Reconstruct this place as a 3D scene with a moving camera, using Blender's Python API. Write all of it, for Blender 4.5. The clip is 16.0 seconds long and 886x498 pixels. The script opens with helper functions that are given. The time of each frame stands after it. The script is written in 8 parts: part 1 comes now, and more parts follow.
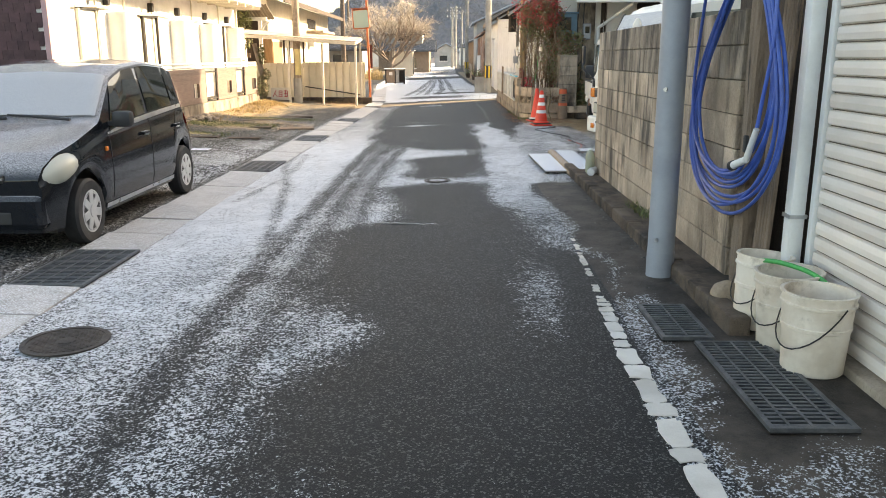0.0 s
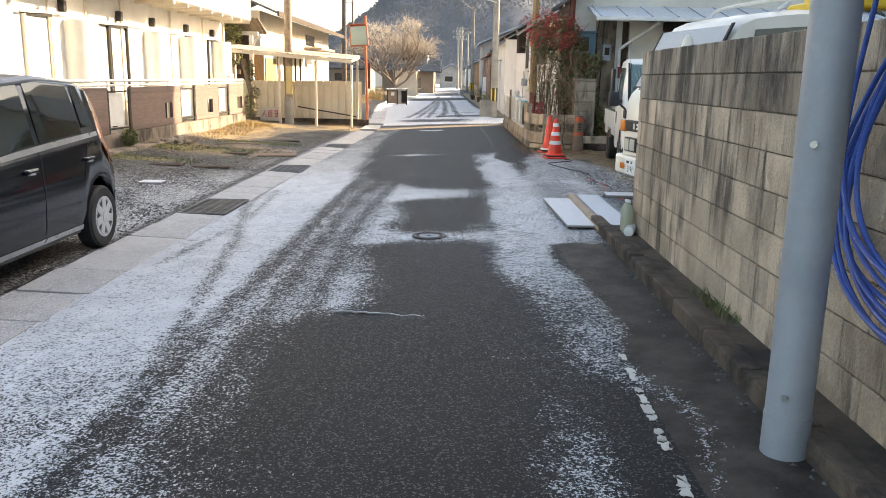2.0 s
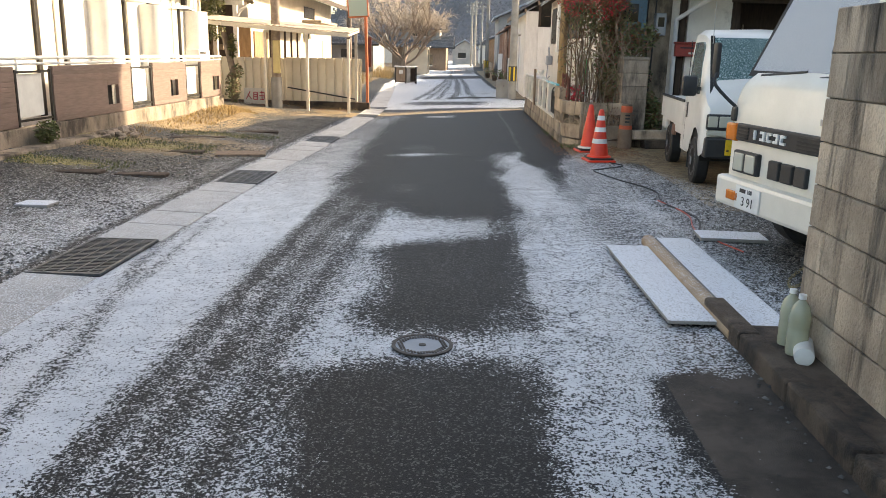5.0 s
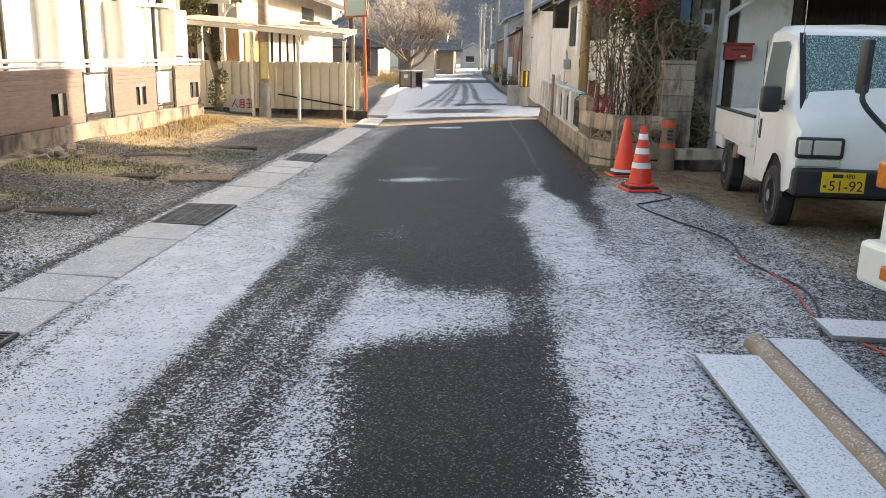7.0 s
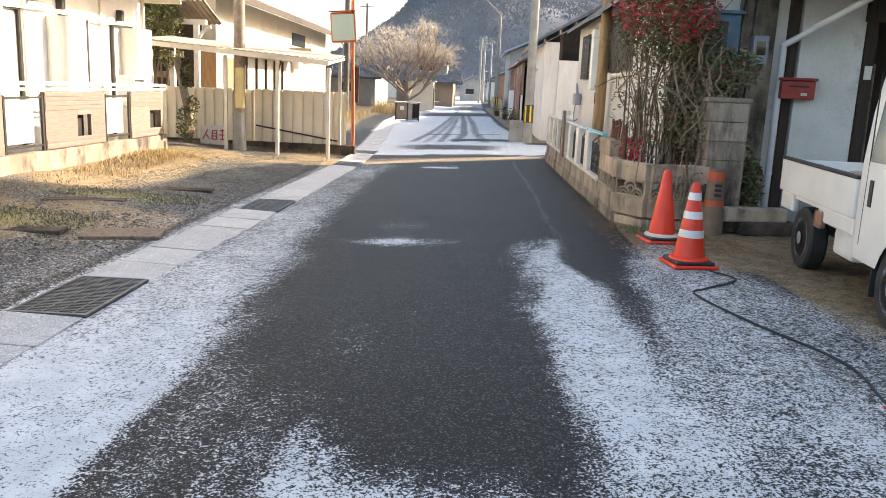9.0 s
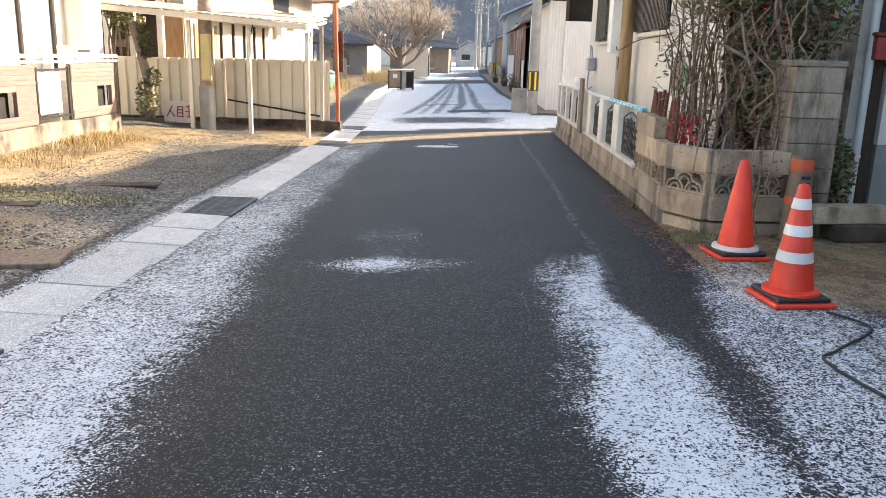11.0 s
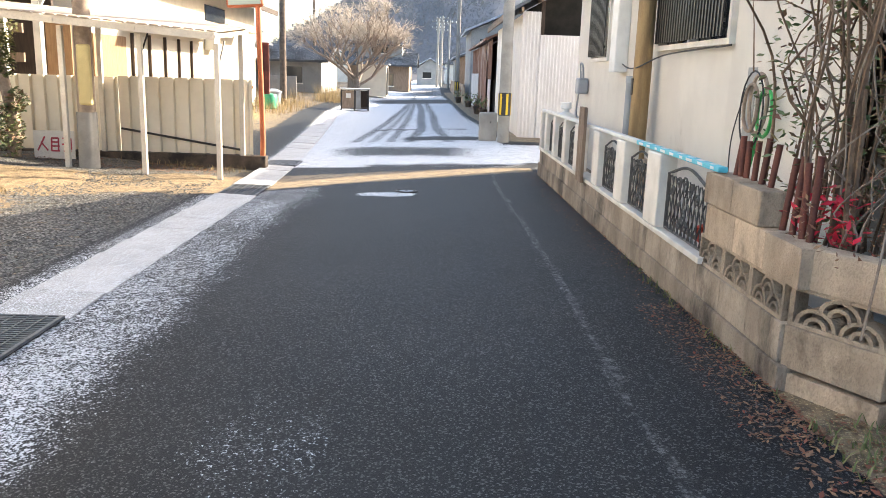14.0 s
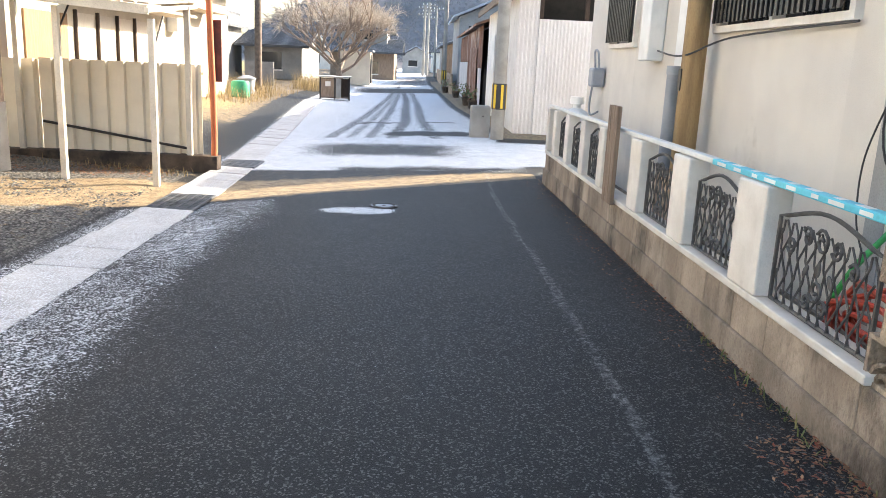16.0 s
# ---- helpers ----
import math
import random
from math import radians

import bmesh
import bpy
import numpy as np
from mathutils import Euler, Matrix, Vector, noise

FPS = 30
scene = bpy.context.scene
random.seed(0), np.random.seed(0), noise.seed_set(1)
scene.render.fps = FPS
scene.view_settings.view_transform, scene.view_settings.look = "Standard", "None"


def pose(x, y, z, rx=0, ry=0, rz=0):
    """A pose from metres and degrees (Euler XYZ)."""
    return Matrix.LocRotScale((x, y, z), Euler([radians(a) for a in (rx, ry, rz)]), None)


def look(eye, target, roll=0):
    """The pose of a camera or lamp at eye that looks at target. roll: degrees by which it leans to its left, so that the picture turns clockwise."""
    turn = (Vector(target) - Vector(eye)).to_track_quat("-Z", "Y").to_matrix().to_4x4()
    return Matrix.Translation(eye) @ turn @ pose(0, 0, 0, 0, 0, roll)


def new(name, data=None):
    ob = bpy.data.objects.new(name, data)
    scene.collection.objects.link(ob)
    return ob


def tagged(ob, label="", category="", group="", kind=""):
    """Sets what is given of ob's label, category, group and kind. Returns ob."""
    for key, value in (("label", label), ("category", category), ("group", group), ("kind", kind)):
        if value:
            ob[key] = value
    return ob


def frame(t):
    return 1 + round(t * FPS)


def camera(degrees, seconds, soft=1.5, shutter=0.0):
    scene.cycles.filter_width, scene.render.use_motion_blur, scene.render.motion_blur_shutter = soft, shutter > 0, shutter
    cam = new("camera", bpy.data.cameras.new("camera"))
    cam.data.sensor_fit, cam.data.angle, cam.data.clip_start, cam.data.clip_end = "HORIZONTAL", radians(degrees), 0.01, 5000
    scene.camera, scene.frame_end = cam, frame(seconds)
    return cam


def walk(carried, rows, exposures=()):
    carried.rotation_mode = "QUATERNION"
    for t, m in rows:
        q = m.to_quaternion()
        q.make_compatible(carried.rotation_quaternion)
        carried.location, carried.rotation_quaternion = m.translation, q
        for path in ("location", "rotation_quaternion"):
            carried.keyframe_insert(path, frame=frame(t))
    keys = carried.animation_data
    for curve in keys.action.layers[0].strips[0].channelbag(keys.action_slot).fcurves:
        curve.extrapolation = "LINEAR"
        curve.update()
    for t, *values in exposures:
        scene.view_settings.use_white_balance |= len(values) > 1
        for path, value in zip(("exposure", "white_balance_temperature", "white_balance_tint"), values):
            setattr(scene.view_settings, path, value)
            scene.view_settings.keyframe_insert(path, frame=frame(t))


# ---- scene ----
cam = camera(58.5, 16.0, soft=0.9)
METRES, EYE, TILT, LEAN, TURN = 17.2, 1.41, 0.0, 0.0, 0.6
ROWS = [
    (0.0, 0.0, 0.0, 0.0, -0.03, -13.65, 0.1),
    (0.5, -0.0007, 0.0295, 0.0001, 0.74, -13.92, -0.6),
    (1.0, 0.0024, 0.0626, -0.0002, 0.22, -13.85, -0.9),
    (1.5, 0.0033, 0.0903, 0.0007, 0.58, -13.14, -1.17),
    (2.0, 0.0048, 0.1229, 0.0005, 0.38, -12.23, -1.07),
    (2.5, 0.0055, 0.1551, 0.0011, 0.4, -11.47, -0.7),
    (3.0, 0.0057, 0.1917, -0.0001, 0.28, -12.27, -0.8),
    (5.5, 0.0047, 0.3463, 0.0014, 1.56, -13.97, -1.41),
    (6.0, 0.004, 0.3771, 0.001, 1.59, -14.07, -1.58),
    (6.5, 0.0067, 0.4096, 0.0016, 1.63, -14.02, -0.91),
    (7.0, 0.0055, 0.4423, 0.0011, 1.88, -13.65, -1.21),
    (7.5, 0.0061, 0.4745, 0.0015, 1.41, -12.71, -1.39),
    (8.0, 0.0036, 0.5072, 0.0017, 2.1, -11.81, -1.84),
    (8.5, 0.0061, 0.5356, 0.0009, 1.54, -11.35, -1.8),
    (9.0, 0.0059, 0.5676, 0.0001, 1.88, -11.43, -2.44),
    (11.5, 0.0015, 0.7154, 0.0, 1.33, -14.12, -1.24),
    (12.0, 0.0015, 0.7496, 0.0005, 1.09, -14.17, -1.03),
    (12.5, 0.0009, 0.7852, -0.0, 0.62, -14.03, -1.15),
    (13.0, 0.0034, 0.82, 0.0002, -0.25, -13.47, -1.08),
    (13.5, 0.0036, 0.8493, 0.0006, -1.06, -12.86, -1.65),
    (14.0, 0.0049, 0.8799, 0.0011, -1.16, -12.47, -1.85),
    (14.5, 0.0039, 0.9122, 0.0001, -1.44, -12.58, -2.26),
    (15.0, 0.0042, 0.9423, 0.0001, -1.66, -13.12, -2.27),
    (15.5, 0.0029, 0.9713, -0.0001, -1.66, -13.39, -2.75),
    (16.0, 0.0064, 0.9987, -0.0003, -2.14, -13.21, -2.63),
]
walk(cam, [(t, pose(0, 0, EYE, TILT, LEAN, TURN) @ pose(METRES * x, METRES * y, METRES * z, 90 + pitch, roll, yaw)) for t, x, y, z, yaw, pitch, roll in ROWS], [(0.0, 2.08, 8700, 10), (2.5, 1.8, 7900, 10), (5.5, 1.65, 7900, 10), (9.0, 1.85, 7200, 10), (12.5, 2.05, 6900, 10), (16.0, 2.1, 6600, 9)])

# ---- light ----
SUN_WAY = Vector((1.0, 0.6, 0.0)).normalized() * math.cos(radians(25)) + Vector((0, 0, math.sin(radians(25))))
world = bpy.data.worlds.new("sky")
scene.world = world
world.use_nodes = True
wn = world.node_tree.nodes
sky = wn.new("ShaderNodeTexSky")
sky.sky_type, sky.sun_disc = "NISHITA", False
sky.sun_elevation, sky.sun_rotation = radians(25), math.atan2(SUN_WAY.x, SUN_WAY.y)
sky.air_density, sky.dust_density, sky.ozone_density = 1.0, 2.5, 1.0
world.node_tree.links.new(sky.outputs[0], wn["Background"].inputs[0])
wn["Background"].inputs[1].default_value = 0.15
sun = new("sun", bpy.data.lights.new("sun", "SUN"))
sun.data.energy, sun.data.angle, sun.data.color = 5.0, radians(0.6), (1.0, 0.885, 0.73)
sun.matrix_world = look(SUN_WAY * 60, (0, 0, 0))


# ---- materials ----
def nodes_of(name):
    m = bpy.data.materials.new(name)
    m.use_nodes = True
    t = m.node_tree
    return m, t, t.nodes["Principled BSDF"]


def add(t, kind, **values):
    n = t.nodes.new("ShaderNode" + kind)
    for k, v in values.items():
        n.inputs[k.replace("_", " ")].default_value = v
    return n


def math_node(t, op, a, b=None, clamp=False):
    n = t.nodes.new("ShaderNodeMath")
    n.operation, n.use_clamp = op, clamp
    for i, v in enumerate((a, b)):
        if v is None:
            continue
        if isinstance(v, (int, float)):
            n.inputs[i].default_value = v
        else:
            t.links.new(v, n.inputs[i])
    return n.outputs[0]


def mix(t, fac, a, b):
    n = t.nodes.new("ShaderNodeMix")
    n.data_type = "RGBA"
    for i, v in ((0, fac), (6, a), (7, b)):
        if isinstance(v, (int, float)):
            n.inputs[i].default_value = v
        elif isinstance(v, tuple):
            n.inputs[i].default_value = (*v, 1)
        else:
            t.links.new(v, n.inputs[i])
    return n.outputs[2]


def step(t, v, lo, hi):
    n = t.nodes.new("ShaderNodeMapRange")
    n.interpolation_type = "SMOOTHSTEP"
    t.links.new(v, n.inputs[0])
    n.inputs[1].default_value, n.inputs[2].default_value = lo, hi
    return n.outputs[0]


def noise_of(t, scale, detail=4, rough=0.6, stretch=None):
    g = t.nodes.new("ShaderNodeNewGeometry")
    src = g.outputs["Position"]
    if stretch:
        mp = t.nodes.new("ShaderNodeMapping")
        mp.inputs["Scale"].default_value = stretch
        t.links.new(src, mp.inputs[0])
        src = mp.outputs[0]
    n = add(t, "TexNoise", Scale=scale, Detail=detail, Roughness=rough)
    t.links.new(src, n.inputs["Vector"])
    return n.outputs["Fac"]


def surface(name, light, dark, scale=6, grain=120, rough=0.7, bump=0.15, metal=0.0, stain=None, stain_at=(0.56, 0.7), stretch=None, vary=0.12, frost=0.0, coat=0.0, fine_amt=0.35, streak=None, soft_rime=0.0):
    """A worn surface: two tones at a broad and a fine scale, stains of their own shape, and fine relief."""
    m, t, p = nodes_of(name)
    broad = noise_of(t, scale, 5, 0.6, stretch)
    fine = noise_of(t, grain, 3, 0.6, stretch)
    col = mix(t, step(t, broad, 0.35, 0.68), light, dark)
    col = mix(t, math_node(t, "MULTIPLY", step(t, fine, 0.45, 0.7), fine_amt), col, tuple(c * 0.6 for c in dark))
    if stain:
        s = noise_of(t, scale * 0.45, 6, 0.7, stretch)
        col = mix(t, step(t, s, *stain_at), col, stain)
    if streak:
        runs = math_node(t, "MULTIPLY", step(t, noise_of(t, 6.5, 5, 0.65, (1, 1, 0.13)), 0.46, 0.66), step(t, noise_of(t, 1.1, 3, 0.6), 0.36, 0.52))
        col = mix(t, math_node(t, "MULTIPLY", runs, 0.85), col, streak)
    if vary:
        info = t.nodes.new("ShaderNodeObjectInfo")
        hsv = t.nodes.new("ShaderNodeHueSaturation")
        t.links.new(math_node(t, "ADD", math_node(t, "MULTIPLY", info.outputs["Random"], vary * 2), 1 - vary), hsv.inputs["Value"])
        t.links.new(col, hsv.inputs["Color"])
        col = hsv.outputs[0]
    if frost:
        g = t.nodes.new("ShaderNodeNewGeometry")
        sep = t.nodes.new("ShaderNodeSeparateXYZ")
        t.links.new(g.outputs["Normal"], sep.inputs[0])
        up = step(t, sep.outputs[2], 0.25, 0.8)
        fz = step(t, noise_of(t, 95, 4, 0.75), 0.60 - 0.3 * frost - soft_rime, 0.78 - 0.3 * frost + soft_rime)
        col = mix(t, math_node(t, "MULTIPLY", up, fz), col, (0.72, 0.74, 0.77) if not soft_rime else (0.58, 0.57, 0.58))
    t.links.new(col, p.inputs["Base Color"])
    t.links.new(math_node(t, "ADD", math_node(t, "MULTIPLY", broad, 0.25), rough - 0.12, True), p.inputs["Roughness"])
    p.inputs["Metallic"].default_value = metal
    if coat:
        p.inputs["Coat Weight"].default_value, p.inputs["Coat Roughness"].default_value = coat, 0.06
    if bump:
        b = t.nodes.new("ShaderNodeBump")
        b.inputs["Strength"].default_value, b.inputs["Distance"].default_value = bump, 0.02
        t.links.new(fine, b.inputs["Height"])
        t.links.new(b.outputs[0], p.inputs["Normal"])
    return m


def leaves_of(name, tones, rough=0.6):
    m, t, p = nodes_of(name)
    g = t.nodes.new("ShaderNodeNewGeometry")
    ramp = t.nodes.new("ShaderNodeValToRGB")
    el = ramp.color_ramp.elements
    el[0].color, el[1].color = (*tones[0], 1), (*tones[-1], 1)
    for i, c in enumerate(tones[1:-1]):
        el.new((i + 1) / (len(tones) - 1)).color = (*c, 1)
    t.links.new(g.outputs["Random Per Island"], ramp.inputs[0])
    t.links.new(ramp.outputs[0], p.inputs["Base Color"])
    p.inputs["Roughness"].default_value = rough
    return m


def ground_material():
    m, t, p = nodes_of("frosted_ground")

    def attr(name):
        a = t.nodes.new("ShaderNodeAttribute")
        a.attribute_name = name
        return a.outputs["Fac"]
    geo = t.nodes.new("ShaderNodeNewGeometry").outputs["Position"]
    big, mid, fine = noise_of(t, 0.9, 5), noise_of(t, 9, 4), noise_of(t, 160, 3, 0.7)
    chip = add(t, "TexVoronoi", Scale=135.0)
    t.links.new(geo, chip.inputs["Vector"])
    sep = t.nodes.new("ShaderNodeSeparateColor")
    t.links.new(chip.outputs["Color"], sep.inputs[0])
    asphalt = mix(t, step(t, big, 0.3, 0.7), (0.0105, 0.0108, 0.0113), (0.017, 0.0175, 0.018))
    asphalt = mix(t, step(t, sep.outputs[0], 0.78, 0.93), asphalt, (0.105, 0.105, 0.102))
    asphalt = mix(t, math_node(t, "MULTIPLY", step(t, fine, 0.5, 0.62), 0.6), asphalt, (0.007, 0.007, 0.0075))
    peb = add(t, "TexVoronoi", Scale=42.0)
    t.links.new(geo, peb.inputs["Vector"])
    sep2 = t.nodes.new("ShaderNodeSeparateColor")
    t.links.new(peb.outputs["Color"], sep2.inputs[0])
    gravel = mix(t, sep2.outputs[1], (0.05, 0.052, 0.052), (0.27, 0.26, 0.24))
    gravel = mix(t, step(t, peb.outputs["Distance"], 0.35, 0.7), gravel, (0.02, 0.019, 0.017))
    # soil colour, also used to paint the warm sunlit strip at the crossing
    soil_and_sun_tan = mix(t, step(t, mid, 0.35, 0.65), (0.27, 0.20, 0.12), (0.125, 0.09, 0.058))
    soil_and_sun_tan = mix(t, step(t, noise_of(t, 70, 4, 0.7), 0.52, 0.66), soil_and_sun_tan, (0.46, 0.36, 0.20))
    grass = mix(t, step(t, noise_of(t, 40, 4, 0.7), 0.4, 0.62), (0.15, 0.145, 0.045), (0.37, 0.30, 0.13))
    conc = mix(t, step(t, noise_of(t, 3.5, 6, 0.7), 0.35, 0.65), (0.085, 0.07, 0.057), (0.032, 0.027, 0.023))
    col = mix(t, step(t, math_node(t, "ADD", attr("gravel"), math_node(t, "MULTIPLY", math_node(t, "SUBTRACT", mid, 0.5), 0.8)), 0.42, 0.58), asphalt, gravel)
    col = mix(t, step(t, math_node(t, "ADD", attr("soil_and_sun_tan"), math_node(t, "MULTIPLY", math_node(t, "SUBTRACT", mid, 0.5), 1.1)), 0.4, 0.62), col, soil_and_sun_tan)
    col = mix(t, step(t, math_node(t, "ADD", attr("grass"), math_node(t, "MULTIPLY", math_node(t, "SUBTRACT", noise_of(t, 14, 5), 0.5), 1.3)), 0.42, 0.6), col, grass)
    col = mix(t, step(t, attr("concrete"), 0.4, 0.6), col, conc)
    # rime: many grains, dense where the cover is thick, thinning out towards the bare patches
    grain = math_node(t, "ADD", math_node(t, "MULTIPLY", noise_of(t, 80, 2, 0.74), 0.64), math_node(t, "MULTIPLY", noise_of(t, 30, 3, 0.7), 0.36))
    cover = math_node(t, "ADD", attr("frost"), math_node(t, "MULTIPLY", math_node(t, "SUBTRACT", noise_of(t, 3.2, 6, 0.75), 0.5), 0.42))
    edge = math_node(t, "ADD", math_node(t, "MULTIPLY", cover, 0.34), grain)
    rime = step(t, edge, 0.682, 0.752)
    paint = math_node(t, "MULTIPLY", attr("paint"), step(t, math_node(t, "ADD", noise_of(t, 22, 5, 0.75), attr("paint")), 0.75, 1.15))
    col = mix(t, paint, col, (0.72, 0.72, 0.70))
    white = mix(t, step(t, noise_of(t, 5, 4), 0.3, 0.7), (0.60, 0.625, 0.65), (0.73, 0.75, 0.77))
    col = mix(t, math_node(t, "MULTIPLY", rime, 0.93), col, white)
    t.links.new(col, p.inputs["Base Color"])
    t.links.new(math_node(t, "ADD", math_node(t, "MULTIPLY", rime, 0.2), 0.62), p.inputs["Roughness"])
    p.inputs["Specular IOR Level"].default_value = 0.19
    hgt = math_node(t, "ADD", math_node(t, "MULTIPLY", peb.outputs["Distance"], math_node(t, "MULTIPLY", attr("gravel"), -1.5)), math_node(t, "ADD", math_node(t, "MULTIPLY", fine, 0.5), math_node(t, "MULTIPLY", rime, 0.5)))
    b = t.nodes.new("ShaderNodeBump")
    b.inputs["Strength"].default_value, b.inputs["Distance"].default_value = 0.55, 0.012
    t.links.new(hgt, b.inputs["Height"])
    t.links.new(b.outputs[0], p.inputs["Normal"])
    return m


def glass_of(name, tint, rough=0.03, flake=(0.62, 0.68, 0.72), size=190, frost=0.0):
    m, t, p = nodes_of(name)
    p.inputs["Base Color"].default_value = (*tint, 1)
    p.inputs["Roughness"].default_value, p.inputs["Specular IOR Level"].default_value = rough, 0.6
    if frost:
        f = step(t, noise_of(t, size, 4, 0.8), 0.58 - 0.3 * frost, 0.78 - 0.25 * frost)
        t.links.new(mix(t, f, tint, flake), p.inputs["Base Color"])
        t.links.new(math_node(t, "ADD", math_node(t, "MULTIPLY", f, 0.6), 0.12), p.inputs["Roughness"])
    return m


GROUND = ground_material()
WHITE_WALL = surface("white_siding", (0.80, 0.78, 0.74), (0.72, 0.70, 0.66), 3, 60, 0.6, 0.05, stain=(0.6, 0.56, 0.5), stain_at=(0.62, 0.8))
CREAM_WALL = surface("cream_render", (0.66, 0.62, 0.55), (0.60, 0.56, 0.50), 2.0, 140, 0.85, 0.3, stain=(0.38, 0.33, 0.27), stain_at=(0.6, 0.78))
WHITE_RENDER = surface("old_white_render", (0.76, 0.73, 0.67), (0.66, 0.63, 0.58), 2.2, 90, 0.8, 0.2, stain=(0.36, 0.33, 0.29), stain_at=(0.58, 0.74))
GREY_RENDER = surface("grey_dado", (0.34, 0.34, 0.33), (0.28, 0.28, 0.27), 3, 90, 0.8, 0.2)
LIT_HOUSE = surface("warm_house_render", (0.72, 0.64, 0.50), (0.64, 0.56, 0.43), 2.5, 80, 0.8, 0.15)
BROWN_PANEL = surface("brown_panel", (0.215, 0.15, 0.125), (0.175, 0.12, 0.10), 4, 90, 0.6, 0.08, stretch=(1, 1, 9))
DARK_METAL = surface("dark_bronze_metal", (0.035, 0.03, 0.027), (0.022, 0.02, 0.018), 8, 90, 0.45, 0.05, metal=0.3)
SHINGLE = surface("plum_shingle", (0.105, 0.055, 0.058), (0.075, 0.04, 0.045), 5, 70, 0.75, 0.3, vary=0.25)
PINK_TRIM = surface("pink_trim", (0.52, 0.33, 0.33), (0.46, 0.29, 0.29), 4, 60, 0.6, 0.05)
BLOCK = surface("weathered_block", (0.60, 0.47, 0.35), (0.39, 0.295, 0.215), 3.4, 80, 0.9, 0.9, stain=(0.115, 0.085, 0.065), stain_at=(0.55, 0.74), stretch=(1, 1, 0.65), vary=0.22, streak=(0.04, 0.033, 0.028))
BLOCK_PALE = surface("pale_garden_block", (0.60, 0.465, 0.335), (0.39, 0.295, 0.21), 3.5, 120, 0.9, 0.8, stain=(0.12, 0.085, 0.06), stain_at=(0.47, 0.68), stretch=(1, 1, 0.6), vary=0.18)
BLOCK_TOP = surface("streaked_block", (0.42, 0.34, 0.265), (0.26, 0.205, 0.155), 5.5, 110, 0.9, 0.7, stain=(0.06, 0.047, 0.038), stain_at=(0.46, 0.66), stretch=(1, 1, 0.3), vary=0.25, streak=(0.03, 0.026, 0.023))
MORTAR = surface("mortar", (0.20, 0.165, 0.13), (0.10, 0.083, 0.067), 6, 120, 0.95, 0.4)
FOOTING = surface("stained_concrete", (0.40, 0.325, 0.25), (0.23, 0.185, 0.14), 3.0, 110, 0.9, 0.7, stain=(0.06, 0.048, 0.038), stain_at=(0.47, 0.66), stretch=(1, 1, 0.5), vary=0.2)
KERB = surface("brown_kerb", (0.145, 0.105, 0.075), (0.075, 0.054, 0.04), 5, 110, 0.92, 0.8, stain=(0.028, 0.022, 0.019), stain_at=(0.46, 0.64), vary=0.15)
LID = surface("frosted_gutter_lid", (0.44, 0.42, 0.39), (0.32, 0.31, 0.29), 5, 110, 0.9, 0.4, frost=0.5)
POST_WHITE = surface("white_concrete_post", (0.70, 0.66, 0.60), (0.58, 0.54, 0.48), 4, 90, 0.8, 0.2, stain=(0.34, 0.3, 0.25), stain_at=(0.62, 0.8), fine_amt=0.07)
STEEL = surface("galvanised_grating", (0.15, 0.155, 0.16), (0.09, 0.095, 0.10), 12, 160, 0.55, 0.15, metal=0.55, stain=(0.085, 0.06, 0.045), stain_at=(0.6, 0.75))
CAST_IRON = surface("cast_iron", (0.085, 0.07, 0.06), (0.05, 0.042, 0.037), 12, 160, 0.6, 0.2, metal=0.4)
PIPE_GREY = surface("galvanised_pipe", (0.30, 0.32, 0.35), (0.24, 0.26, 0.29), 3, 60, 0.5, 0.04, metal=0.15, fine_amt=0.07)
HOSE_BLUE = surface("blue_hose", (0.04, 0.115, 0.44), (0.03, 0.085, 0.34), 10, 80, 0.4, 0.03, fine_amt=0.07)
HOSE_GREEN = surface("green_hose", (0.045, 0.38, 0.09), (0.03, 0.28, 0.07), 10, 80, 0.4, 0.03)
HOSE_RED = surface("red_hose", (0.52, 0.07, 0.035), (0.4, 0.05, 0.03), 10, 80, 0.45, 0.03)
WOOD_OLD = surface("weathered_timber", (0.27, 0.195, 0.14), (0.17, 0.12, 0.085), 5, 70, 0.85, 0.4, stretch=(6, 6, 0.7), stain=(0.04, 0.03, 0.024))
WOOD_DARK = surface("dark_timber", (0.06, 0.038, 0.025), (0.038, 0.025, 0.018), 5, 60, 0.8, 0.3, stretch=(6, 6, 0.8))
WOOD_WARM = surface("warm_timber", (0.32, 0.19, 0.09), (0.24, 0.135, 0.065), 4, 60, 0.75, 0.2, stretch=(6, 6, 0.8))
POLE_WOOD = surface("yellow_wooden_pole", (0.36, 0.235, 0.11), (0.24, 0.15, 0.07), 3, 70, 0.75, 0.25, stretch=(5, 5, 0.5))
POLE_CONC = surface("concrete_pole", (0.30, 0.29, 0.27), (0.23, 0.22, 0.205), 3, 100, 0.85, 0.15)
SHUTTER = surface("ivory_shutter", (0.74, 0.67, 0.60), (0.68, 0.61, 0.545), 3, 70, 0.5, 0.05, stain=(0.4, 0.36, 0.31), stain_at=(0.66, 0.82), fine_amt=0.07)
WHITE_PLASTIC = surface("white_plastic", (0.74, 0.74, 0.72), (0.66, 0.66, 0.64), 5, 70, 0.45, 0.03, fine_amt=0.07)
BUCKET = surface("dirty_cream_bucket", (0.74, 0.655, 0.55), (0.62, 0.525, 0.42), 7, 60, 0.55, 0.08, stain=(0.30, 0.23, 0.16), stain_at=(0.54, 0.72), vary=0.06, fine_amt=0.07)
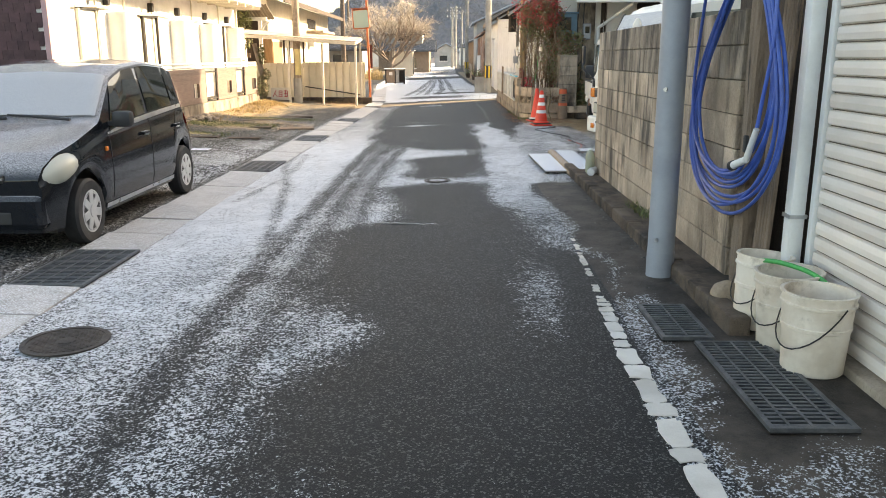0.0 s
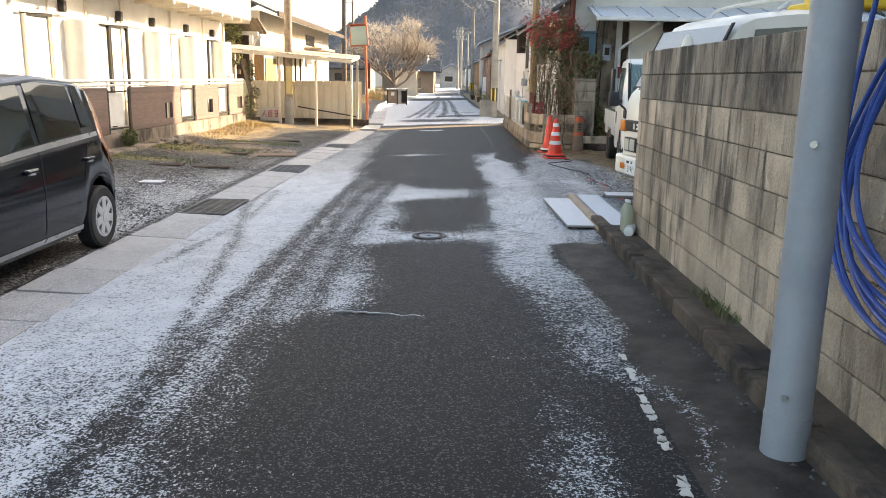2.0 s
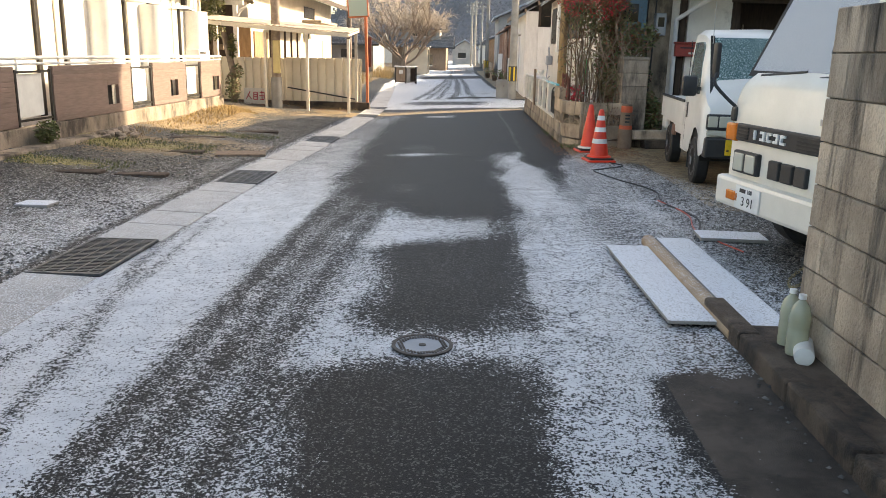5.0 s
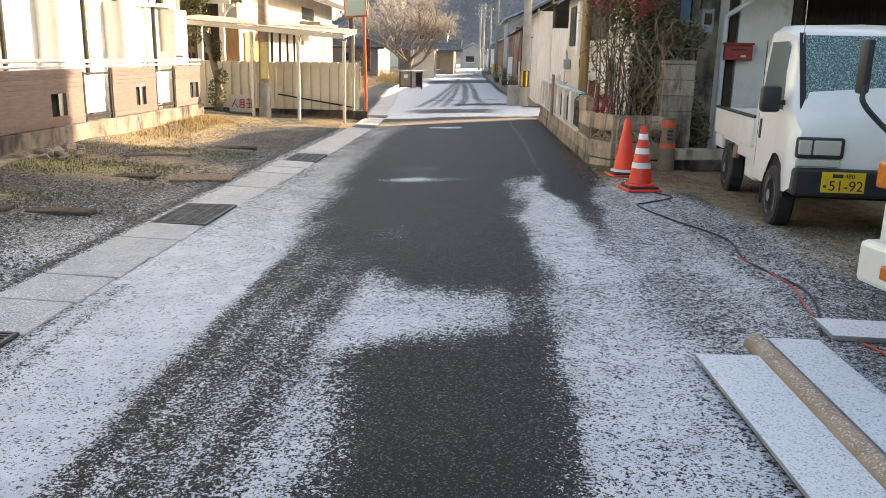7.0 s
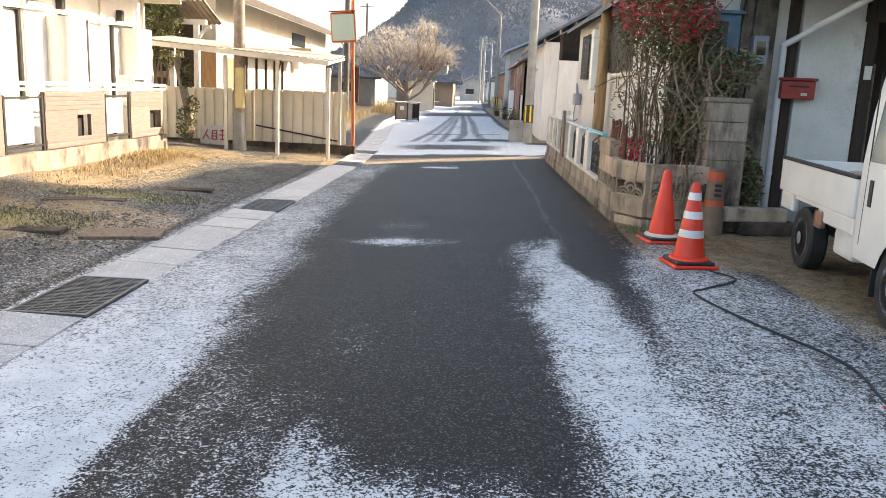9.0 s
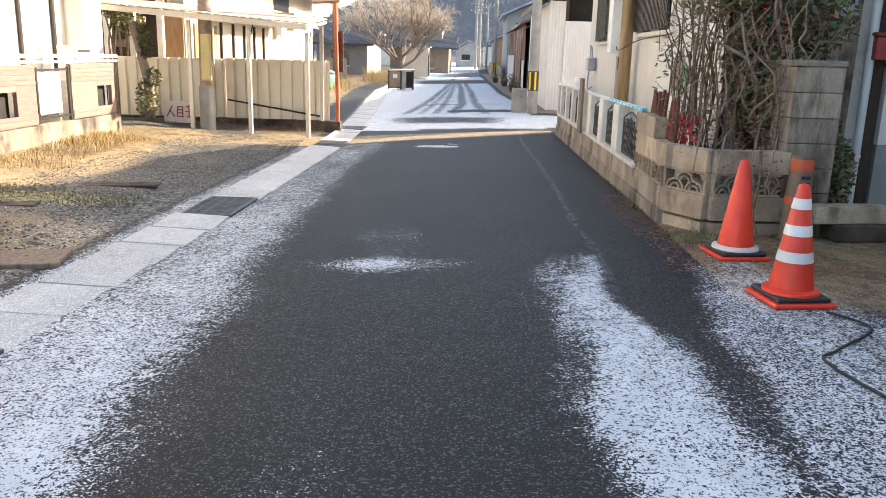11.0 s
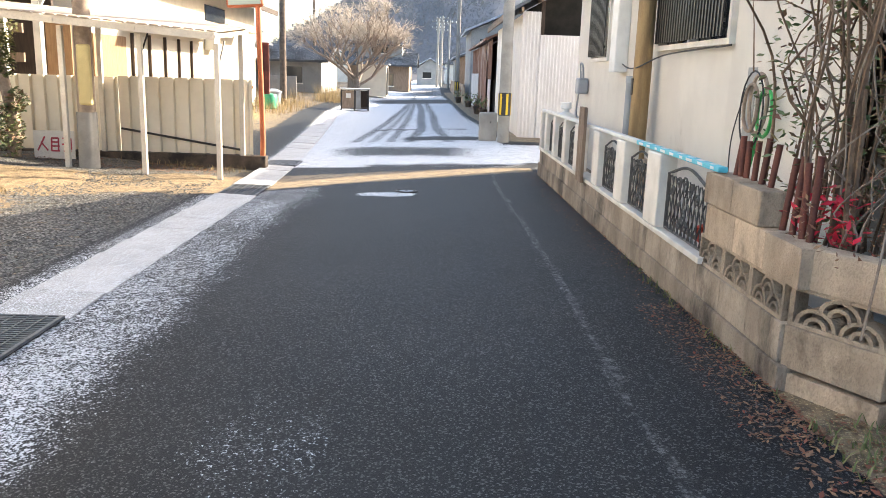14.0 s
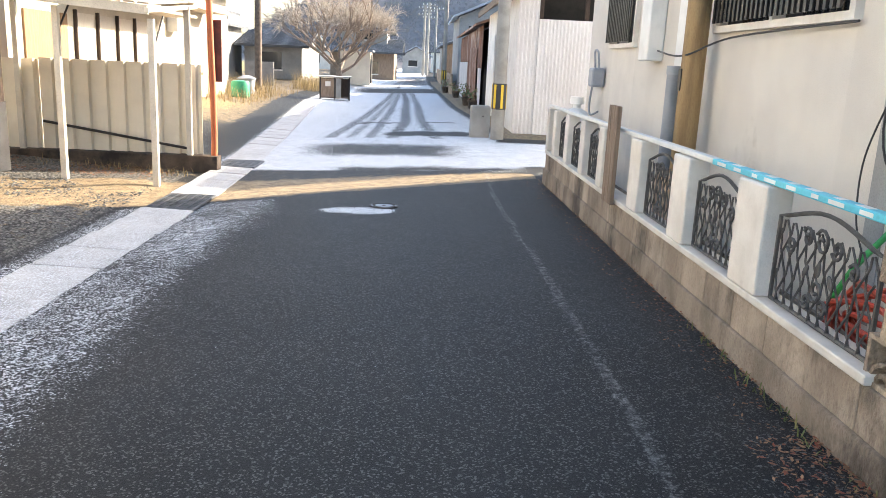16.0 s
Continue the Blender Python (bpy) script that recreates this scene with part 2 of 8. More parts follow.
CORRUGATED = surface("cream_corrugated_sheet", (0.78, 0.70, 0.56), (0.70, 0.62, 0.49), 2.2, 80, 0.6, 0.06, stain=(0.36, 0.25, 0.15), stain_at=(0.63, 0.8), fine_amt=0.07)
CORR_WHITE = surface("white_corrugated_sheet", (0.70, 0.68, 0.665), (0.60, 0.575, 0.56), 1.8, 80, 0.6, 0.08, stain=(0.42, 0.32, 0.25), stain_at=(0.6, 0.78), stretch=(1, 1, 0.35))
CORR_RUST = surface("rusty_corrugated_sheet", (0.27, 0.15, 0.10), (0.17, 0.08, 0.055), 1.6, 80, 0.8, 0.12, stain=(0.44, 0.36, 0.31), stain_at=(0.5, 0.62), stretch=(1, 1, 0.35))
ROOF_SHEET = surface("frosted_sheet_roof", (0.36, 0.4, 0.46), (0.28, 0.31, 0.36), 4, 80, 0.6, 0.05, frost=0.9)
ROOF_TILE = surface("grey_roof_tile", (0.085, 0.095, 0.11), (0.055, 0.062, 0.072), 3, 60, 0.6, 0.2, frost=0.35)
ROOF_CANOPY = surface("weathered_canopy", (0.38, 0.31, 0.24), (0.27, 0.21, 0.16), 2.5, 60, 0.7, 0.1, stain=(0.5, 0.42, 0.33))
CANOPY_STEEL = surface("cream_painted_steel", (0.66, 0.60, 0.50), (0.57, 0.51, 0.42), 4, 70, 0.5, 0.05, stain=(0.32, 0.17, 0.09), stain_at=(0.66, 0.76))
ORANGE_POLE = surface("orange_mirror_pole", (0.52, 0.14, 0.05), (0.4, 0.10, 0.04), 5, 60, 0.55, 0.08, stain=(0.19, 0.07, 0.04), stain_at=(0.56, 0.68))
CONE_RED = surface("red_cone", (0.82, 0.05, 0.02), (0.70, 0.042, 0.018), 6, 80, 0.42, 0.03, stain=(0.45, 0.07, 0.04), stain_at=(0.7, 0.84), fine_amt=0.07)
CONE_DULL = surface("faded_bollard", (0.20, 0.145, 0.105), (0.15, 0.105, 0.075), 7, 70, 0.7, 0.08)
BAND_ORANGE = surface("orange_band", (0.55, 0.10, 0.04), (0.45, 0.08, 0.03), 8, 70, 0.55, 0.04)
RUBBER = surface("rubber", (0.022, 0.022, 0.023), (0.014, 0.014, 0.015), 9, 90, 0.7, 0.1)
BLACK_PLASTIC = surface("black_plastic", (0.025, 0.026, 0.028), (0.018, 0.018, 0.02), 8, 120, 0.55, 0.06)
CAR_PAINT = surface("black_car_paint", (0.010, 0.012, 0.016), (0.008, 0.010, 0.013), 4, 160, 0.10, 0.0, coat=0.0, frost=0.6, soft_rime=0.22, vary=0, fine_amt=0.07)
TRUCK_WHITE = surface("white_truck_paint", (0.76, 0.75, 0.72), (0.70, 0.69, 0.66), 3, 90, 0.35, 0.01, coat=0.3, stain=(0.52, 0.46, 0.38), stain_at=(0.7, 0.86), vary=0, fine_amt=0.07)
ELF_WHITE = surface("ivory_lorry_paint", (0.74, 0.70, 0.62), (0.68, 0.64, 0.56), 3, 90, 0.4, 0.01, coat=0.25, stain=(0.48, 0.40, 0.31), stain_at=(0.7, 0.86), vary=0, fine_amt=0.07)
CHROME = surface("silver_metal", (0.55, 0.56, 0.57), (0.45, 0.46, 0.47), 8, 60, 0.3, 0.0, metal=0.85, fine_amt=0.07)
HUBCAP = surface("silver_hubcap", (0.55, 0.56, 0.57), (0.48, 0.49, 0.5), 8, 60, 0.45, 0.0, metal=0.35, fine_amt=0.07)
PALE_YELLOW = surface("faded_yellow_guard", (0.52, 0.43, 0.20), (0.44, 0.36, 0.17), 5, 70, 0.6, 0.04)
YELLOW = surface("yellow_paint", (0.72, 0.48, 0.02), (0.62, 0.40, 0.02), 5, 70, 0.45, 0.04, stain=(0.2, 0.13, 0.03), stain_at=(0.68, 0.8))
RED_BOX = surface("faded_red_paint", (0.34, 0.045, 0.03), (0.26, 0.035, 0.026), 6, 70, 0.55, 0.05)
RED_LAMP = surface("red_lamp", (0.45, 0.02, 0.02), (0.36, 0.015, 0.015), 6, 60, 0.2, 0.0)
AMBER = surface("amber_lamp", (0.70, 0.19, 0.02), (0.6, 0.15, 0.015), 30, 90, 0.2, 0.05)
BLUE_DOOR = surface("faded_blue_door", (0.13, 0.24, 0.32), (0.10, 0.19, 0.26), 4, 70, 0.6, 0.08, stain=(0.22, 0.26, 0.27), stain_at=(0.62, 0.78))
BLUE_BAR = surface("blue_marked_bar", (0.10, 0.50, 0.62), (0.08, 0.44, 0.56), 6, 80, 0.5, 0.02)
RUST_POLE = surface("rust_red_pipe", (0.17, 0.05, 0.032), (0.10, 0.032, 0.022), 6, 80, 0.7, 0.15)
GRILLE = surface("dark_cast_grille", (0.11, 0.105, 0.10), (0.07, 0.066, 0.062), 12, 120, 0.6, 0.15, metal=0.3)
SIGN_WHITE = surface("white_sign", (0.72, 0.68, 0.62), (0.66, 0.62, 0.56), 5, 60, 0.6, 0.03)
SIGN_RED = surface("red_lettering", (0.50, 0.06, 0.09), (0.42, 0.05, 0.08), 20, 90, 0.6, 0.0)
GREEN_TUB = surface("green_plastic", (0.02, 0.30, 0.15), (0.016, 0.24, 0.12), 6, 60, 0.5, 0.03)
BARK = surface("bark", (0.20, 0.15, 0.115), (0.12, 0.09, 0.07), 8, 60, 0.9, 0.5)
BARK_PALE = surface("pale_branch", (0.36, 0.28, 0.215), (0.25, 0.19, 0.145), 10, 60, 0.9, 0.3)
TWIG = surface("frosted_twig", (0.48, 0.42, 0.355), (0.36, 0.305, 0.25), 10, 60, 0.9, 0.1)
STALK = surface("brown_stalk", (0.22, 0.14, 0.085), (0.13, 0.08, 0.05), 10, 60, 0.85, 0.2)
GREEN_LEAF = leaves_of("shrub_leaf", [(0.07, 0.115, 0.045), (0.14, 0.18, 0.07), (0.20, 0.21, 0.08), (0.24, 0.10, 0.07), (0.11, 0.15, 0.06)])
OLIVE_LEAF = leaves_of("evergreen_leaf", [(0.05, 0.07, 0.02), (0.12, 0.13, 0.04), (0.22, 0.2, 0.07)])
RED_LEAF = leaves_of("red_leaf", [(0.55, 0.015, 0.04), (0.70, 0.03, 0.06), (0.42, 0.02, 0.04)])
DRY_GRASS = leaves_of("dry_grass", [(0.36, 0.25, 0.11), (0.46, 0.33, 0.15), (0.26, 0.17, 0.08), (0.16, 0.14, 0.05)], 0.8)
GREEN_GRASS = leaves_of("weed", [(0.09, 0.10, 0.03), (0.09, 0.12, 0.035), (0.2, 0.19, 0.07)], 0.7)
DEAD_LEAF = leaves_of("dead_leaf", [(0.22, 0.06, 0.035), (0.16, 0.085, 0.045), (0.30, 0.17, 0.09), (0.11, 0.06, 0.04)], 0.8)
PEBBLE = leaves_of("grey_pebble", [(0.05, 0.052, 0.05), (0.11, 0.11, 0.105), (0.17, 0.165, 0.155), (0.03, 0.03, 0.03)], 0.85)
CAR_PAINT.node_tree.nodes["Principled BSDF"].inputs["Specular IOR Level"].default_value = 0.4
GLASS_DARK = glass_of("dark_window", (0.02, 0.024, 0.028), 0.05)
GLASS_CAR = glass_of("car_window", (0.022, 0.028, 0.024), 0.04)
GLASS_SIDE = glass_of("truck_side_window", (0.15, 0.19, 0.19), 0.08)
GLASS_FROST = glass_of("frosted_windscreen", (0.055, 0.115, 0.115), 0.2, (0.42, 0.56, 0.56), 75, frost=0.40)
GLASS_RIME = glass_of("rimed_windscreen", (0.36, 0.37, 0.38), 0.45, (0.46, 0.47, 0.48), 150, frost=0.5)
LAMP_GLASS = glass_of("lamp_lens", (0.50, 0.49, 0.41), 0.12)
CURTAIN = surface("pale_curtain", (0.74, 0.68, 0.58), (0.66, 0.6, 0.5), 5, 50, 0.7, 0.05, stretch=(9, 9, 0.5))
MIRROR = glass_of("traffic_mirror_glass", (0.30, 0.33, 0.29), 0.3)
MIRROR.node_tree.nodes["Principled BSDF"].inputs["Metallic"].default_value = 0.9
# hillside tone carries distance haze: lightened and turned blue-grey
HILL_HAZED = surface("hazed_hillside", (0.19, 0.19, 0.205), (0.13, 0.138, 0.152), 0.09, 0.9, 0.95, 0.0, stain=(0.21, 0.185, 0.175), stain_at=(0.5, 0.66))
HAZE_BLUE = surface("far_house_wall", (0.34, 0.34, 0.33), (0.26, 0.26, 0.26), 1.2, 20, 0.8, 0.0)
# twig tones paled to blue-grey, so the air's haze sits in the colour
WOODLAND_HAZED = leaves_of("hazed_winter_woodland", [(0.18, 0.188, 0.207), (0.20, 0.204, 0.218), (0.17, 0.18, 0.198), (0.205, 0.2, 0.205)], 1.0)
# near-black colour that stands for the shade inside openings and pits
BLACK_VOID = surface("dark_interior", (0.02, 0.017, 0.014), (0.012, 0.01, 0.009), 4, 40, 0.9, 0.0)
PET = glass_of("cloudy_plastic_bottle", (0.56, 0.57, 0.43), 0.15)
PET.node_tree.nodes["Principled BSDF"].inputs["Transmission Weight"].default_value = 0.45
WIRE = surface("black_cable", (0.03, 0.03, 0.032), (0.02, 0.02, 0.022), 10, 60, 0.6, 0.0)
ROPE = surface("yellow_black_rope", (0.30, 0.24, 0.11), (0.10, 0.085, 0.05), 45, 90, 0.85, 0.2)
FROST_BOARD = surface("frosted_board", (0.30, 0.285, 0.265), (0.22, 0.21, 0.195), 5, 110, 0.85, 0.3, frost=0.92)
SAND_TAN = surface("tan_beam", (0.42, 0.30, 0.195), (0.32, 0.22, 0.14), 5, 90, 0.9, 0.3, frost=0.35)


# ---- building helpers ----
def part(name, bm, material, parent=None, label="", smooth=False):
    """Links a bmesh as one mesh object, under its thing or part if one is given."""
    me = bpy.data.meshes.new(name)
    bmesh.ops.recalc_face_normals(bm, faces=bm.faces) if len(bm.faces) < 20000 else None
    bm.to_mesh(me)
    bm.free()
    me.materials.append(material)
    if smooth:
        me.shade_smooth()
        me.set_sharp_from_angle(angle=radians(38))
    ob = new(name, me)
    ob.parent = parent
    if label:
        ob["label"] = label
    return ob


def thing(name, label, category, at=(0, 0, 0), turn=0, group="", kind=""):
    ob = new(name)
    ob.matrix_world = pose(*at, 0, 0, turn)
    return tagged(ob, label, category, group, kind)


def box(bm, x0, x1, y0, y1, z0, z1, bevel=0.0, m=None):
    r = bmesh.ops.create_cube(bm, size=1.0, matrix=Matrix.Translation(((x0 + x1) / 2, (y0 + y1) / 2, (z0 + z1) / 2)) @ Matrix.Diagonal((abs(x1 - x0), abs(y1 - y0), abs(z1 - z0), 1)))
    vs = r["verts"]
    if bevel:
        es = {e for v in vs for e in v.link_edges}
        vs = bmesh.ops.bevel(bm, geom=list(es), offset=bevel, segments=2, profile=0.5, affect="EDGES")["verts"]
    if m:
        bmesh.ops.transform(bm, matrix=m, verts=list(vs))
    return bm


def boxed(*a, **k):
    return box(bmesh.new(), *a, **k)


def rod(bm, a, b, r0, r1=None, seg=10):
    a, b = Vector(a), Vector(b)
    d = b - a
    bmesh.ops.create_cone(bm, cap_ends=True, segments=seg, radius1=r0, radius2=r0 if r1 is None else r1, depth=d.length,
                          matrix=Matrix.Translation((a + b) / 2) @ d.to_track_quat("Z", "Y").to_matrix().to_4x4())
    return bm


def rodded(*a, **k):
    return rod(bmesh.new(), *a, **k)


def tube(bm, pts, r, seg=6, taper=1.0):
    """A round tube through points, from radius r to r * taper."""
    pts = [Vector(p) for p in pts]
    rings = []
    n = len(pts)
    side = None
    for i, p in enumerate(pts):
        d = (pts[min(i + 1, n - 1)] - pts[max(i - 1, 0)]).normalized()
        if side is None:
            side = d.orthogonal().normalized()
        side = (side - d * side.dot(d)).normalized()
        up = d.cross(side)
        rr = r * (1 + (taper - 1) * i / max(1, n - 1))
        rings.append([bm.verts.new(p + (side * math.cos(a) + up * math.sin(a)) * rr) for a in [2 * math.pi * k / seg for k in range(seg)]])
    for a, b in zip(rings, rings[1:]):
        for k in range(seg):
            bm.faces.new((a[k], a[(k + 1) % seg], b[(k + 1) % seg], b[k]))
    bm.faces.new(rings[0][::-1])
    bm.faces.new(rings[-1])
    return bm


def spline(pts, n=8):
    """Points along a smooth curve through pts."""
    pts = [Vector(p) for p in pts]
    out = []
    for i in range(len(pts) - 1):
        p0, p1, p2, p3 = pts[max(i - 1, 0)], pts[i], pts[i + 1], pts[min(i + 2, len(pts) - 1)]
        for k in range(n):
            u = k / n
            out.append(0.5 * (2 * p1 + (p2 - p0) * u + (2 * p0 - 5 * p1 + 4 * p2 - p3) * u * u + (3 * p1 - p0 - 3 * p2 + p3) * u ** 3))
    return out + [pts[-1]]


def lathe(bm, profile, seg=24, at=(0, 0, 0), close=False):
    """Turns (radius, height) pairs round the z axis."""
    rings = []
    for r, z in profile:
        rings.append([bm.verts.new((at[0] + r * math.cos(2 * math.pi * k / seg), at[1] + r * math.sin(2 * math.pi * k / seg), at[2] + z)) for k in range(seg)])
    for a, b in zip(rings, rings[1:]):
        for k in range(seg):
            bm.faces.new((a[k], a[(k + 1) % seg], b[(k + 1) % seg], b[k]))
    bm.faces.new(rings[0][::-1])
    bm.faces.new(rings[-1])
    return bm


def prism(bm, outline, axis, lo, hi):
    """Extrudes a 2D outline along an axis: 'x' takes (y, z), 'y' takes (x, z), 'z' takes (x, y)."""
    def at(p, d):
        return {"x": (d, p[0], p[1]), "y": (p[0], d, p[1]), "z": (p[0], p[1], d)}[axis]
    a = [bm.verts.new(at(p, lo)) for p in outline]
    b = [bm.verts.new(at(p, hi)) for p in outline]
    n = len(outline)
    for i in range(n):
        bm.faces.new((a[i], a[(i + 1) % n], b[(i + 1) % n], b[i]))
    bm.faces.new(a[::-1])
    bm.faces.new(b)
    return bm


def corrugated(axis, lo, hi, at, z0, z1, pitch=0.076, depth=0.012, flat=0.5, thick=0.004):
    """A ribbed sheet standing in the plane axis = at ('x' or 'y'), ribs upright."""
    bm = bmesh.new()
    n = max(2, int((hi - lo) / pitch))
    prof = []
    for i in range(n):
        u = lo + i * (hi - lo) / n
        w = (hi - lo) / n
        prof += [(u, 0), (u + w * flat * 0.9, 0), (u + w * flat, depth), (u + w * 0.95, depth)]
    prof.append((hi, 0))
    for sgn in (0, -thick):
        lows = [bm.verts.new((at + d + sgn, u, z0) if axis == "x" else (u, at + d + sgn, z0)) for u, d in prof]
        tops = [bm.verts.new((at + d + sgn, u, z1) if axis == "x" else (u, at + d + sgn, z1)) for u, d in prof]
        for i in range(len(prof) - 1):
            bm.faces.new((lows[i], lows[i + 1], tops[i + 1], tops[i]))
    return bm


def smooth01(v, lo, hi):
    u = np.clip((v - lo) / (hi - lo), 0, 1)
    return u * u * (3 - 2 * u)


def lie(x, y):
    """Height of the ground: the road falls to its gutter, the lot rises behind it."""
    z = np.interp(x, [-6.1, -4.7, -2.8, -0.94, 0, 1.7], [0.094, -0.028, -0.103, -0.033, 0, 0.047])
    return z - 0.075 * np.clip((y - 18.8) / 8.5, 0, 1)


def gz(x, y):
    return float(lie(np.array(x), np.array(y)))


# ---- ground: one sheet to the horizon ----
def ground_sheet():
    xs = np.concatenate([[-900, -400, -150, -60, -30, -16, -11], np.arange(-8.5, -3.3, 0.12), np.arange(-3.3, 2.6, 0.045), np.arange(2.6, 5.2, 0.12), [6, 8, 12, 20, 40, 100, 300, 900]])
    ys = np.concatenate([[-300, -60, -20, -8, -4, -2], np.arange(-1, 20, 0.06), np.arange(20, 30, 0.09), np.arange(30, 50, 0.2), np.arange(50, 80, 0.6), [85, 95, 110, 140, 200, 300, 500, 900, 1800]])
    gx, gy = np.meshgrid(xs, ys)
    z = lie(gx, gy)
    rng = np.random.default_rng(3)
    lot = smooth01(-gx, 3.0, 3.4) * smooth01(28.2 - gy, 0, 0.5)
    z = z + lot * 0.025 * np.sin(gx * 3.1 + gy * 1.3) * np.sin(gy * 1.7 - gx) + lot * rng.normal(0, 0.004, gx.shape)
    z = z + 0.004 * np.sin(gx * 2.3 + 1) * np.sin(gy * 0.9)
    wob = np.zeros_like(gx)
    for k in range(14):
        a, q = rng.uniform(0, 6.28), 1.2 * 1.32 ** k
        wob += 0.055 / 1.13 ** k * np.sin(q * (gx * math.cos(a) + gy * math.sin(a)) + rng.uniform(0, 6.28))

    def patch(x0, x1, y0, y1, s=0.15, w=1.0):
        a = gx + w * wob
        b = gy + w * wob
        return smooth01(a, x0 - s, x0 + s) * (1 - smooth01(a, x1 - s, x1 + s)) * smooth01(b, y0 - s, y0 + s) * (1 - smooth01(b, y1 - s, y1 + s))

    def blot(cx, cy, rx, ry, soft=0.35):
        d = np.sqrt(((gx + 1.1 * wob - cx) / rx) ** 2 + ((gy - cy) / ry) ** 2)
        return 1 - smooth01(d, 1 - soft, 1 + soft)

    def lane(pts, width, soft=0.06):
        p = np.array(pts)
        cx = np.interp(gy, p[:, 1], p[:, 0])
        inside = (gy >= p[0, 1]) & (gy <= p[-1, 1])
        return (1 - smooth01(np.abs(gx - cx), width / 2, width / 2 + soft)) * inside

    left = np.interp(gy, [28, 30.4, 37.2, 46.2, 70], [-2.95, -3.0, -3.5, -4.2, -4.6])
    right = np.interp(gy, [28, 36.3, 44.7, 54, 72.7], [1.56, 1.5, 1.05, 0.88, 0.55])
    # rime on the road: edge lines of the bare asphalt, with bands of rime lying across it
    wx = gx + 0.85 * wob
    bare_l = np.interp(gy + 0.5 * wob, [-3, 2.4, 3.1, 3.6, 4.05, 4.4, 5.0, 6.5, 6.9, 7.6, 8.8, 9.5, 11.3, 11.7, 12.4, 13.2, 13.9, 16.2, 18.4, 20.6, 22.6, 24.4, 27],
                       [-0.75, -0.72, -0.72, -0.55, -0.28, -0.62, -0.90, -0.95, -0.60, -0.60, -0.68, -0.42, -0.52, -0.3, -0.5, -0.78, -1.35, -1.42, -1.43, -1.56, -1.62, -1.52, -1.5])
    bare_r = np.interp(gy, [-3, 4.9, 5.8, 7.2, 9.2, 11.5, 12.8, 16.5, 17.3, 17.9, 18.2], [1.6, 1.6, 0.58, 0.42, 0.34, 0.30, 0.36, 0.40, 0.46, 1.0, 2.2])
    bare = smooth01(wx, bare_l - 0.32, bare_l + 0.26) * (1 - smooth01(wx, bare_r - 0.2, bare_r + 0.24))
    wy = gy + 0.6 * wob
    for y0, y1 in ((8.95, 9.5), (11.55, 12.4)):
        bare = bare * (1 - 0.92 * smooth01(wy, y0 - 0.3, y0 + 0.3) * (1 - smooth01(wy, y1 - 0.3, y1 + 0.3)))
    cover_l = np.interp(gy, [0, 3.5, 5, 7, 14, 17, 20, 27], [0.58, 0.64, 0.70, 0.86, 0.82, 0.66, 0.58, 0.54])
    cover_r = np.interp(gy, [5, 6.5, 8, 10, 16, 18], [0.44, 0.56, 0.68, 0.79, 0.79, 0.72])
    cover = np.where(gx < -0.1, cover_l, cover_r) * (1 + 0.5 * wob) * (1 - 0.2 * smooth01(gx, 0.9, 1.3))
    # a trodden swath of tyre marks on the lot's side, with thin white streaks between
    swath = smooth01(gx, -1.50, -1.32) * (1 - smooth01(gx, -0.85, -0.62)) * smooth01(gy, 1.5, 3) * (1 - smooth01(gy, 13.4, 14.6))
    cover = cover * (1 - swath * np.interp(gy, [3, 5, 9, 12, 14], [0.05, 0.18, 0.30, 0.38, 0.48]))
    frost = cover * smooth01(gx, -3.15, -2.9) * (1 - smooth01(gx, 1.85, 2.1))
    frost = frost * (1 - 0.9 * np.clip(bare, 0, 1)) + 0.05 * bare * (gy > 12) * (gy < 15) * (gx < -0.3)
    # half-worn wheel line beside the white strip, and the bare wedge by the cones
    frost = frost * (1 - 0.3 * lane([(0.36, 9.4), (0.34, 11), (0.36, 14)], 0.14, 0.08))
    wedge_l = np.interp(gy, [13.3, 15.7, 16.2, 17.2, 18], [1.02, 0.93, 0.86, 0.76, 0.66])
    wedge_r = np.interp(gy, [13.3, 14.5, 15.7, 16.9, 18], [1.12, 1.2, 1.18, 1.45, 1.6])
    wedge = smooth01(wx, wedge_l - 0.1, wedge_l + 0.1) * (1 - smooth01(wx, wedge_r - 0.12, wedge_r + 0.12)) * np.interp(gy, [12.8, 14.2, 15.6, 16.3], [0, 0.35, 0.62, 0.93])
    frost = frost * (1 - wedge) * (1 - smooth01(gy + wob, 17.2, 17.9) * (gx > 0.2))
    # scattered flecks
    frost = np.maximum(frost, 0.46 * blot(0.48, 4.45, 0.2, 0.75, 0.7) + 0.28 * blot(0.52, 5.9, 0.3, 1.1, 0.8))
    frost = np.maximum(frost, 0.34 * blot(-0.52, 17.05, 0.36, 0.34, 0.95) + 0.36 * blot(-0.5, 17.12, 0.72, 0.16, 0.9) + 0.26 * blot(-0.6, 17.75, 0.14, 0.5, 0.9))
    frost = np.maximum(frost, 0.85 * blot(-0.58, 25.05, 0.42, 0.22, 0.3))
    frost = np.maximum(frost, 0.34 * blot(-0.62, 18.0, 0.22, 0.5, 0.9) + 0.36 * blot(-0.75, 14.1, 0.25, 0.5, 0.9))
    frost = np.maximum(frost, 0.42 * patch(-1.3, -0.4, -1, 2.6, 0.4))
    # thin cover right of the road, fading into the yard
    frost = np.maximum(frost, (0.56 + 0.4 * wob) * (gy > 9.4) * smooth01(17.6 - gy, 0, 0.6) * smooth01(gx, 1.3, 1.5) * (1 - smooth01(gx - 0.3 * np.sin(gy), 2.1, np.interp(gy, [9.4, 13.5, 15], [3.6, 3.5, 2.7]))))
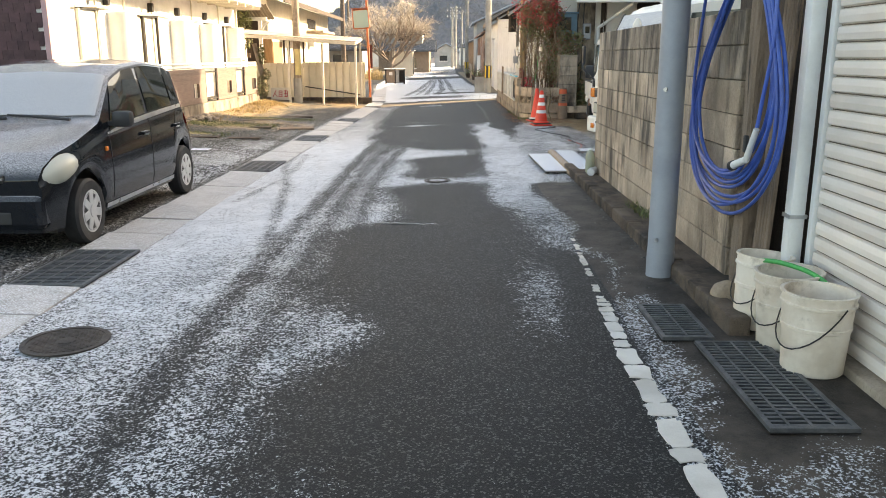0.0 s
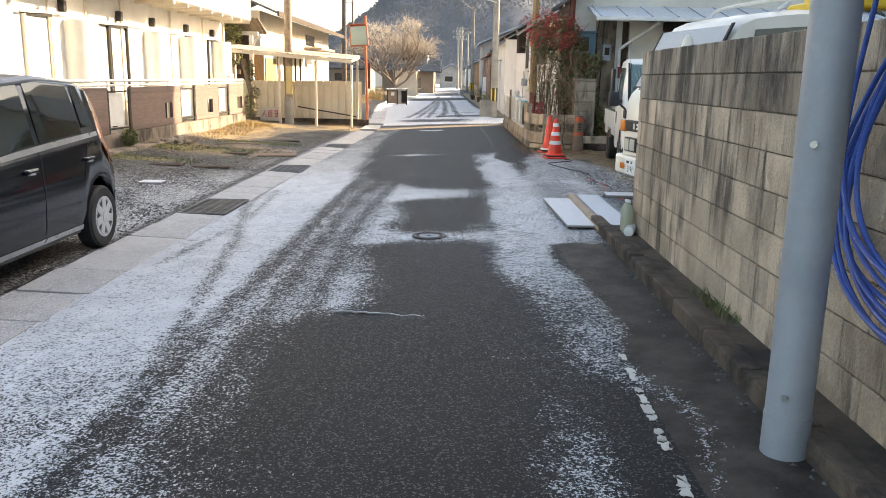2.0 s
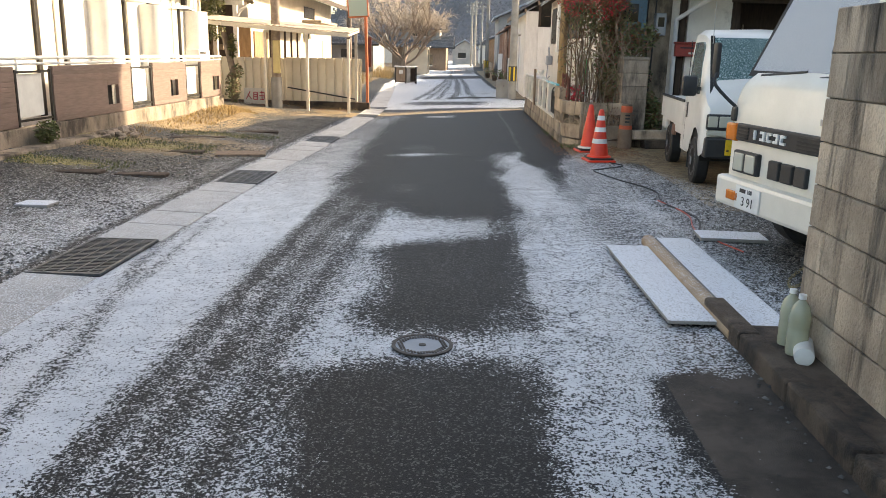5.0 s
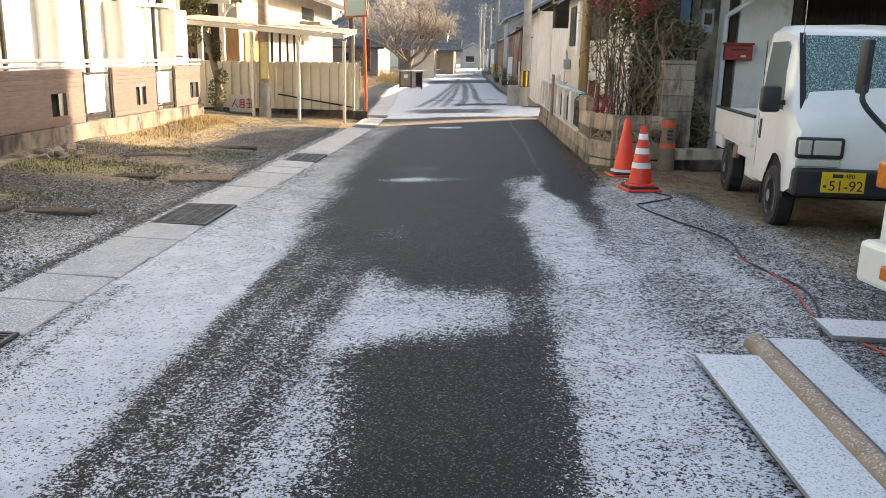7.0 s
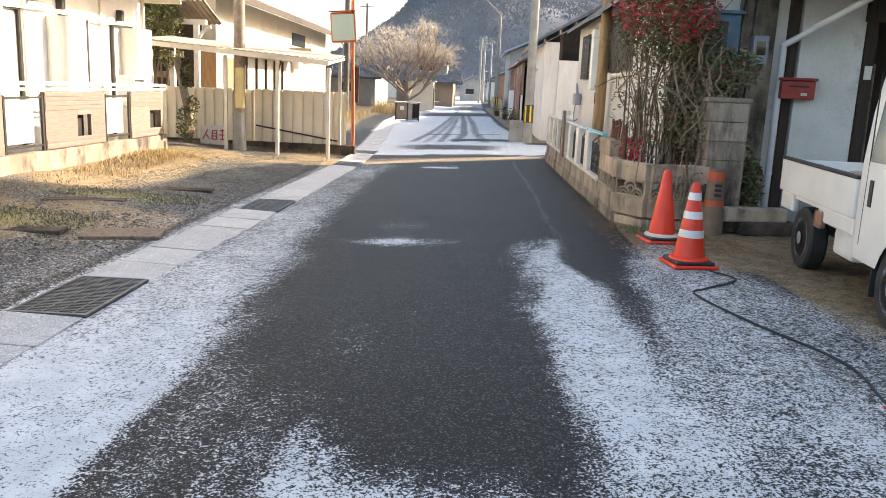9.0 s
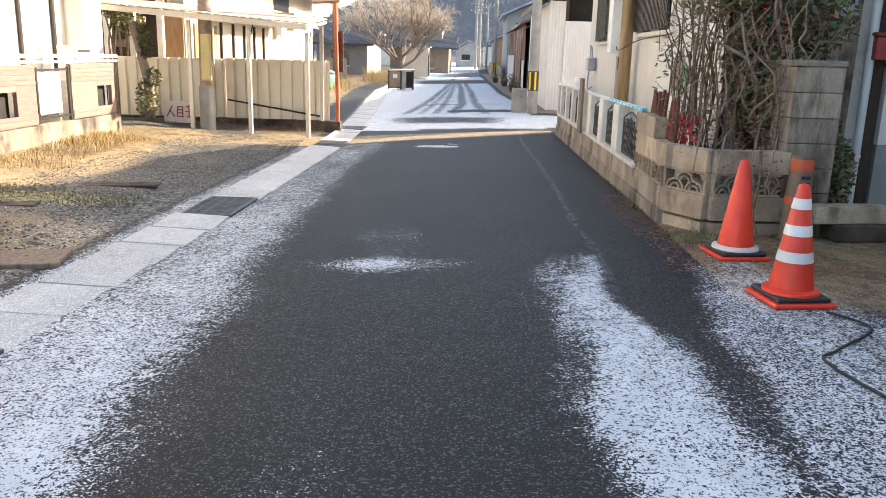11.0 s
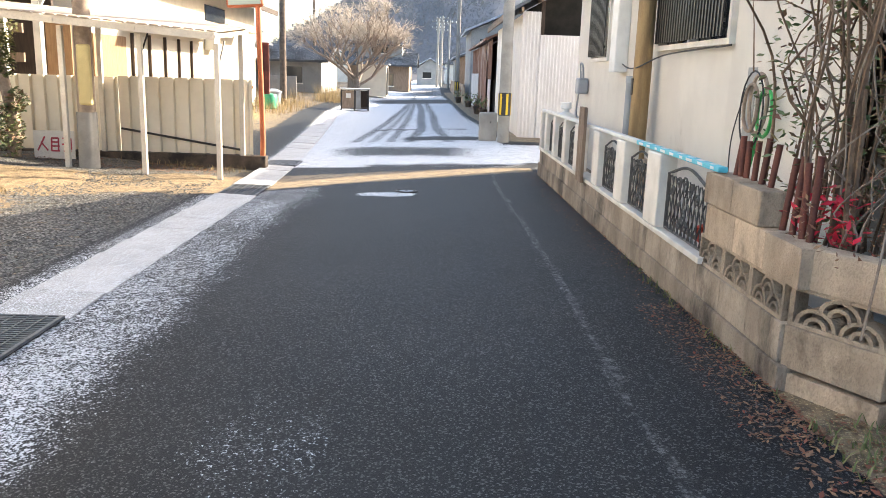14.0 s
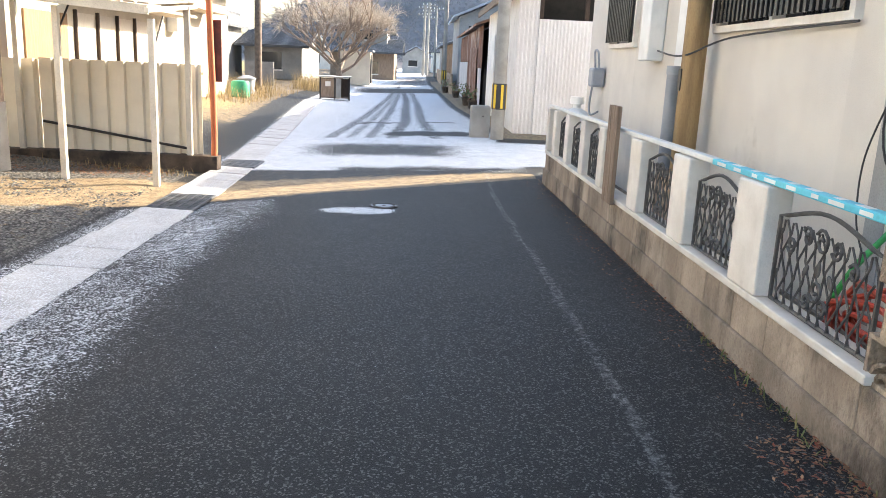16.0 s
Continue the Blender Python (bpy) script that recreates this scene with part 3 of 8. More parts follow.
    frost = frost * (1 - 0.93 * patch(1.04, 1.9, 4.55, 8.95, 0.07)) * (1 - smooth01(gx, 1.05, 1.2) * (gy < 4.6))
    frost = np.maximum(frost, 0.58 * patch(0.95, 1.04, 4.4, 8.6, 0.05))
    frost = np.maximum(frost, 0.55 * patch(0.92, 1.18, 1.5, 4.5, 0.06))
    frost = np.maximum(frost, 0.5 * patch(1.15, 1.62, 1.2, 2.75, 0.1))
    # wheel tracks
    tracks = np.maximum.reduce([
        0.55 * lane([(-1.28, 2), (-1.38, 4), (-1.40, 7), (-1.36, 12), (-1.3, 13.4)], 0.10),
        0.40 * lane([(-0.98, 3), (-1.10, 7), (-1.14, 10), (-1.1, 12), (-0.95, 13.6)], 0.07),
        0.40 * lane([(-0.80, 6.5), (-0.92, 9.5), (-0.88, 11), (-0.72, 13.2)], 0.05),
        0.55 * lane([(-1.30, 5), (-1.52, 6.4), (-1.97, 9.4), (-2.33, 11), (-2.46, 12.6), (-2.4, 15)], 0.06),
        0.40 * lane([(-2.3, 8.2), (-2.1, 9.8), (-2.15, 11), (-2.3, 12.6)], 0.05),
    ])
    frost = frost * (1 - tracks * 0.5)
    # beyond the crossing: white road with dark lanes and bands
    far = smooth01(gy, 28.0, 28.3)
    ff = 0.86 * smooth01(gx, left - 0.3, left + 0.1) * (1 - smooth01(gx, right - 0.2, right + 0.15))
    ff = np.maximum(ff, 0.85 * (gx > 1.4) * smooth01(gy, 28.6, 29.0) * (1 - smooth01(gy, 32.2, 32.8)))
    cuts = np.maximum.reduce([
        0.6 * patch(-1.9, 0.6, 30.0, 31.8, 0.5), 0.6 * patch(-1.2, 2.2, 28.1, 28.6, 0.25), 0.8 * patch(-0.72, 1.05, 33.7, 34.6, 0.2),
        0.36 * lane([(-1.85, 33), (-1.7, 36), (-1.55, 40), (-1.4, 50), (-1.38, 66), (-1.6, 80)], 0.08, 0.16),
        0.3 * lane([(-1.45, 33), (-1.35, 36), (-1.25, 40), (-1.2, 50), (-1.3, 66)], 0.06, 0.14),
        0.34 * lane([(-1.05, 33), (-1.0, 36), (-0.95, 42), (-1.1, 60)], 0.08, 0.14),
        0.4 * lane([(-0.6, 33), (-0.4, 37.7), (-0.5, 42), (-0.57, 48), (-1.0, 61)], 0.12, 0.16),
        0.36 * lane([(0.3, 33), (0.0, 37.8), (-0.15, 46), (-0.6, 60)], 0.1, 0.16),
        0.8 * patch(-1.7, -0.6, 36.9, 37.15, 0.08), 0.8 * patch(0.1, 0.85, 37.3, 37.5, 0.08),
        0.85 * patch(-3, 1.0, 57, 63, 0.8), 0.5 * patch(-2, 1.0, 70, 95, 2),
    ])
    frost = frost * (1 - far) + far * ff * (1 - cuts)
    # the dry sunny strip: rime gone, its sunlight also painted as tan below
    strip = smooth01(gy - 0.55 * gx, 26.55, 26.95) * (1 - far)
    frost = frost * (1 - strip)
    lot_w = smooth01(-gx, 2.95, 3.15)
    frost = np.maximum(frost, (0.66 - 0.13 * (-gx - 3)) * lot_w * (gy > 9.0) * (gy < 15) * (1 - 0.3 * smooth01(gy, 13, 15)) * (gx > -6))
    frost = np.maximum(frost, (0.46 - 0.12 * (-gx - 3)) * lot_w * (gy >= 15) * (1 - smooth01(gy, 19, 22)) * (gx > -6))
    frost = np.maximum(frost, 0.45 * lot_w * (gy < 9.3) * (gx > -3.2))
    gravel = lot_w * smooth01(28.6 - gy, 0, 0.4)
    gravel = np.maximum(gravel, smooth01(gx, 1.45, 1.75) * (gy > 9.2) * (1 - smooth01(gy, 28, 28.6)))
    soil_and_sun_tan = 0.36 * lot_w * (gy > 14.5) * (gy < 28.5) + 0.35 * blot(-4.6, 17.5, 1.8, 1.0) + 0.6 * blot(-5.3, 21.8, 0.9, 2.2) 
    # sand dusting plus the sunlit strip's golden tone, put into the ground colour
    soil_and_sun_tan = np.maximum(soil_and_sun_tan, 0.74 * strip * (gx < 1.55) * (1 - 0.55 * smooth01(gy - 0.3 * gx, 27.6, 28.0)))
    soil_and_sun_tan = np.maximum(soil_and_sun_tan, 0.85 * (gx > 1.55) * smooth01(gy, 15.6, 16.6) * (1 - smooth01(gy, 19, 20)))
    soil_and_sun_tan = np.maximum(soil_and_sun_tan, 0.75 * (gx > 2.4) * smooth01(gy, 12.0, 13.5) * (1 - smooth01(gy, 19, 20)))
    soil_and_sun_tan = np.maximum(soil_and_sun_tan, 0.55 * (gx < left - 0.9) * smooth01(gy, 33.5, 36))
    soil_and_sun_tan = np.maximum(soil_and_sun_tan, 0.8 * (gx > right + 0.15) * (gy > 33.2) * (gy < 80))
    grass = 0.62 * blot(-5.0, 17.3, 1.5, 0.55, 0.6) + 0.55 * blot(-4.3, 19.3, 1.0, 0.5, 0.6) + 0.62 * blot(-5.2, 15.2, 0.9, 0.4, 0.6) + 0.5 * blot(-6.2, 40, 1.6, 3, 0.6)
    grass = grass + 0.6 * ((np.abs(gx) > 14) & (gy > 30))
    concrete = patch(0.96, 1.46, -3, 9.4, 0.02, 0) + patch(1.35, 3.0, -3, 4.6, 0.05, 0)
    paint = (1 - smooth01(np.abs(gx - 0.845 + 0.25 * wob), 0.03, 0.065)) * np.interp(gy, [0, 3.5, 4.6, 6.2, 8, 16, 17, 28, 29], [0, 0, 0.1, 0.40, 0.36, 0.29, 0.33, 0.35, 0]) * (gy > -3)
    me = bpy.data.meshes.new("ground")
    ny, nx = gx.shape
    me.vertices.add(nx * ny)
    me.vertices.foreach_set("co", np.stack([gx, gy, z], -1).astype(np.float32).ravel())
    i = np.arange(nx * ny).reshape(ny, nx)
    quads = np.stack([i[:-1, :-1], i[:-1, 1:], i[1:, 1:], i[1:, :-1]], -1).reshape(-1, 4)
    me.loops.add(quads.size)
    me.loops.foreach_set("vertex_index", quads.ravel().astype(np.int32))
    me.polygons.add(len(quads))
    me.polygons.foreach_set("loop_start", np.arange(0, quads.size, 4, dtype=np.int32))
    me.update(calc_edges=True)
    for name, data in (("frost", frost), ("gravel", gravel), ("soil_and_sun_tan", soil_and_sun_tan), ("grass", grass), ("concrete", concrete), ("paint", paint)):
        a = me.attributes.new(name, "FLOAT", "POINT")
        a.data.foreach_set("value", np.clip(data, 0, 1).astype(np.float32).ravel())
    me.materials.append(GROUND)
    me.shade_smooth()
    return tagged(new("ground", me), "frost-dusted asphalt street with gravel lots beside it", "ground", kind="structure")


ground_sheet()


# ---- street side: block wall, shutter building, kerb ----
def block_course(parent, axis, at, thick, lo, hi, z, h, length, mat, shift, gap=0.006, mesh_cache={}):
    """One course of concrete blocks along 'y' or 'x', as bricks of the wall."""
    u = lo - shift
    while u < hi - 0.02:
        a, b = max(u, lo), min(u + length, hi)
        if b - a > 0.04:
            key = (axis, round(b - a, 3), h, thick)
            if key not in mesh_cache:
                bm = boxed(-thick / 2, thick / 2, gap / 2, b - a - gap / 2, gap / 2, h - gap / 2, bevel=0.006)
                if axis == "x":
                    bmesh.ops.rotate(bm, verts=bm.verts, matrix=Matrix.Rotation(-math.pi / 2, 3, "Z"))
                me = bpy.data.meshes.new("block")
                bm.to_mesh(me)
                bm.free()
                me.materials.append(mat)
                mesh_cache[key] = me
            ob = new("block", mesh_cache[key])
            ob.parent = parent
            j = random.uniform(-0.002, 0.002)
            ob.location = (at + j, a, z) if axis == "y" else (a, at + j, z)
        u += length


def block_wall():
    w = thing("wall_block", "tall weathered concrete block wall with dark streaks along its top", "wall", kind="structure")
    part("mortar", boxed(1.675, 1.775, 4.66, 9.16, 0.02, 1.665), MORTAR, w)
    for i in range(8):
        block_course(w, "y", 1.725, 0.13 + 0.0001 * (i > 5), 4.65, 9.17, 0.09 + i * 0.1975, 0.1975, 0.395, BLOCK_TOP if i > 5 else BLOCK, 0.2 * (i % 2))
    part("bed", boxed(1.64, 1.80, 4.64, 9.18, -0.02, 0.10, bevel=0.01), MORTAR, w)
    return w


def kerb():
    k = thing("kerb", "worn brown concrete kerb below the block wall", "kerb", kind="structure")
    y = 3.78
    while y < 9.35:
        n = 0.6
        part("kerb_stone", boxed(1.40, 1.51, y + 0.004, y + n - 0.004, -0.02, 0.135 + random.uniform(-0.006, 0.006), bevel=0.014), KERB, k)
        y += n
    part("bank", boxed(1.50, 1.70, 4.2, 9.35, -0.02, 0.118, bevel=0.015), KERB, k, "dark earth-stained strip")
    return k


def shutter_building():
    b = thing("wall_shutter", "building front with an ivory roller shutter beside the road", "wall", kind="structure")
    part("wall", boxed(1.84, 2.1, -6, 4.0, 2.401, 4.3), WHITE_RENDER, b)
    part("roof", boxed(1.6, 7.5, -6.3, 4.5, 4.3, 4.5, bevel=0.02), ROOF_SHEET, b)
    part("back_wall", boxed(2.1, 7.2, -6, 4.4, 0, 4.3), WHITE_RENDER, b)
    part("sill", boxed(1.73, 2.1, -6, 3.9, -0.02, 0.085, bevel=0.008), FOOTING, b)
    sh = part("shutter", boxed(1.822, 1.93, -6, 3.86, 0.08, 2.4), MORTAR, b, "ivory roller shutter with horizontal slats")
    z = 0.09
    while z < 2.38:
        bm = bmesh.new()
        prism(bm, [(1.8215, z), (1.804, z + 0.007), (1.800, z + 0.036), (1.804, z + 0.066), (1.8215, z + 0.0715)], "y", -6, 3.84)
        part("slat", bm, SHUTTER, sh)
        z += 0.077
    part("guide_rail", boxed(1.785, 1.93, 3.845, 3.895, 0.086, 2.5, bevel=0.006), WHITE_PLASTIC, b, "white shutter guide")
    part("corner_board", boxed(1.86, 1.93, 3.93, 4.03, 0.05, 3.0, bevel=0.01), WHITE_PLASTIC, b, "white corner board")
    # dark sheet added across the gap to close the view into the yard
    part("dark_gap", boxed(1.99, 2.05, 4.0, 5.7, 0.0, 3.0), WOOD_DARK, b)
    return b


block_wall()
kerb()
shutter_building()


# ---- garden wall and house on the corner ----
def garden_wall():
    w = thing("wall_garden", "low concrete block garden wall with white posts along the road", "wall", kind="structure")
    g = gz(1.53, 24) - 0.03
    part("footing_low", boxed(1.535, 1.70, 18.55, 27.2, -0.12, 0.17, bevel=0.012), FOOTING, w, "stained lower footing")
    for i, y in enumerate(np.arange(18.6, 27.1, 0.395)):
        part("block", boxed(1.55, 1.68, y + 0.003, min(y + 0.395, 27.15) - 0.003, 0.17, 0.36, bevel=0.006), FOOTING, w)
    part("ledge", boxed(1.535, 1.70, 19.75, 27.17, 0.36, 0.40, bevel=0.008), POST_WHITE, w, "white painted ledge")
    # solid stretch with pierced blocks, and the rounded corner
    for z in (0.545, 0.735):
        for y in np.arange(18.50, 19.70, 0.395):
            y1 = min(y + 0.395, 19.74)
            if z > 0.7 and y < 19.0:
                continue
            part("block", boxed(1.555, 1.685, y + 0.0015, y1 - 0.0015, z, z + 0.187, bevel=0.004), BLOCK_PALE, w)
    return w


def pierced_block(w, m):
    """A decorative pierced block: a frame round three rows of arches."""
    bm = bmesh.new()
    box(bm, -0.195, 0.195, -0.05, 0.05, 0.0, 0.018)
    box(bm, -0.195, 0.195, -0.05, 0.05, 0.165, 0.183)
    box(bm, -0.195, -0.175, -0.05, 0.05, 0.018, 0.165)
    box(bm, 0.175, 0.195, -0.05, 0.05, 0.018, 0.165)
    for cx, cz, r in ((-0.088, 0.018, 0.075), (0.088, 0.018, 0.075), (0.0, 0.088, 0.075)):
        for rr in (r, r * 0.5):
            pts = [(cx + rr * math.cos(a), cz + rr * math.sin(a)) for a in np.linspace(0.0, math.pi, 9)]
            for p, q in zip(pts, pts[1:]):
                d = Vector((q[0] - p[0], 0, q[1] - p[1]))
                box(bm, -d.length / 2 - 0.003, d.length / 2 + 0.003, -0.045, 0.045, -0.008, 0.008,
                    m=Matrix.Translation(((p[0] + q[0]) / 2, 0, (p[1] + q[1]) / 2)) @ Matrix.Rotation(-math.atan2(d.z, d.x), 4, "Y"))
    ob = part("pierced_block", bm, BLOCK_PALE, w, "pierced block with arched openings")
    ob.matrix_local = m
    return ob


def garden_front():
    """The wall's return towards the gate pillar, running obliquely off the street."""
    w = thing("wall_garden_front", "pale concrete block garden wall with a pierced course, stained brown", "wall", kind="structure")
    pts = [Vector((1.62, 18.62, 0)), Vector((1.86, 18.20, 0)), Vector((2.52, 18.28, 0))]
    for a, b in zip(pts, pts[1:]):
        d = b - a
        turn = math.degrees(math.atan2(d.y, d.x))
        n = max(1, round(d.length / 0.40))
        for z, kind in ((-0.06, 0), (0.16, 0), (0.36, 1), (0.545, 0)):
            for i in range(n):
                c = a + d * ((i + 0.5) / n)
                L = d.length / n
                if kind:
                    ob = pierced_block(w, pose(c.x, c.y, z, 0, 0, turn))
                    ob.scale = (L / 0.39, 1, 1)
                else:
                    ob = part("block", boxed(-L / 2 + 0.0012, L / 2 - 0.0012, -0.065, 0.065, 0.001, (0.2 if z < 0.3 else 0.185) - 0.001, bevel=0.004), BLOCK_PALE, w)
                    ob.matrix_local = pose(c.x, c.y, z, 0, 0, turn)
    for i in range(3):
        pierced_block(w, pose(1.615, 18.83 + i * 0.395, 0.36, 0, 0, 90))
    return w


def gate_pillar():
    p = thing("gate_pillar", "grey concrete block gate pillar with a flat cap", "pillar", (2.62, 18.42, 0), 4)
    for i in range(7):
        z = 0.0 + i * 0.2
        part("block", boxed(-0.2, 0.2, -0.2, 0.2, z + 0.002, z + 0.198, bevel=0.006), BLOCK_TOP, p)
    part("cap", boxed(-0.215, 0.215, -0.215, 0.215, 1.40, 1.45, bevel=0.012), FOOTING, p)
    return p


def house_corner():
    h = thing("house", "cream rendered single-storey house with barred windows along the street", "house", kind="structure")
    # street side, with two barred windows
    x = 2.25
    wins = [(21.5, 23.5, 1.78, 2.7), (25.95, 27.05, 1.72, 2.6)]
    ys = [19.3] + [v for a, b, _, _ in wins for v in (a, b)] + [28.2]
    for i in range(0, len(ys), 2):
        part("wall", boxed(x, x + 0.14, ys[i], ys[i + 1], -0.12, 2.85), CREAM_WALL, h)
    for a, b, z0, z1 in wins:
        part("wall", boxed(x, x + 0.14, a, b, -0.12, z0), CREAM_WALL, h)
        part("wall", boxed(x, x + 0.14, a, b, z1, 2.85), CREAM_WALL, h)
        win = part("window", boxed(x + 0.05, x + 0.07, a, b, z0, z1), GLASS_DARK, h, "window behind dark upright bars")
        fr = bmesh.new()
        for y0, y1, c0, c1 in ((a - 0.04, b + 0.04, z0 - 0.05, z0), (a - 0.04, b + 0.04, z1, z1 + 0.05), (a - 0.04, a + 0.02, z0, z1), (b - 0.02, b + 0.04, z0, z1), ((a + b) / 2 - 0.02, (a + b) / 2 + 0.02, z0, z1)):
            box(fr, x - 0.05, x + 0.04, y0, y1, c0, c1)
        part("frame", fr, POST_WHITE, win)
        for z in (z0 + 0.12, z1 - 0.1):
            part("cross_bar", boxed(x - 0.085, x - 0.07, a + 0.02, b - 0.02, z, z + 0.03), DARK_METAL, win)
        y = a + 0.03
        while y < b - 0.03:
            part("bar", boxed(x - 0.10, x - 0.085, y, y + 0.034, z0 + 0.015, z1), DARK_METAL, win)
            y += 0.078
    part("render_patch", boxed(x - 0.006, x - 0.0005, 20.95, 21.12, 0.2, 1.55, bevel=0.002), GREY_RENDER, h, "grey repair smear on the render")
    part("sill_strip", boxed(x - 0.03, x - 0.0005, 19.4, 28.1, -0.1, 0.12), FOOTING, h)
    # front towards the yard
    part("front_wall", boxed(2.25, 3.62, 19.3, 19.44, -0.05, 2.85), WHITE_RENDER, h)
    part("front_wall", boxed(3.62, 4.32, 19.16, 19.3, 0.72, 2.62), WHITE_RENDER, h, "white rendered panel")
    part("stained_panel", boxed(2.94, 3.37, 19.283, 19.298, 0.0, 2.7), FOOTING, h, "dirty brown-stained wall strip")
    part("dado", boxed(3.62, 4.32, 19.165, 19.3, -0.05, 0.715), GREY_RENDER, h, "grey lower panel")
    part("front_wall", boxed(4.32, 8.2, 20.4, 20.55, -0.05, 2.85), WOOD_DARK, h, "dark timber back of an open porch")
    part("porch_post", boxed(4.33, 4.45, 19.14, 19.26, 0, 2.62), WOOD_DARK, h)
    part("porch_post", boxed(3.50, 3.60, 19.2, 19.3, 0, 2.62), WOOD_DARK, h)
    part("porch_beam", boxed(4.3, 8.2, 19.12, 19.28, 2.35, 2.6), WOOD_DARK, h)
    part("side_wall", boxed(8.2, 8.35, 19.3, 28.2, -0.1, 2.85), CREAM_WALL, h)
    part("end_wall", boxed(2.25, 8.35, 28.2, 28.34, -0.15, 2.85), CREAM_WALL, h)
    bm = bmesh.new()
    prism(bm, [(1.95, 2.75), (1.95, 2.82), (5.3, 5.2), (8.7, 2.82), (8.7, 2.75), (5.3, 5.1)], "y", 18.9, 28.4)
    part("roof", bm, ROOF_TILE, h)
    for y in (19.32, 28.2):
        bm = bmesh.new()
        prism(bm, [(2.26, 2.85), (8.3, 2.85), (5.3, 5.0)], "y", y, y + 0.12)
        part("gable", bm, WHITE_RENDER, h)
    lean = part("lean_to_roof", boxed(-2.9, 2.9, -0.7, 0.7, -0.015, 0.015), ROOF_SHEET, h, "frosted ribbed metal lean-to roof")
    lean.matrix_local = pose(5.65, 18.85, 2.80, 14, 0, 0)
    for i in range(12):
        rib = part("rib", boxed(-0.015, 0.015, -0.7, 0.7, 0.0155, 0.04), ROOF_SHEET, lean)
        rib.location = (-2.8 + i * 0.5, 0, 0)
    part("gutter", boxed(2.75, 8.5, 18.08, 18.16, 2.56, 2.64, bevel=0.02), WHITE_PLASTIC, h, "white eaves gutter")
    return h


def blue_cupboard():
    d = thing("meter_cupboard", "faded blue meter cupboard with a small dark pane", "cupboard", (2.66, 19.28, 1.68))
    part("door", boxed(-0.24, 0.28, -0.09, 0.0, 0, 0.70, bevel=0.012), BLUE_DOOR, d)
    part("pane", boxed(-0.15, 0.14, -0.10, -0.091, 0.33, 0.62, bevel=0.004), GLASS_DARK, d, "small dark window pane")
    part("hood", boxed(-0.27, 0.31, -0.12, 0.0, 0.704, 0.74, bevel=0.006), BLUE_DOOR, d)


def sheds_right():
    s = thing("shed", "white corrugated metal shed with a dark opening under its gable", "shed", kind="structure")
    y = 34.7
    part("wall_sheet", corrugated("y", 1.98, 2.42, y, -0.1, 2.95), CORR_WHITE, s)
    part("wall_sheet", corrugated("y", 2.42, 3.6, y - 0.03, -0.1, 2.42), CORR_WHITE, s)
    part("wall_sheet", corrugated("y", 3.6, 8.0, y - 0.01, -0.1, 2.50), CORR_WHITE, s)
    bm = bmesh.new()
    prism(bm, [(2.1, 2.2), (8.0, 2.2), (8.0, 2.95), (5.0, 4.6), (2.1, 3.0)], "y", y + 0.5, y + 0.56)
    part("dark_opening", bm, BLACK_VOID, s)
    for x in (2.42, 3.4, 4.6, 6.0):
        part("stud", boxed(x, x + 0.09, y + 0.02, y + 0.1, 2.3, 3.2), WOOD_DARK, s)
    bm = bmesh.new()
    prism(bm, [(1.70, 2.92), (1.70, 3.0), (5.0, 4.9), (8.4, 3.0), (8.4, 2.92), (5.0, 4.8)], "y", y - 0.45, 42.9)
    part("roof", bm, ROOF_TILE, s)
    for i in range(7):
        x = 1.9 + i * 0.45
        part("rafter", boxed(x, x + 0.06, y - 0.4, y + 0.3, 2.98 + (x - 1.7) * 0.576 - 0.19, 2.98 + (x - 1.7) * 0.576 - 0.08), WOOD_OLD, s)
    part("fascia", boxed(1.66, 1.70, y - 0.45, 42.9, 2.84, 3.0), WOOD_OLD, s)
    x = 2.0
    part("side_wall", boxed(x, x + 0.1, 34.75, 37.6, -0.1, 2.9), WHITE_RENDER, s, "cracked white side wall")
    part("side_wall", boxed(x, x + 0.1, 37.6, 40.4, 2.25, 2.9), WHITE_RENDER, s)
    part("side_sheet", boxed(x + 0.03, x + 0.09, 37.7, 38.7, -0.1, 2.2), CORR_WHITE, s, "pale sliding door")
    part("opening", boxed(x + 0.12, x + 0.16, 38.6, 40.4, -0.1, 2.25), BLACK_VOID, s)
    part("side_sheet", boxed(x + 0.03, x + 0.09, 39.2, 40.3, -0.1, 2.2), CORR_WHITE, s)
    part("side_wall", boxed(x, x + 0.1, 40.4, 42.6, -0.1, 2.9), WHITE_RENDER, s)
    o = thing("shed", "old shed clad in rust-red and pale corrugated sheets", "shed", kind="structure")
    part("wall_sheet", corrugated("x", 43.0, 46.0, 1.86, 1.3, 2.65), CORR_RUST, o, "rust-red corrugated sheet")
    part("wall_sheet", corrugated("x", 43.0, 44.4, 1.84, -0.1, 1.3), CORR_WHITE, o)
    part("wall_sheet", corrugated("x", 45.0, 50.0, 1.82, -0.1, 2.0), CORR_RUST, o)
    part("wall_sheet", corrugated("x", 46.0, 56.5, 1.84, 1.0, 2.6), CORR_RUST, o)
    part("wall_sheet", corrugated("x", 50.0, 56.5, 1.80, -0.1, 1.5), CORR_WHITE, o)
    part("core", boxed(2.1, 8, 43.0, 56.5, -0.1, 2.6), BLACK_VOID, o)
    bm = bmesh.new()
    prism(bm, [(1.6, 2.6), (1.6, 2.68), (5.0, 4.0), (8.4, 2.68), (8.4, 2.6), (5.0, 3.92)], "y", 42.95, 56.8)
    part("roof", bm, CORR_RUST, o)


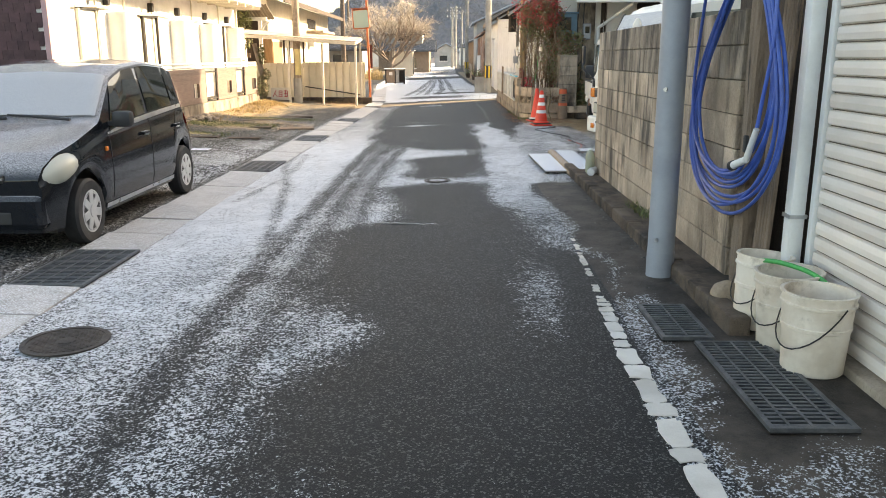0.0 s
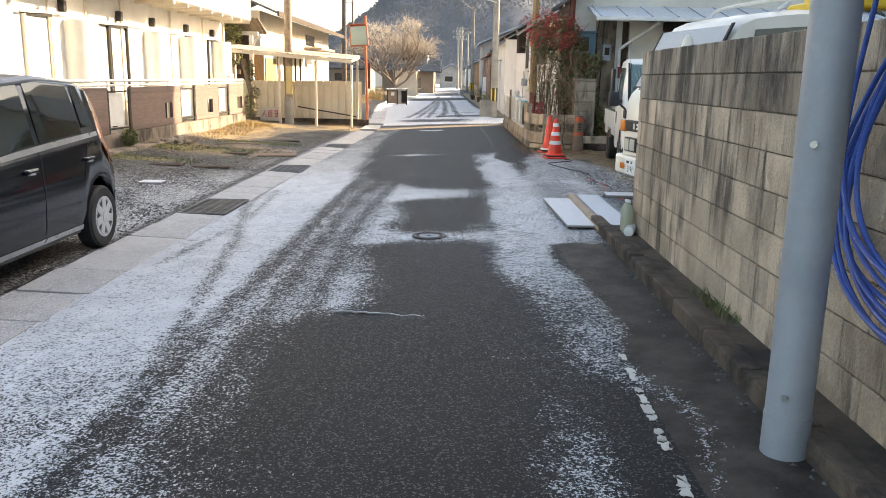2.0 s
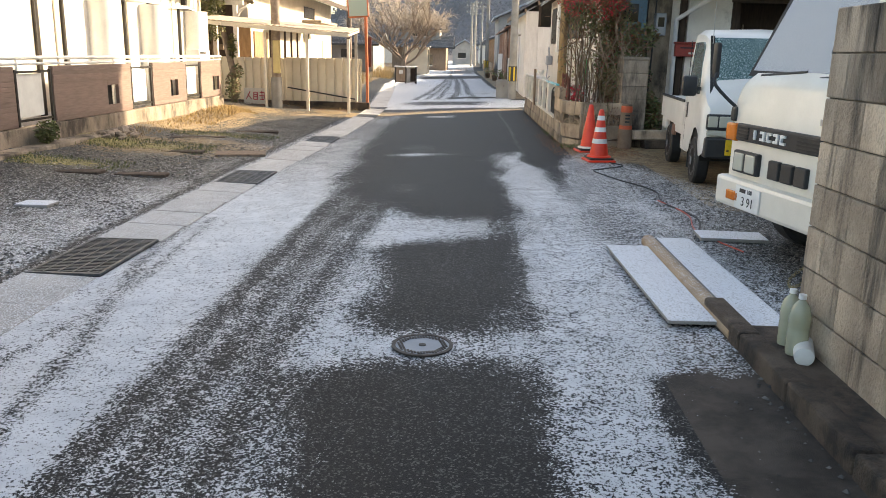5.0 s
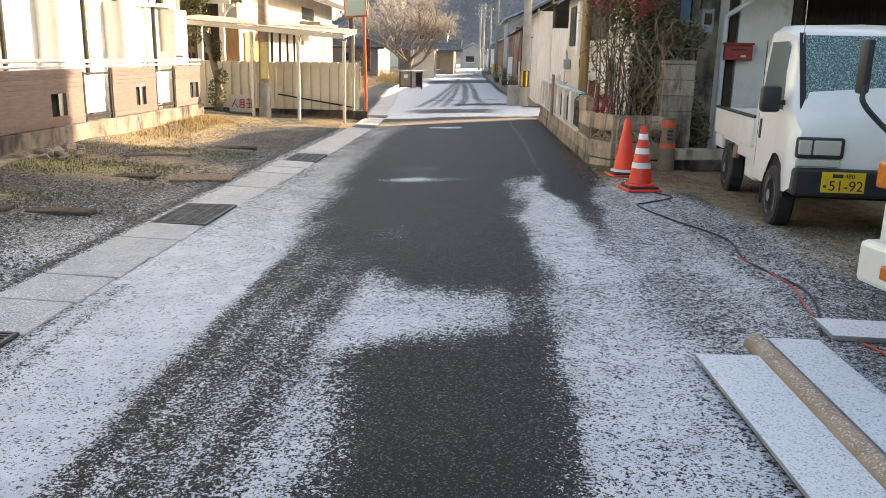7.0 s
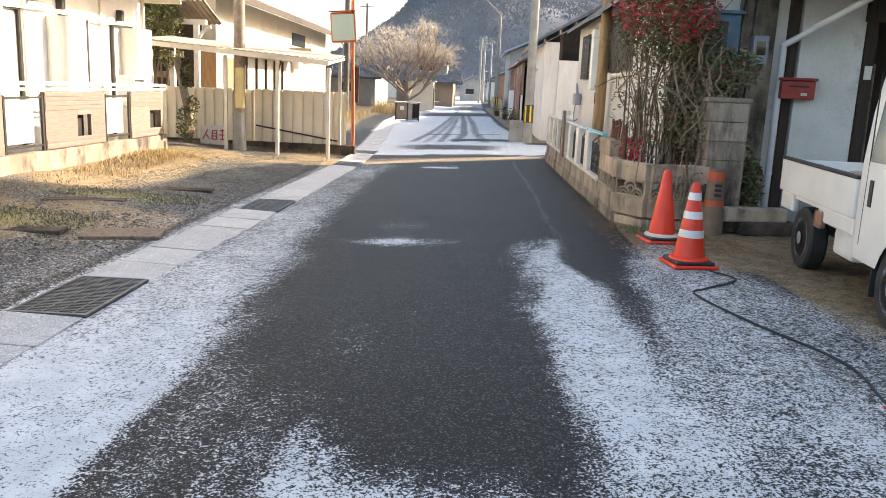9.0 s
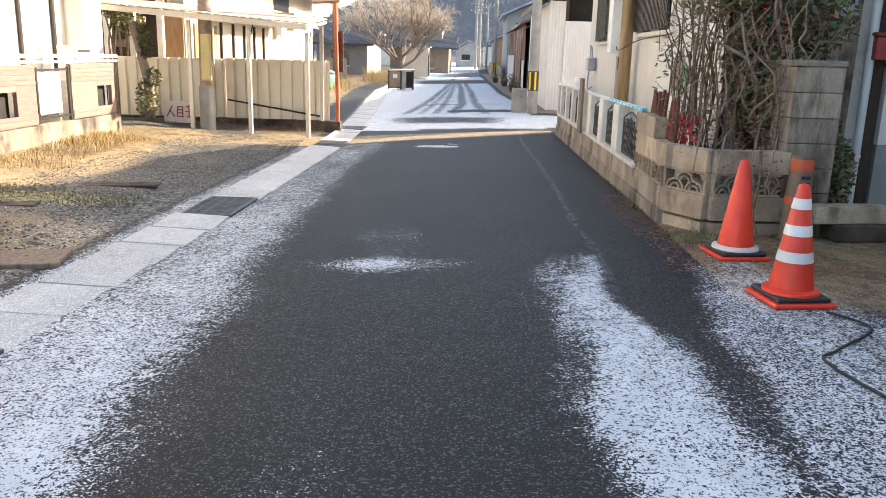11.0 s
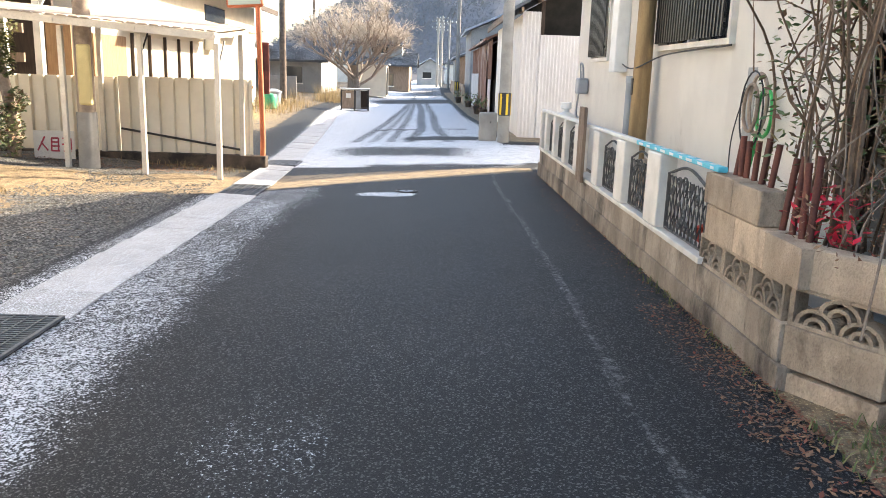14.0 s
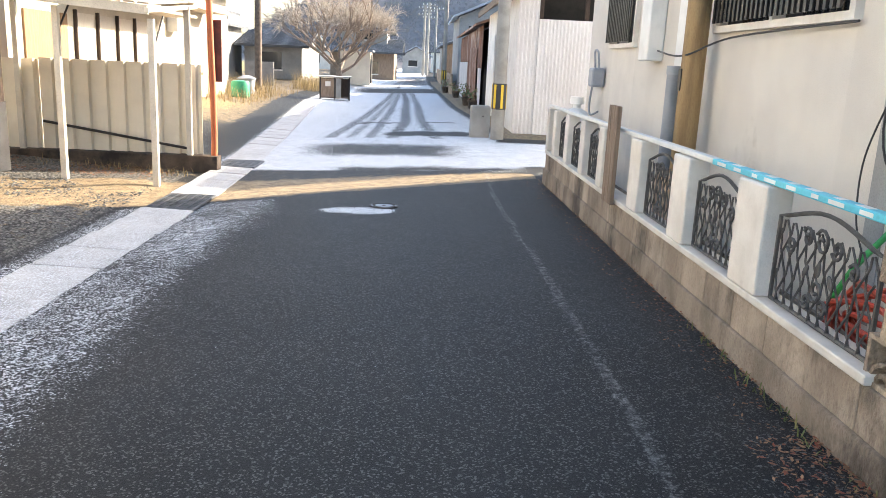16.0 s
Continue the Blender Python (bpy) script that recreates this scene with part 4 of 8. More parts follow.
# unseen blocker, added only to cast the shade over road and lot
def yard_shade_block():
    b = thing("shade_block", "unseen tall block added behind the yard to shade the road", "building", kind="structure")
    part("wall", boxed(9.0, 15, 5, 28.2, -0.2, 9.2), WHITE_RENDER, b)
    part("roof", boxed(8.8, 15.2, 4.8, 28.25, 9.2, 9.4), ROOF_SHEET, b)


# hidden wall added to keep sun off the road past the crossing
def rear_shade_block():
    b = thing("shade_block", "unseen block added behind the sheds to shade the far road", "building", kind="structure")
    part("wall", boxed(10.5, 11.0, 34.3, 64, -0.2, 7.0), WHITE_RENDER, b)
    part("roof", boxed(10.45, 11.05, 34.3, 64.2, 7.0, 7.06), ROOF_SHEET, b)


yard_shade_block()
rear_shade_block()
garden_wall()
garden_front()
gate_pillar()
house_corner()
blue_cupboard()
sheds_right()


# ---- lot side: white apartment house with its panelled fence ----
def white_house():
    h = thing("apartment_house", "two-storey white apartment house with tall curtained windows", "house", kind="structure")
    x = -6.95
    part("wall", boxed(x - 0.16, x, 14.2, 26.2, -0.1, 6.2), WHITE_WALL, h)
    part("end_wall", boxed(x - 7, x - 0.0, 14.06, 14.2, -0.1, 6.2), WHITE_WALL, h)
    part("end_wall", boxed(x - 7, x, 26.2, 26.34, -0.1, 6.2), WHITE_WALL, h)
    part("upper_storey", boxed(x - 7, x + 0.9, 13.9, 26.3, 2.95, 3.15, bevel=0.01), WHITE_WALL, h, "walkway slab of the upper floor")
    part("parapet", boxed(x + 0.8, x + 0.9, 13.9, 26.3, 3.15, 4.0, bevel=0.01), WHITE_WALL, h)
    part("roof", boxed(x - 7.4, x + 1.1, 13.6, 26.8, 6.2, 6.4, bevel=0.02), ROOF_TILE, h)
    part("trim", boxed(x - 0.05, x + 0.05, 14.02, 14.14, 0, 2.94, bevel=0.01), PINK_TRIM, h, "pink corner board")
    row, z = 0, 0.1
    shared = bpy.data.meshes.new("shingle")
    bm = bmesh.new()
    prism(bm, [(0.004, 0.0), (0.03, -0.05), (0.16, -0.05), (0.186, 0.0), (0.186, 0.2), (0.004, 0.2)], "y", -0.018, 0.0)
    bm.to_mesh(shared)
    bm.free()
    shared.materials.append(SHINGLE)
    while z < 2.95:
        for i in range(12):
            s = new("shingle", shared)
            s.parent = h
            s.matrix_local = pose(x - 0.24 - i * 0.19 - 0.095 * (row % 2), 14.05, z, 4, 0, 0)
        z += 0.155
        row += 1
    for a in (15.2, 17.5, 18.4, 20.9, 23.0, 24.85):
        w = part("window", boxed(x + 0.004, x + 0.012, a, a + 0.85, 0.35, 2.25), CURTAIN, h, "tall window with a pale curtain")
        for y in (a, a + 0.85):
            part("frame", boxed(x + 0.003, x + 0.06, y - 0.03, y + 0.03, 0.3, 2.3), DARK_METAL if a > 17 else CANOPY_STEEL, w)
        part("frame", boxed(x + 0.003, x + 0.06, a - 0.03, a + 0.88, 2.3, 2.35), DARK_METAL, w)
    for a in (20.28, 22.62, 25.3, 16.6):
        part("bay", rodded((x + 0.12, a + 0.28, 0.2), (x + 0.12, a + 0.28, 2.30), 0.34, seg=40), WHITE_WALL, h, "rounded white service shaft", smooth=True)
    for a in (16.4, 18.8, 20.6, 22.9, 25.1):
        part("lamp", boxed(x, x + 0.12, a, a + 0.12, 2.42, 2.62, bevel=0.02), DARK_METAL, h, "small wall lamp")
    for z in (2.36,):
        part("conduit", tube(bmesh.new(), [(x + 0.08, y, z + 0.03 * math.sin(y * 2)) for y in np.arange(15, 26.1, 0.4)], 0.02), CANOPY_STEEL, h, smooth=True)
    for y in (16.0, 17.4, 19.0, 21.9, 24.4):
        part("conduit", rodded((x + 0.03, y, 0.3), (x + 0.03, y, 2.9), 0.02), CANOPY_STEEL, h)
    part("downpipe", rodded((x + 0.10, 26.1, 0.0), (x + 0.10, 26.1, 2.94), 0.045), CANOPY_STEEL, h)
    for i in range(14):
        part("joist", boxed(x + 0.02, x + 0.88, 14.4 + i * 0.9, 14.48 + i * 0.9, 2.86, 2.95), CANOPY_STEEL, h)


def panel_fence():
    f = thing("fence", "brown panelled garden fence on a concrete footing, white inserts between", "fence", kind="structure")
    x = -5.98
    part("footing", boxed(x - 0.12, x + 0.03, 10.0, 24.95, -0.15, 0.33, bevel=0.012), FOOTING, f, "stained concrete footing")
    part("step", boxed(x + 0.03, x + 0.35, 12.0, 17.6, -0.15, 0.10, bevel=0.02), FOOTING, f)
    spans = [(12.2, 13.9, "p"), (13.9, 14.75, "w"), (14.75, 15.95, "p"), (15.95, 16.95, "w"), (16.95, 19.65, "v"), (19.65, 20.65, "w"), (20.65, 22.45, "v"), (22.45, 23.42, "w"), (23.42, 24.85, "e")]
    for a, b, k in spans:
        if k == "w":
            part("insert", boxed(x - 0.07, x - 0.05, a + 0.08, b - 0.22, 0.46, 1.04), WHITE_PLASTIC, f, "white panel insert")
            part("insert_bar", boxed(x - 0.04, x - 0.015, a + 0.02, b - 0.02, 1.05, 1.08), DARK_METAL, f)
            part("insert_bar", boxed(x - 0.04, x - 0.015, a + 0.02, b - 0.02, 0.40, 0.43), DARK_METAL, f)
            for y in (a + 0.03, b - 0.06):
                part("insert_post", boxed(x - 0.04, x - 0.008, y, y + 0.045, 0.34, 1.10), DARK_METAL, f)
            continue
        hole = {"v": (b - 0.95 if a < 18 else a + 0.9, 0.42), "e": (b - 0.62, 0.5)}.get(k)
        if hole:
            h0, wd = hole
            zt, zb = 0.80, 0.45
            part("panel", boxed(x - 0.06, x, a, h0, 0.34, 1.14, bevel=0.006), BROWN_PANEL, f)
            part("panel", boxed(x - 0.06, x, h0 + wd, b, 0.34, 1.14, bevel=0.006), BROWN_PANEL, f)
            part("panel", boxed(x - 0.06, x, h0, h0 + wd, zt, 1.14), BROWN_PANEL, f)
            part("panel", boxed(x - 0.06, x, h0, h0 + wd, 0.34, zb), BROWN_PANEL, f)
            part("slot", boxed(x - 0.14, x - 0.12, h0, h0 + wd, zb, zt), BLACK_VOID, f)
        else:
            part("panel", boxed(x - 0.06, x, a, b, 0.34, 1.14, bevel=0.006), BROWN_PANEL, f)
        y0 = b
        n = 12
        for i in range(n):
            if hole and 0.44 < 0.36 + i * 0.065 < 0.82:
                continue
            z = 0.36 + i * 0.065
            part("board", boxed(x + 0.0005, x + 0.007, a + 0.01, b - 0.01, z, z + 0.057, bevel=0.002), BROWN_PANEL, f)
    part("rail", rodded((x - 0.1, 13.0, 1.25), (x - 0.1, 25.2, 1.25), 0.028), WHITE_PLASTIC, f, "white handrail", smooth=True)
    part("rail", rodded((x - 0.1, 13.0, 1.17), (x - 0.1, 25.2, 1.17), 0.02), WHITE_PLASTIC, f, smooth=True)
    for y in np.arange(13.2, 25.2, 1.5):
        part("rail_post", rodded((x - 0.1, y, 0.3), (x - 0.1, y, 1.25), 0.018), WHITE_PLASTIC, f)


def canopy():
    c = thing("bicycle_shelter", "weathered cream steel shelter with a low flat sheet roof", "shelter")
    for (x, y, zt) in ((-3.12, 26.5, 1.74), (-4.22, 26.6, 1.84), (-5.32, 26.6, 1.92), (-3.12, 27.9, 1.95), (-5.32, 27.9, 2.05)):
        part("post", boxed(x - 0.035, x + 0.035, y - 0.035, y + 0.035, gz(x, y) - 0.03, zt, bevel=0.006), CANOPY_STEEL, c)
    rails = [((-3.10, 26.35, 1.78), (-7.05, 26.35, 2.06)), ((-3.10, 28.2, 1.95), (-7.05, 28.2, 2.2))]
    for a, b in rails:
        a, b = Vector(a), Vector(b)
        bm = bmesh.new()
        prism(bm, [(a.x, a.z), (b.x, b.z), (b.x, b.z + 0.10), (a.x, a.z + 0.10)], "y", a.y - 0.03, a.y + 0.03)
        part("edge_beam", bm, CANOPY_STEEL, c)
    for i in range(26):
        bm = bmesh.new()
        x0, x1 = -3.06 - i * 0.155, -3.06 - i * 0.155 - 0.145
        za, zb = 1.885 + (-3.1 - x0) * 0.071, 1.885 + (-3.1 - x1) * 0.071
        vs = [bm.verts.new(p) for p in ((x0, 26.3, za), (x1, 26.3, zb), (x1, 28.25, zb + 0.16), (x0, 28.25, za + 0.16), (x0 - 0.02, 26.3, za + 0.02), (x1 + 0.02, 26.3, zb + 0.02), (x1 + 0.02, 28.25, zb + 0.18), (x0 - 0.02, 28.25, za + 0.18))]
        for q in ((0, 1, 2, 3), (7, 6, 5, 4), (0, 4, 5, 1), (1, 5, 6, 2), (2, 6, 7, 3), (3, 7, 4, 0)):
            bm.faces.new([vs[k] for k in q])
        part("roof_sheet", bm, ROOF_CANOPY, c, "stained brown roof sheeting")
    for x in (-3.1, -4.2, -5.3, -6.4):
        za = 1.80 + (-3.1 - x) * 0.071
        bm = bmesh.new()
        prism(bm, [(26.3, za), (28.25, za + 0.16), (28.25, za + 0.21), (26.3, za + 0.05)], "x", x - 0.025, x + 0.025)
        part("rafter", bm, CANOPY_STEEL, c)
    for x, z in ((-3.12, 1.74), (-4.22, 1.82)):
        part("brace", rodded((x, 26.6, z - 0.3), (x - 0.02, 27.0, z + 0.05), 0.012), DARK_METAL, c)


def sheet_fence():
    f = thing("fence", "cream corrugated sheet fence on a dark concrete base", "fence")
    part("sheet", corrugated("y", -7.3, -5.1, 28.0, 0.05, 1.22, 0.22, 0.05, 0.75), CORRUGATED, f)
    part("sheet", corrugated("y", -5.1, -2.98, 28.02, 0.05, 1.24, 0.22, 0.05, 0.75), CORRUGATED, f)
    part("base", boxed(-7.3, -2.75, 27.85, 28.06, -0.2, 0.05, bevel=0.012), KERB, f, "dark mossy concrete base")
    part("top_rail", boxed(-7.3, -2.98, 28.085, 28.11, 1.10, 1.15), WOOD_WARM, f)
    part("slanting_rail", rodded((-5.05, 27.93, 0.42), (-3.12, 27.93, 0.13), 0.018), DARK_METAL, f, "thin dark slanting pipe")


def house_left_far():
    h = thing("house", "sunlit cream house with a tiled roof and dark-framed windows", "house", kind="structure")
    x = -6.9
    part("wall", boxed(x - 0.15, x, 31.0, 46, -0.1, 3.6), LIT_HOUSE, h)
    part("end_wall", boxed(x - 7, x, 30.85, 31.0, -0.1, 3.6), LIT_HOUSE, h)
    bm = bmesh.new()
    prism(bm, [(x + 0.75, 3.45), (x + 0.75, 3.52), (x - 3.5, 5.3), (x - 8, 3.5), (x - 8, 3.42), (x - 3.5, 5.2)], "y", 30.3, 46.5)
    part("roof", bm, ROOF_TILE, h)
    part("fascia", boxed(x + 0.74, x + 0.80, 30.3, 46.5, 3.38, 3.55), WOOD_DARK, h)
    for a in (33.5, 34.6, 35.7, 36.8, 37.9):
        w = part("window", boxed(x + 0.002, x + 0.012, a, a + 0.95, 1.0, 2.05), CURTAIN, h, "bright window pane")
        part("frame", boxed(x + 0.003, x + 0.07, a - 0.05, a, 0.9, 2.1), WOOD_DARK, w)
    part("awning", boxed(x, x + 0.8, 39.0, 43.0, 2.55, 2.65), ROOF_CANOPY, h)
    part("awning", boxed(x, x + 0.9, 33.0, 39.0, 2.25, 2.32), ROOF_CANOPY, h)
    part("upper_window", boxed(x + 0.002, x + 0.03, 39.4, 41.6, 2.75, 3.2), GLASS_DARK, h)
    part("shutter_door", boxed(x + 0.002, x + 0.04, 31.4, 33.1, 0.1, 2.0), WOOD_WARM, h, "orange-brown timber door")
    part("lower_door", boxed(x + 0.002, x + 0.04, 43.4, 45.4, 0.1, 1.9), CORRUGATED, h)
    part("ac_box", boxed(x + 0.01, x + 0.3, 39.3, 39.9, 1.9, 2.3, bevel=0.02), WHITE_PLASTIC, h)
    # timber porch beside it
    p = thing("porch", "open timber porch with a ribbed roof and white posts", "porch")
    part("back", boxed(-11, -6.95, 29.9, 30.0, 0, 2.9), WOOD_DARK, p, "dark timber boarding")
    for xx in (-8.9, -7.9, -7.35, -6.75):
        part("post", boxed(xx - 0.06, xx + 0.06, 28.9, 29.02, 0, 2.75), POST_WHITE, p)
    for z in (0.9, 1.4, 1.9):
        part("board", boxed(-11, -7.3, 29.5, 29.56, z, z + 0.16), WOOD_OLD, p)
    for xx in (-7.9, -6.75):
        part("bracket", tube(bmesh.new(), spline([(xx, 28.95, 2.2), (xx + 0.15, 28.95, 2.5), (xx + 0.35, 28.95, 2.62)], 5), 0.04, 8), POST_WHITE, p, smooth=True)
    part("beam", boxed(-11, -6.5, 28.88, 29.0, 2.66, 2.78), POST_WHITE, p)
    part("shutter_panel", boxed(-6.94, -6.5, 29.6, 29.64, 0.2, 2.1), WOOD_WARM, p, "orange-brown timber panel")
    r = part("roof", corrugated("y", -11, -6.4, 0, -0.7, 0.7, 0.12, 0.03), ROOF_CANOPY, p)
    r.matrix_local = pose(0, 29.2, 2.95, 72, 0, 0)


white_house()
panel_fence()
canopy()
sheet_fence()
house_left_far()


# ---- distance ----
def hill():
    bm = bmesh.new()
    n, k = 90, 26
    rows = []
    for j in range(k):
        y = 190 + j * 9
        row = []
        for i in range(n):
            x = -75 + i * 3.4
            up = float(smooth01(np.array(x), -52, 12)) * 85 * float(smooth01(np.array(y), 185, 400))
            up += 14 * float(smooth01(np.array(x), -60, -20)) * float(smooth01(np.array(y), 188, 225))
            up += 2.6 * noise.noise(Vector((x * 0.09, y * 0.09, 0))) * min(1, up / 8) + 1.3 * noise.noise(Vector((x * 0.3, y * 0.3, 4))) * min(1, up / 5)
            row.append(bm.verts.new((x, y, up - 0.6)))
        rows.append(row)
    for a, b in zip(rows, rows[1:]):
        for i in range(n - 1):
            bm.faces.new((a[i], a[i + 1], b[i + 1], b[i]))
    ob = part("backdrop_hill", bm, HILL_HAZED, None, smooth=True)
    tagged(ob, "steep wooded hill in winter, blue-grey haze put into its colour", "hill", kind="structure")


def hill_woods():
    """Far bare trees and brush as a fine uneven cover of small twig clumps."""
    rng = np.random.default_rng(17)
    n = 150000
    x, y = rng.uniform(-60, 95, n), rng.uniform(194, 385, n)
    up = smooth01(x, -52, 12) * 85 * smooth01(y, 185, 400) + 14 * smooth01(x, -60, -20) * smooth01(y, 188, 225)
    keep = up > 1.2
    x, y, up = x[keep], y[keep], up[keep]
    n = len(x)
    lift = 1.1 + 1.1 * np.sin(x * 0.8 + 2 * np.sin(y * 0.31)) * np.sin(y * 0.55 + x * 0.2)
    c = np.stack([x, y, up + lift * rng.uniform(0, 1, n)], -1)
    # clumps flattened in y to stay in shade, without sunlit specks
    tri = c[:, None, :] + rng.normal(0, 1, (n, 3, 3)) * np.array([0.26, 0.05, 0.34])
    me = bpy.data.meshes.new("hill_woods")
    me.from_pydata(tri.reshape(-1, 3), [], np.arange(3 * n).reshape(n, 3))
    me.materials.append(WOODLAND_HAZED)
    tagged(new("hill_woods", me), "winter woodland on the hillside, blue-grey haze put into its colour", "woods", kind="stuff")


hill()
hill_woods()


# ---- vehicles ----
def loft_body(stations, close=True):
    """A closed shell through cross-sections: each is (y, [(x, z), ...]) from sill to roof, mirrored to both sides."""
    bm = bmesh.new()
    rings = []
    for y, sec in stations:
        rings.append([bm.verts.new((x, y, z)) for x, z in sec] + [bm.verts.new((-x, y, z)) for x, z in reversed(sec)])
    for a, b in zip(rings, rings[1:]):
        for i in range(len(a) - 1):
            bm.faces.new((a[i], a[i + 1], b[i + 1], b[i]))
    for r in (rings[0], rings[-1]):
        bm.faces.new(r)
    return bm


def wheel(thing_ob, x, y, r, width, out, rim_mat, spokes=7, label="steel wheel"):
    """A wheel whose outer face looks along x = out."""
    w = part("wheel", rodded((-width / 2, 0, 0), (width / 2, 0, 0), r * 0.6, seg=28), BLACK_PLASTIC, thing_ob, label)
    w.location = (x, y, r)
    bm = bmesh.new()
    lathe(bm, [(r * 0.6, -width / 2), (r * 0.93, -width / 2), (r, -width * 0.36), (r, width * 0.36), (r * 0.93, width / 2), (r * 0.66, width / 2), (r * 0.6, width * 0.42)], 36)
    bmesh.ops.rotate(bm, verts=bm.verts, matrix=Matrix.Rotation(math.pi / 2, 3, "Y"))
    part("tyre", bm, RUBBER, w, smooth=True)
    bm = bmesh.new()
    o = out * width * 0.5
    for a in range(spokes if spokes >= 7 else 0):
        t = 2 * math.pi * a / spokes
        c, s = math.cos(t), math.sin(t)
        box(bm, o - 0.012, o + 0.006, -0.035, 0.035, r * 0.1, r * 0.6, bevel=0.006, m=Matrix.Rotation(t, 4, "X"))
    if spokes < 7:
        rod(bm, (o - out * 0.03, 0, 0), (o - out * 0.002, 0, 0), r * 0.5, seg=24)
    rod(bm, (o - 0.012, 0, 0), (o + out * 0.014, 0, 0), r * 0.2, seg=20)
    for k in range(28):
        t0, t1 = 2 * math.pi * k / 28, 2 * math.pi * (k + 1) / 28
        q = [(o, rr * math.cos(t), rr * math.sin(t)) for rr, t in ((r * 0.54, t0), (r * 0.66, t0), (r * 0.66, t1), (r * 0.54, t1))]
        bm.faces.new([bm.verts.new(p) for p in q])
    part("rim", bm, rim_mat, w)
    return w


def hatchback():
    """Front towards -y; origin on the ground below the middle of the front bumper."""
    car = thing("car", "small black hatchback with frost on its roof and bonnet", "car", (-3.70, 5.86, gz(-3.3, 7.5) - 0.012), 0.6)
    L, R = 3.4, 0.27
    fa, ra = 0.56, 3.04

    def section(y):
        u = y / L
        w = 0.735 * (1 - 0.16 * (1 - min(1, y / 0.55)) ** 2 - 0.06 * max(0, (y - 2.9) / 0.5) ** 2)
        roof = np.interp(y, [0, 0.05, 0.2, 0.75, 0.95, 1.45, 1.75, 2.3, 2.9, 3.15, 3.3, 3.36, 3.4], [0.62, 0.70, 0.80, 0.93, 0.98, 1.36, 1.46, 1.50, 1.46, 1.40, 1.18, 0.95, 0.72])
        belt = np.interp(y, [0, 0.1, 0.5, 0.95, 2.0, 3.1, 3.4], [0.58, 0.66, 0.76, 0.84, 0.90, 0.96, 0.70])
        low = 0.2
        for c in (fa, ra):
            d = abs(y - c)
            if d < 0.335:
                low = max(low, 0.27 + math.sqrt(0.335 ** 2 - d * d))
        low = min(low, belt - 0.1)
        cab = np.clip((roof - belt) / 0.5, 0, 1)
        wt = w * (0.98 - 0.17 * cab)
        pts = [(w * 0.94, low), (w * 0.985, max(low + 0.02, 0.36)), (w, max(low + 0.04, 0.56)), (w * 0.985, belt - 0.03), (w * 0.965, belt), (wt + (w * 0.96 - wt) * 0.45, belt + (roof - belt) * 0.5), (wt, belt + (roof - belt) * 0.86), (wt * 0.9, belt + (roof - belt) * 0.955), (wt * 0.5, roof - 0.012), (0, roof)]
        return pts
    ys = np.unique(np.concatenate([np.linspace(0, L, 60), np.linspace(fa - 0.335, fa + 0.335, 21), np.linspace(ra - 0.335, ra + 0.335, 21)]))
    part("body", loft_body([(float(y), section(float(y))) for y in ys]), CAR_PAINT, car, "black paint with rime on the upper faces", smooth=True)

    def on_body(y, v):
        sec = section(y)
        i = min(int(v), len(sec) - 2)
        a, b = sec[i], sec[i + 1]
        f = v - i
        return (a[0] + (b[0] - a[0]) * f, a[1] + (b[1] - a[1]) * f)

    def pane(name, mat, y_of, v0, v1, side, push=0.006, nu=8, nv=5, parent=car, label=""):
        bm = bmesh.new()
        grid = []
        for j in range(nv + 1):
            v = v0 + (v1 - v0) * j / nv
            a, b = y_of(j / nv)
            row = []
            for i in range(nu + 1):
                y = a + (b - a) * i / nu
                x, z = on_body(y, v)
                row.append(bm.verts.new((side * (x + push), y, z + push * 0.5)))
            grid.append(row)
        for a, b in zip(grid, grid[1:]):
            for i in range(nu):
                bm.faces.new((a[i], a[i + 1], b[i + 1], b[i]))
        return part(name, bm, mat, parent, label, smooth=True)
    for s in (1, -1):
        pane("window", GLASS_CAR, lambda f: (1.12 + 0.30 * f, 2.02), 4.25, 6.1, s, label="dark side window")
        pane("window", GLASS_CAR, lambda f: (2.10, 2.78 - 0.02 * f), 4.25, 6.1, s, label="dark side window")
        pane("window", GLASS_CAR, lambda f: (2.82, 3.02 - 0.08 * f), 4.4, 6.0, s, label="dark quarter window")
        pane("window_trim", CHROME, lambda f: (1.05, 3.05), 4.05, 4.2, s, 0.01, 20, 1)
        pane("door_visor", BLACK_PLASTIC, lambda f: (1.45, 2.9), 6.1, 6.35, s, 0.02, 20, 1)
        pane("sill", CHROME, lambda f: (0.92, 2.68), 0.15, 0.4, s, 0.006, 12, 1)
        for y0 in (1.06, 2.05, 2.92):
            bm = bmesh.new()
            tube(bm, [(s * (on_body(y0, v)[0] + 0.001), y0 + (0.1 if y0 > 2.8 else 0) * (v - 4), on_body(y0, v)[1]) for v in np.linspace(0.6, 4.1, 10)], 0.004, 4)
            part("door_seam", bm, RUBBER, car)
        for y0 in (1.78, 2.72):
            part("door_handle", boxed(s * 0.725, s * 0.765, y0, y0 + 0.16, 0.78, 0.815, bevel=0.012), CAR_PAINT, car, "body-coloured handle with frost")
            part("handle_light", boxed(s * 0.75, s * 0.7665, y0 + 0.02, y0 + 0.1, 0.775, 0.79), CHROME, car)
        m = part("mirror", boxed(s * 0.74, s * 0.91, 1.08, 1.20, 0.91, 1.05, bevel=0.035), BLACK_PLASTIC, car, "black door mirror", smooth=True)
        part("mirror_arm", boxed(s * 0.68, s * 0.78, 1.14, 1.2, 0.92, 0.96), BLACK_PLASTIC, m)
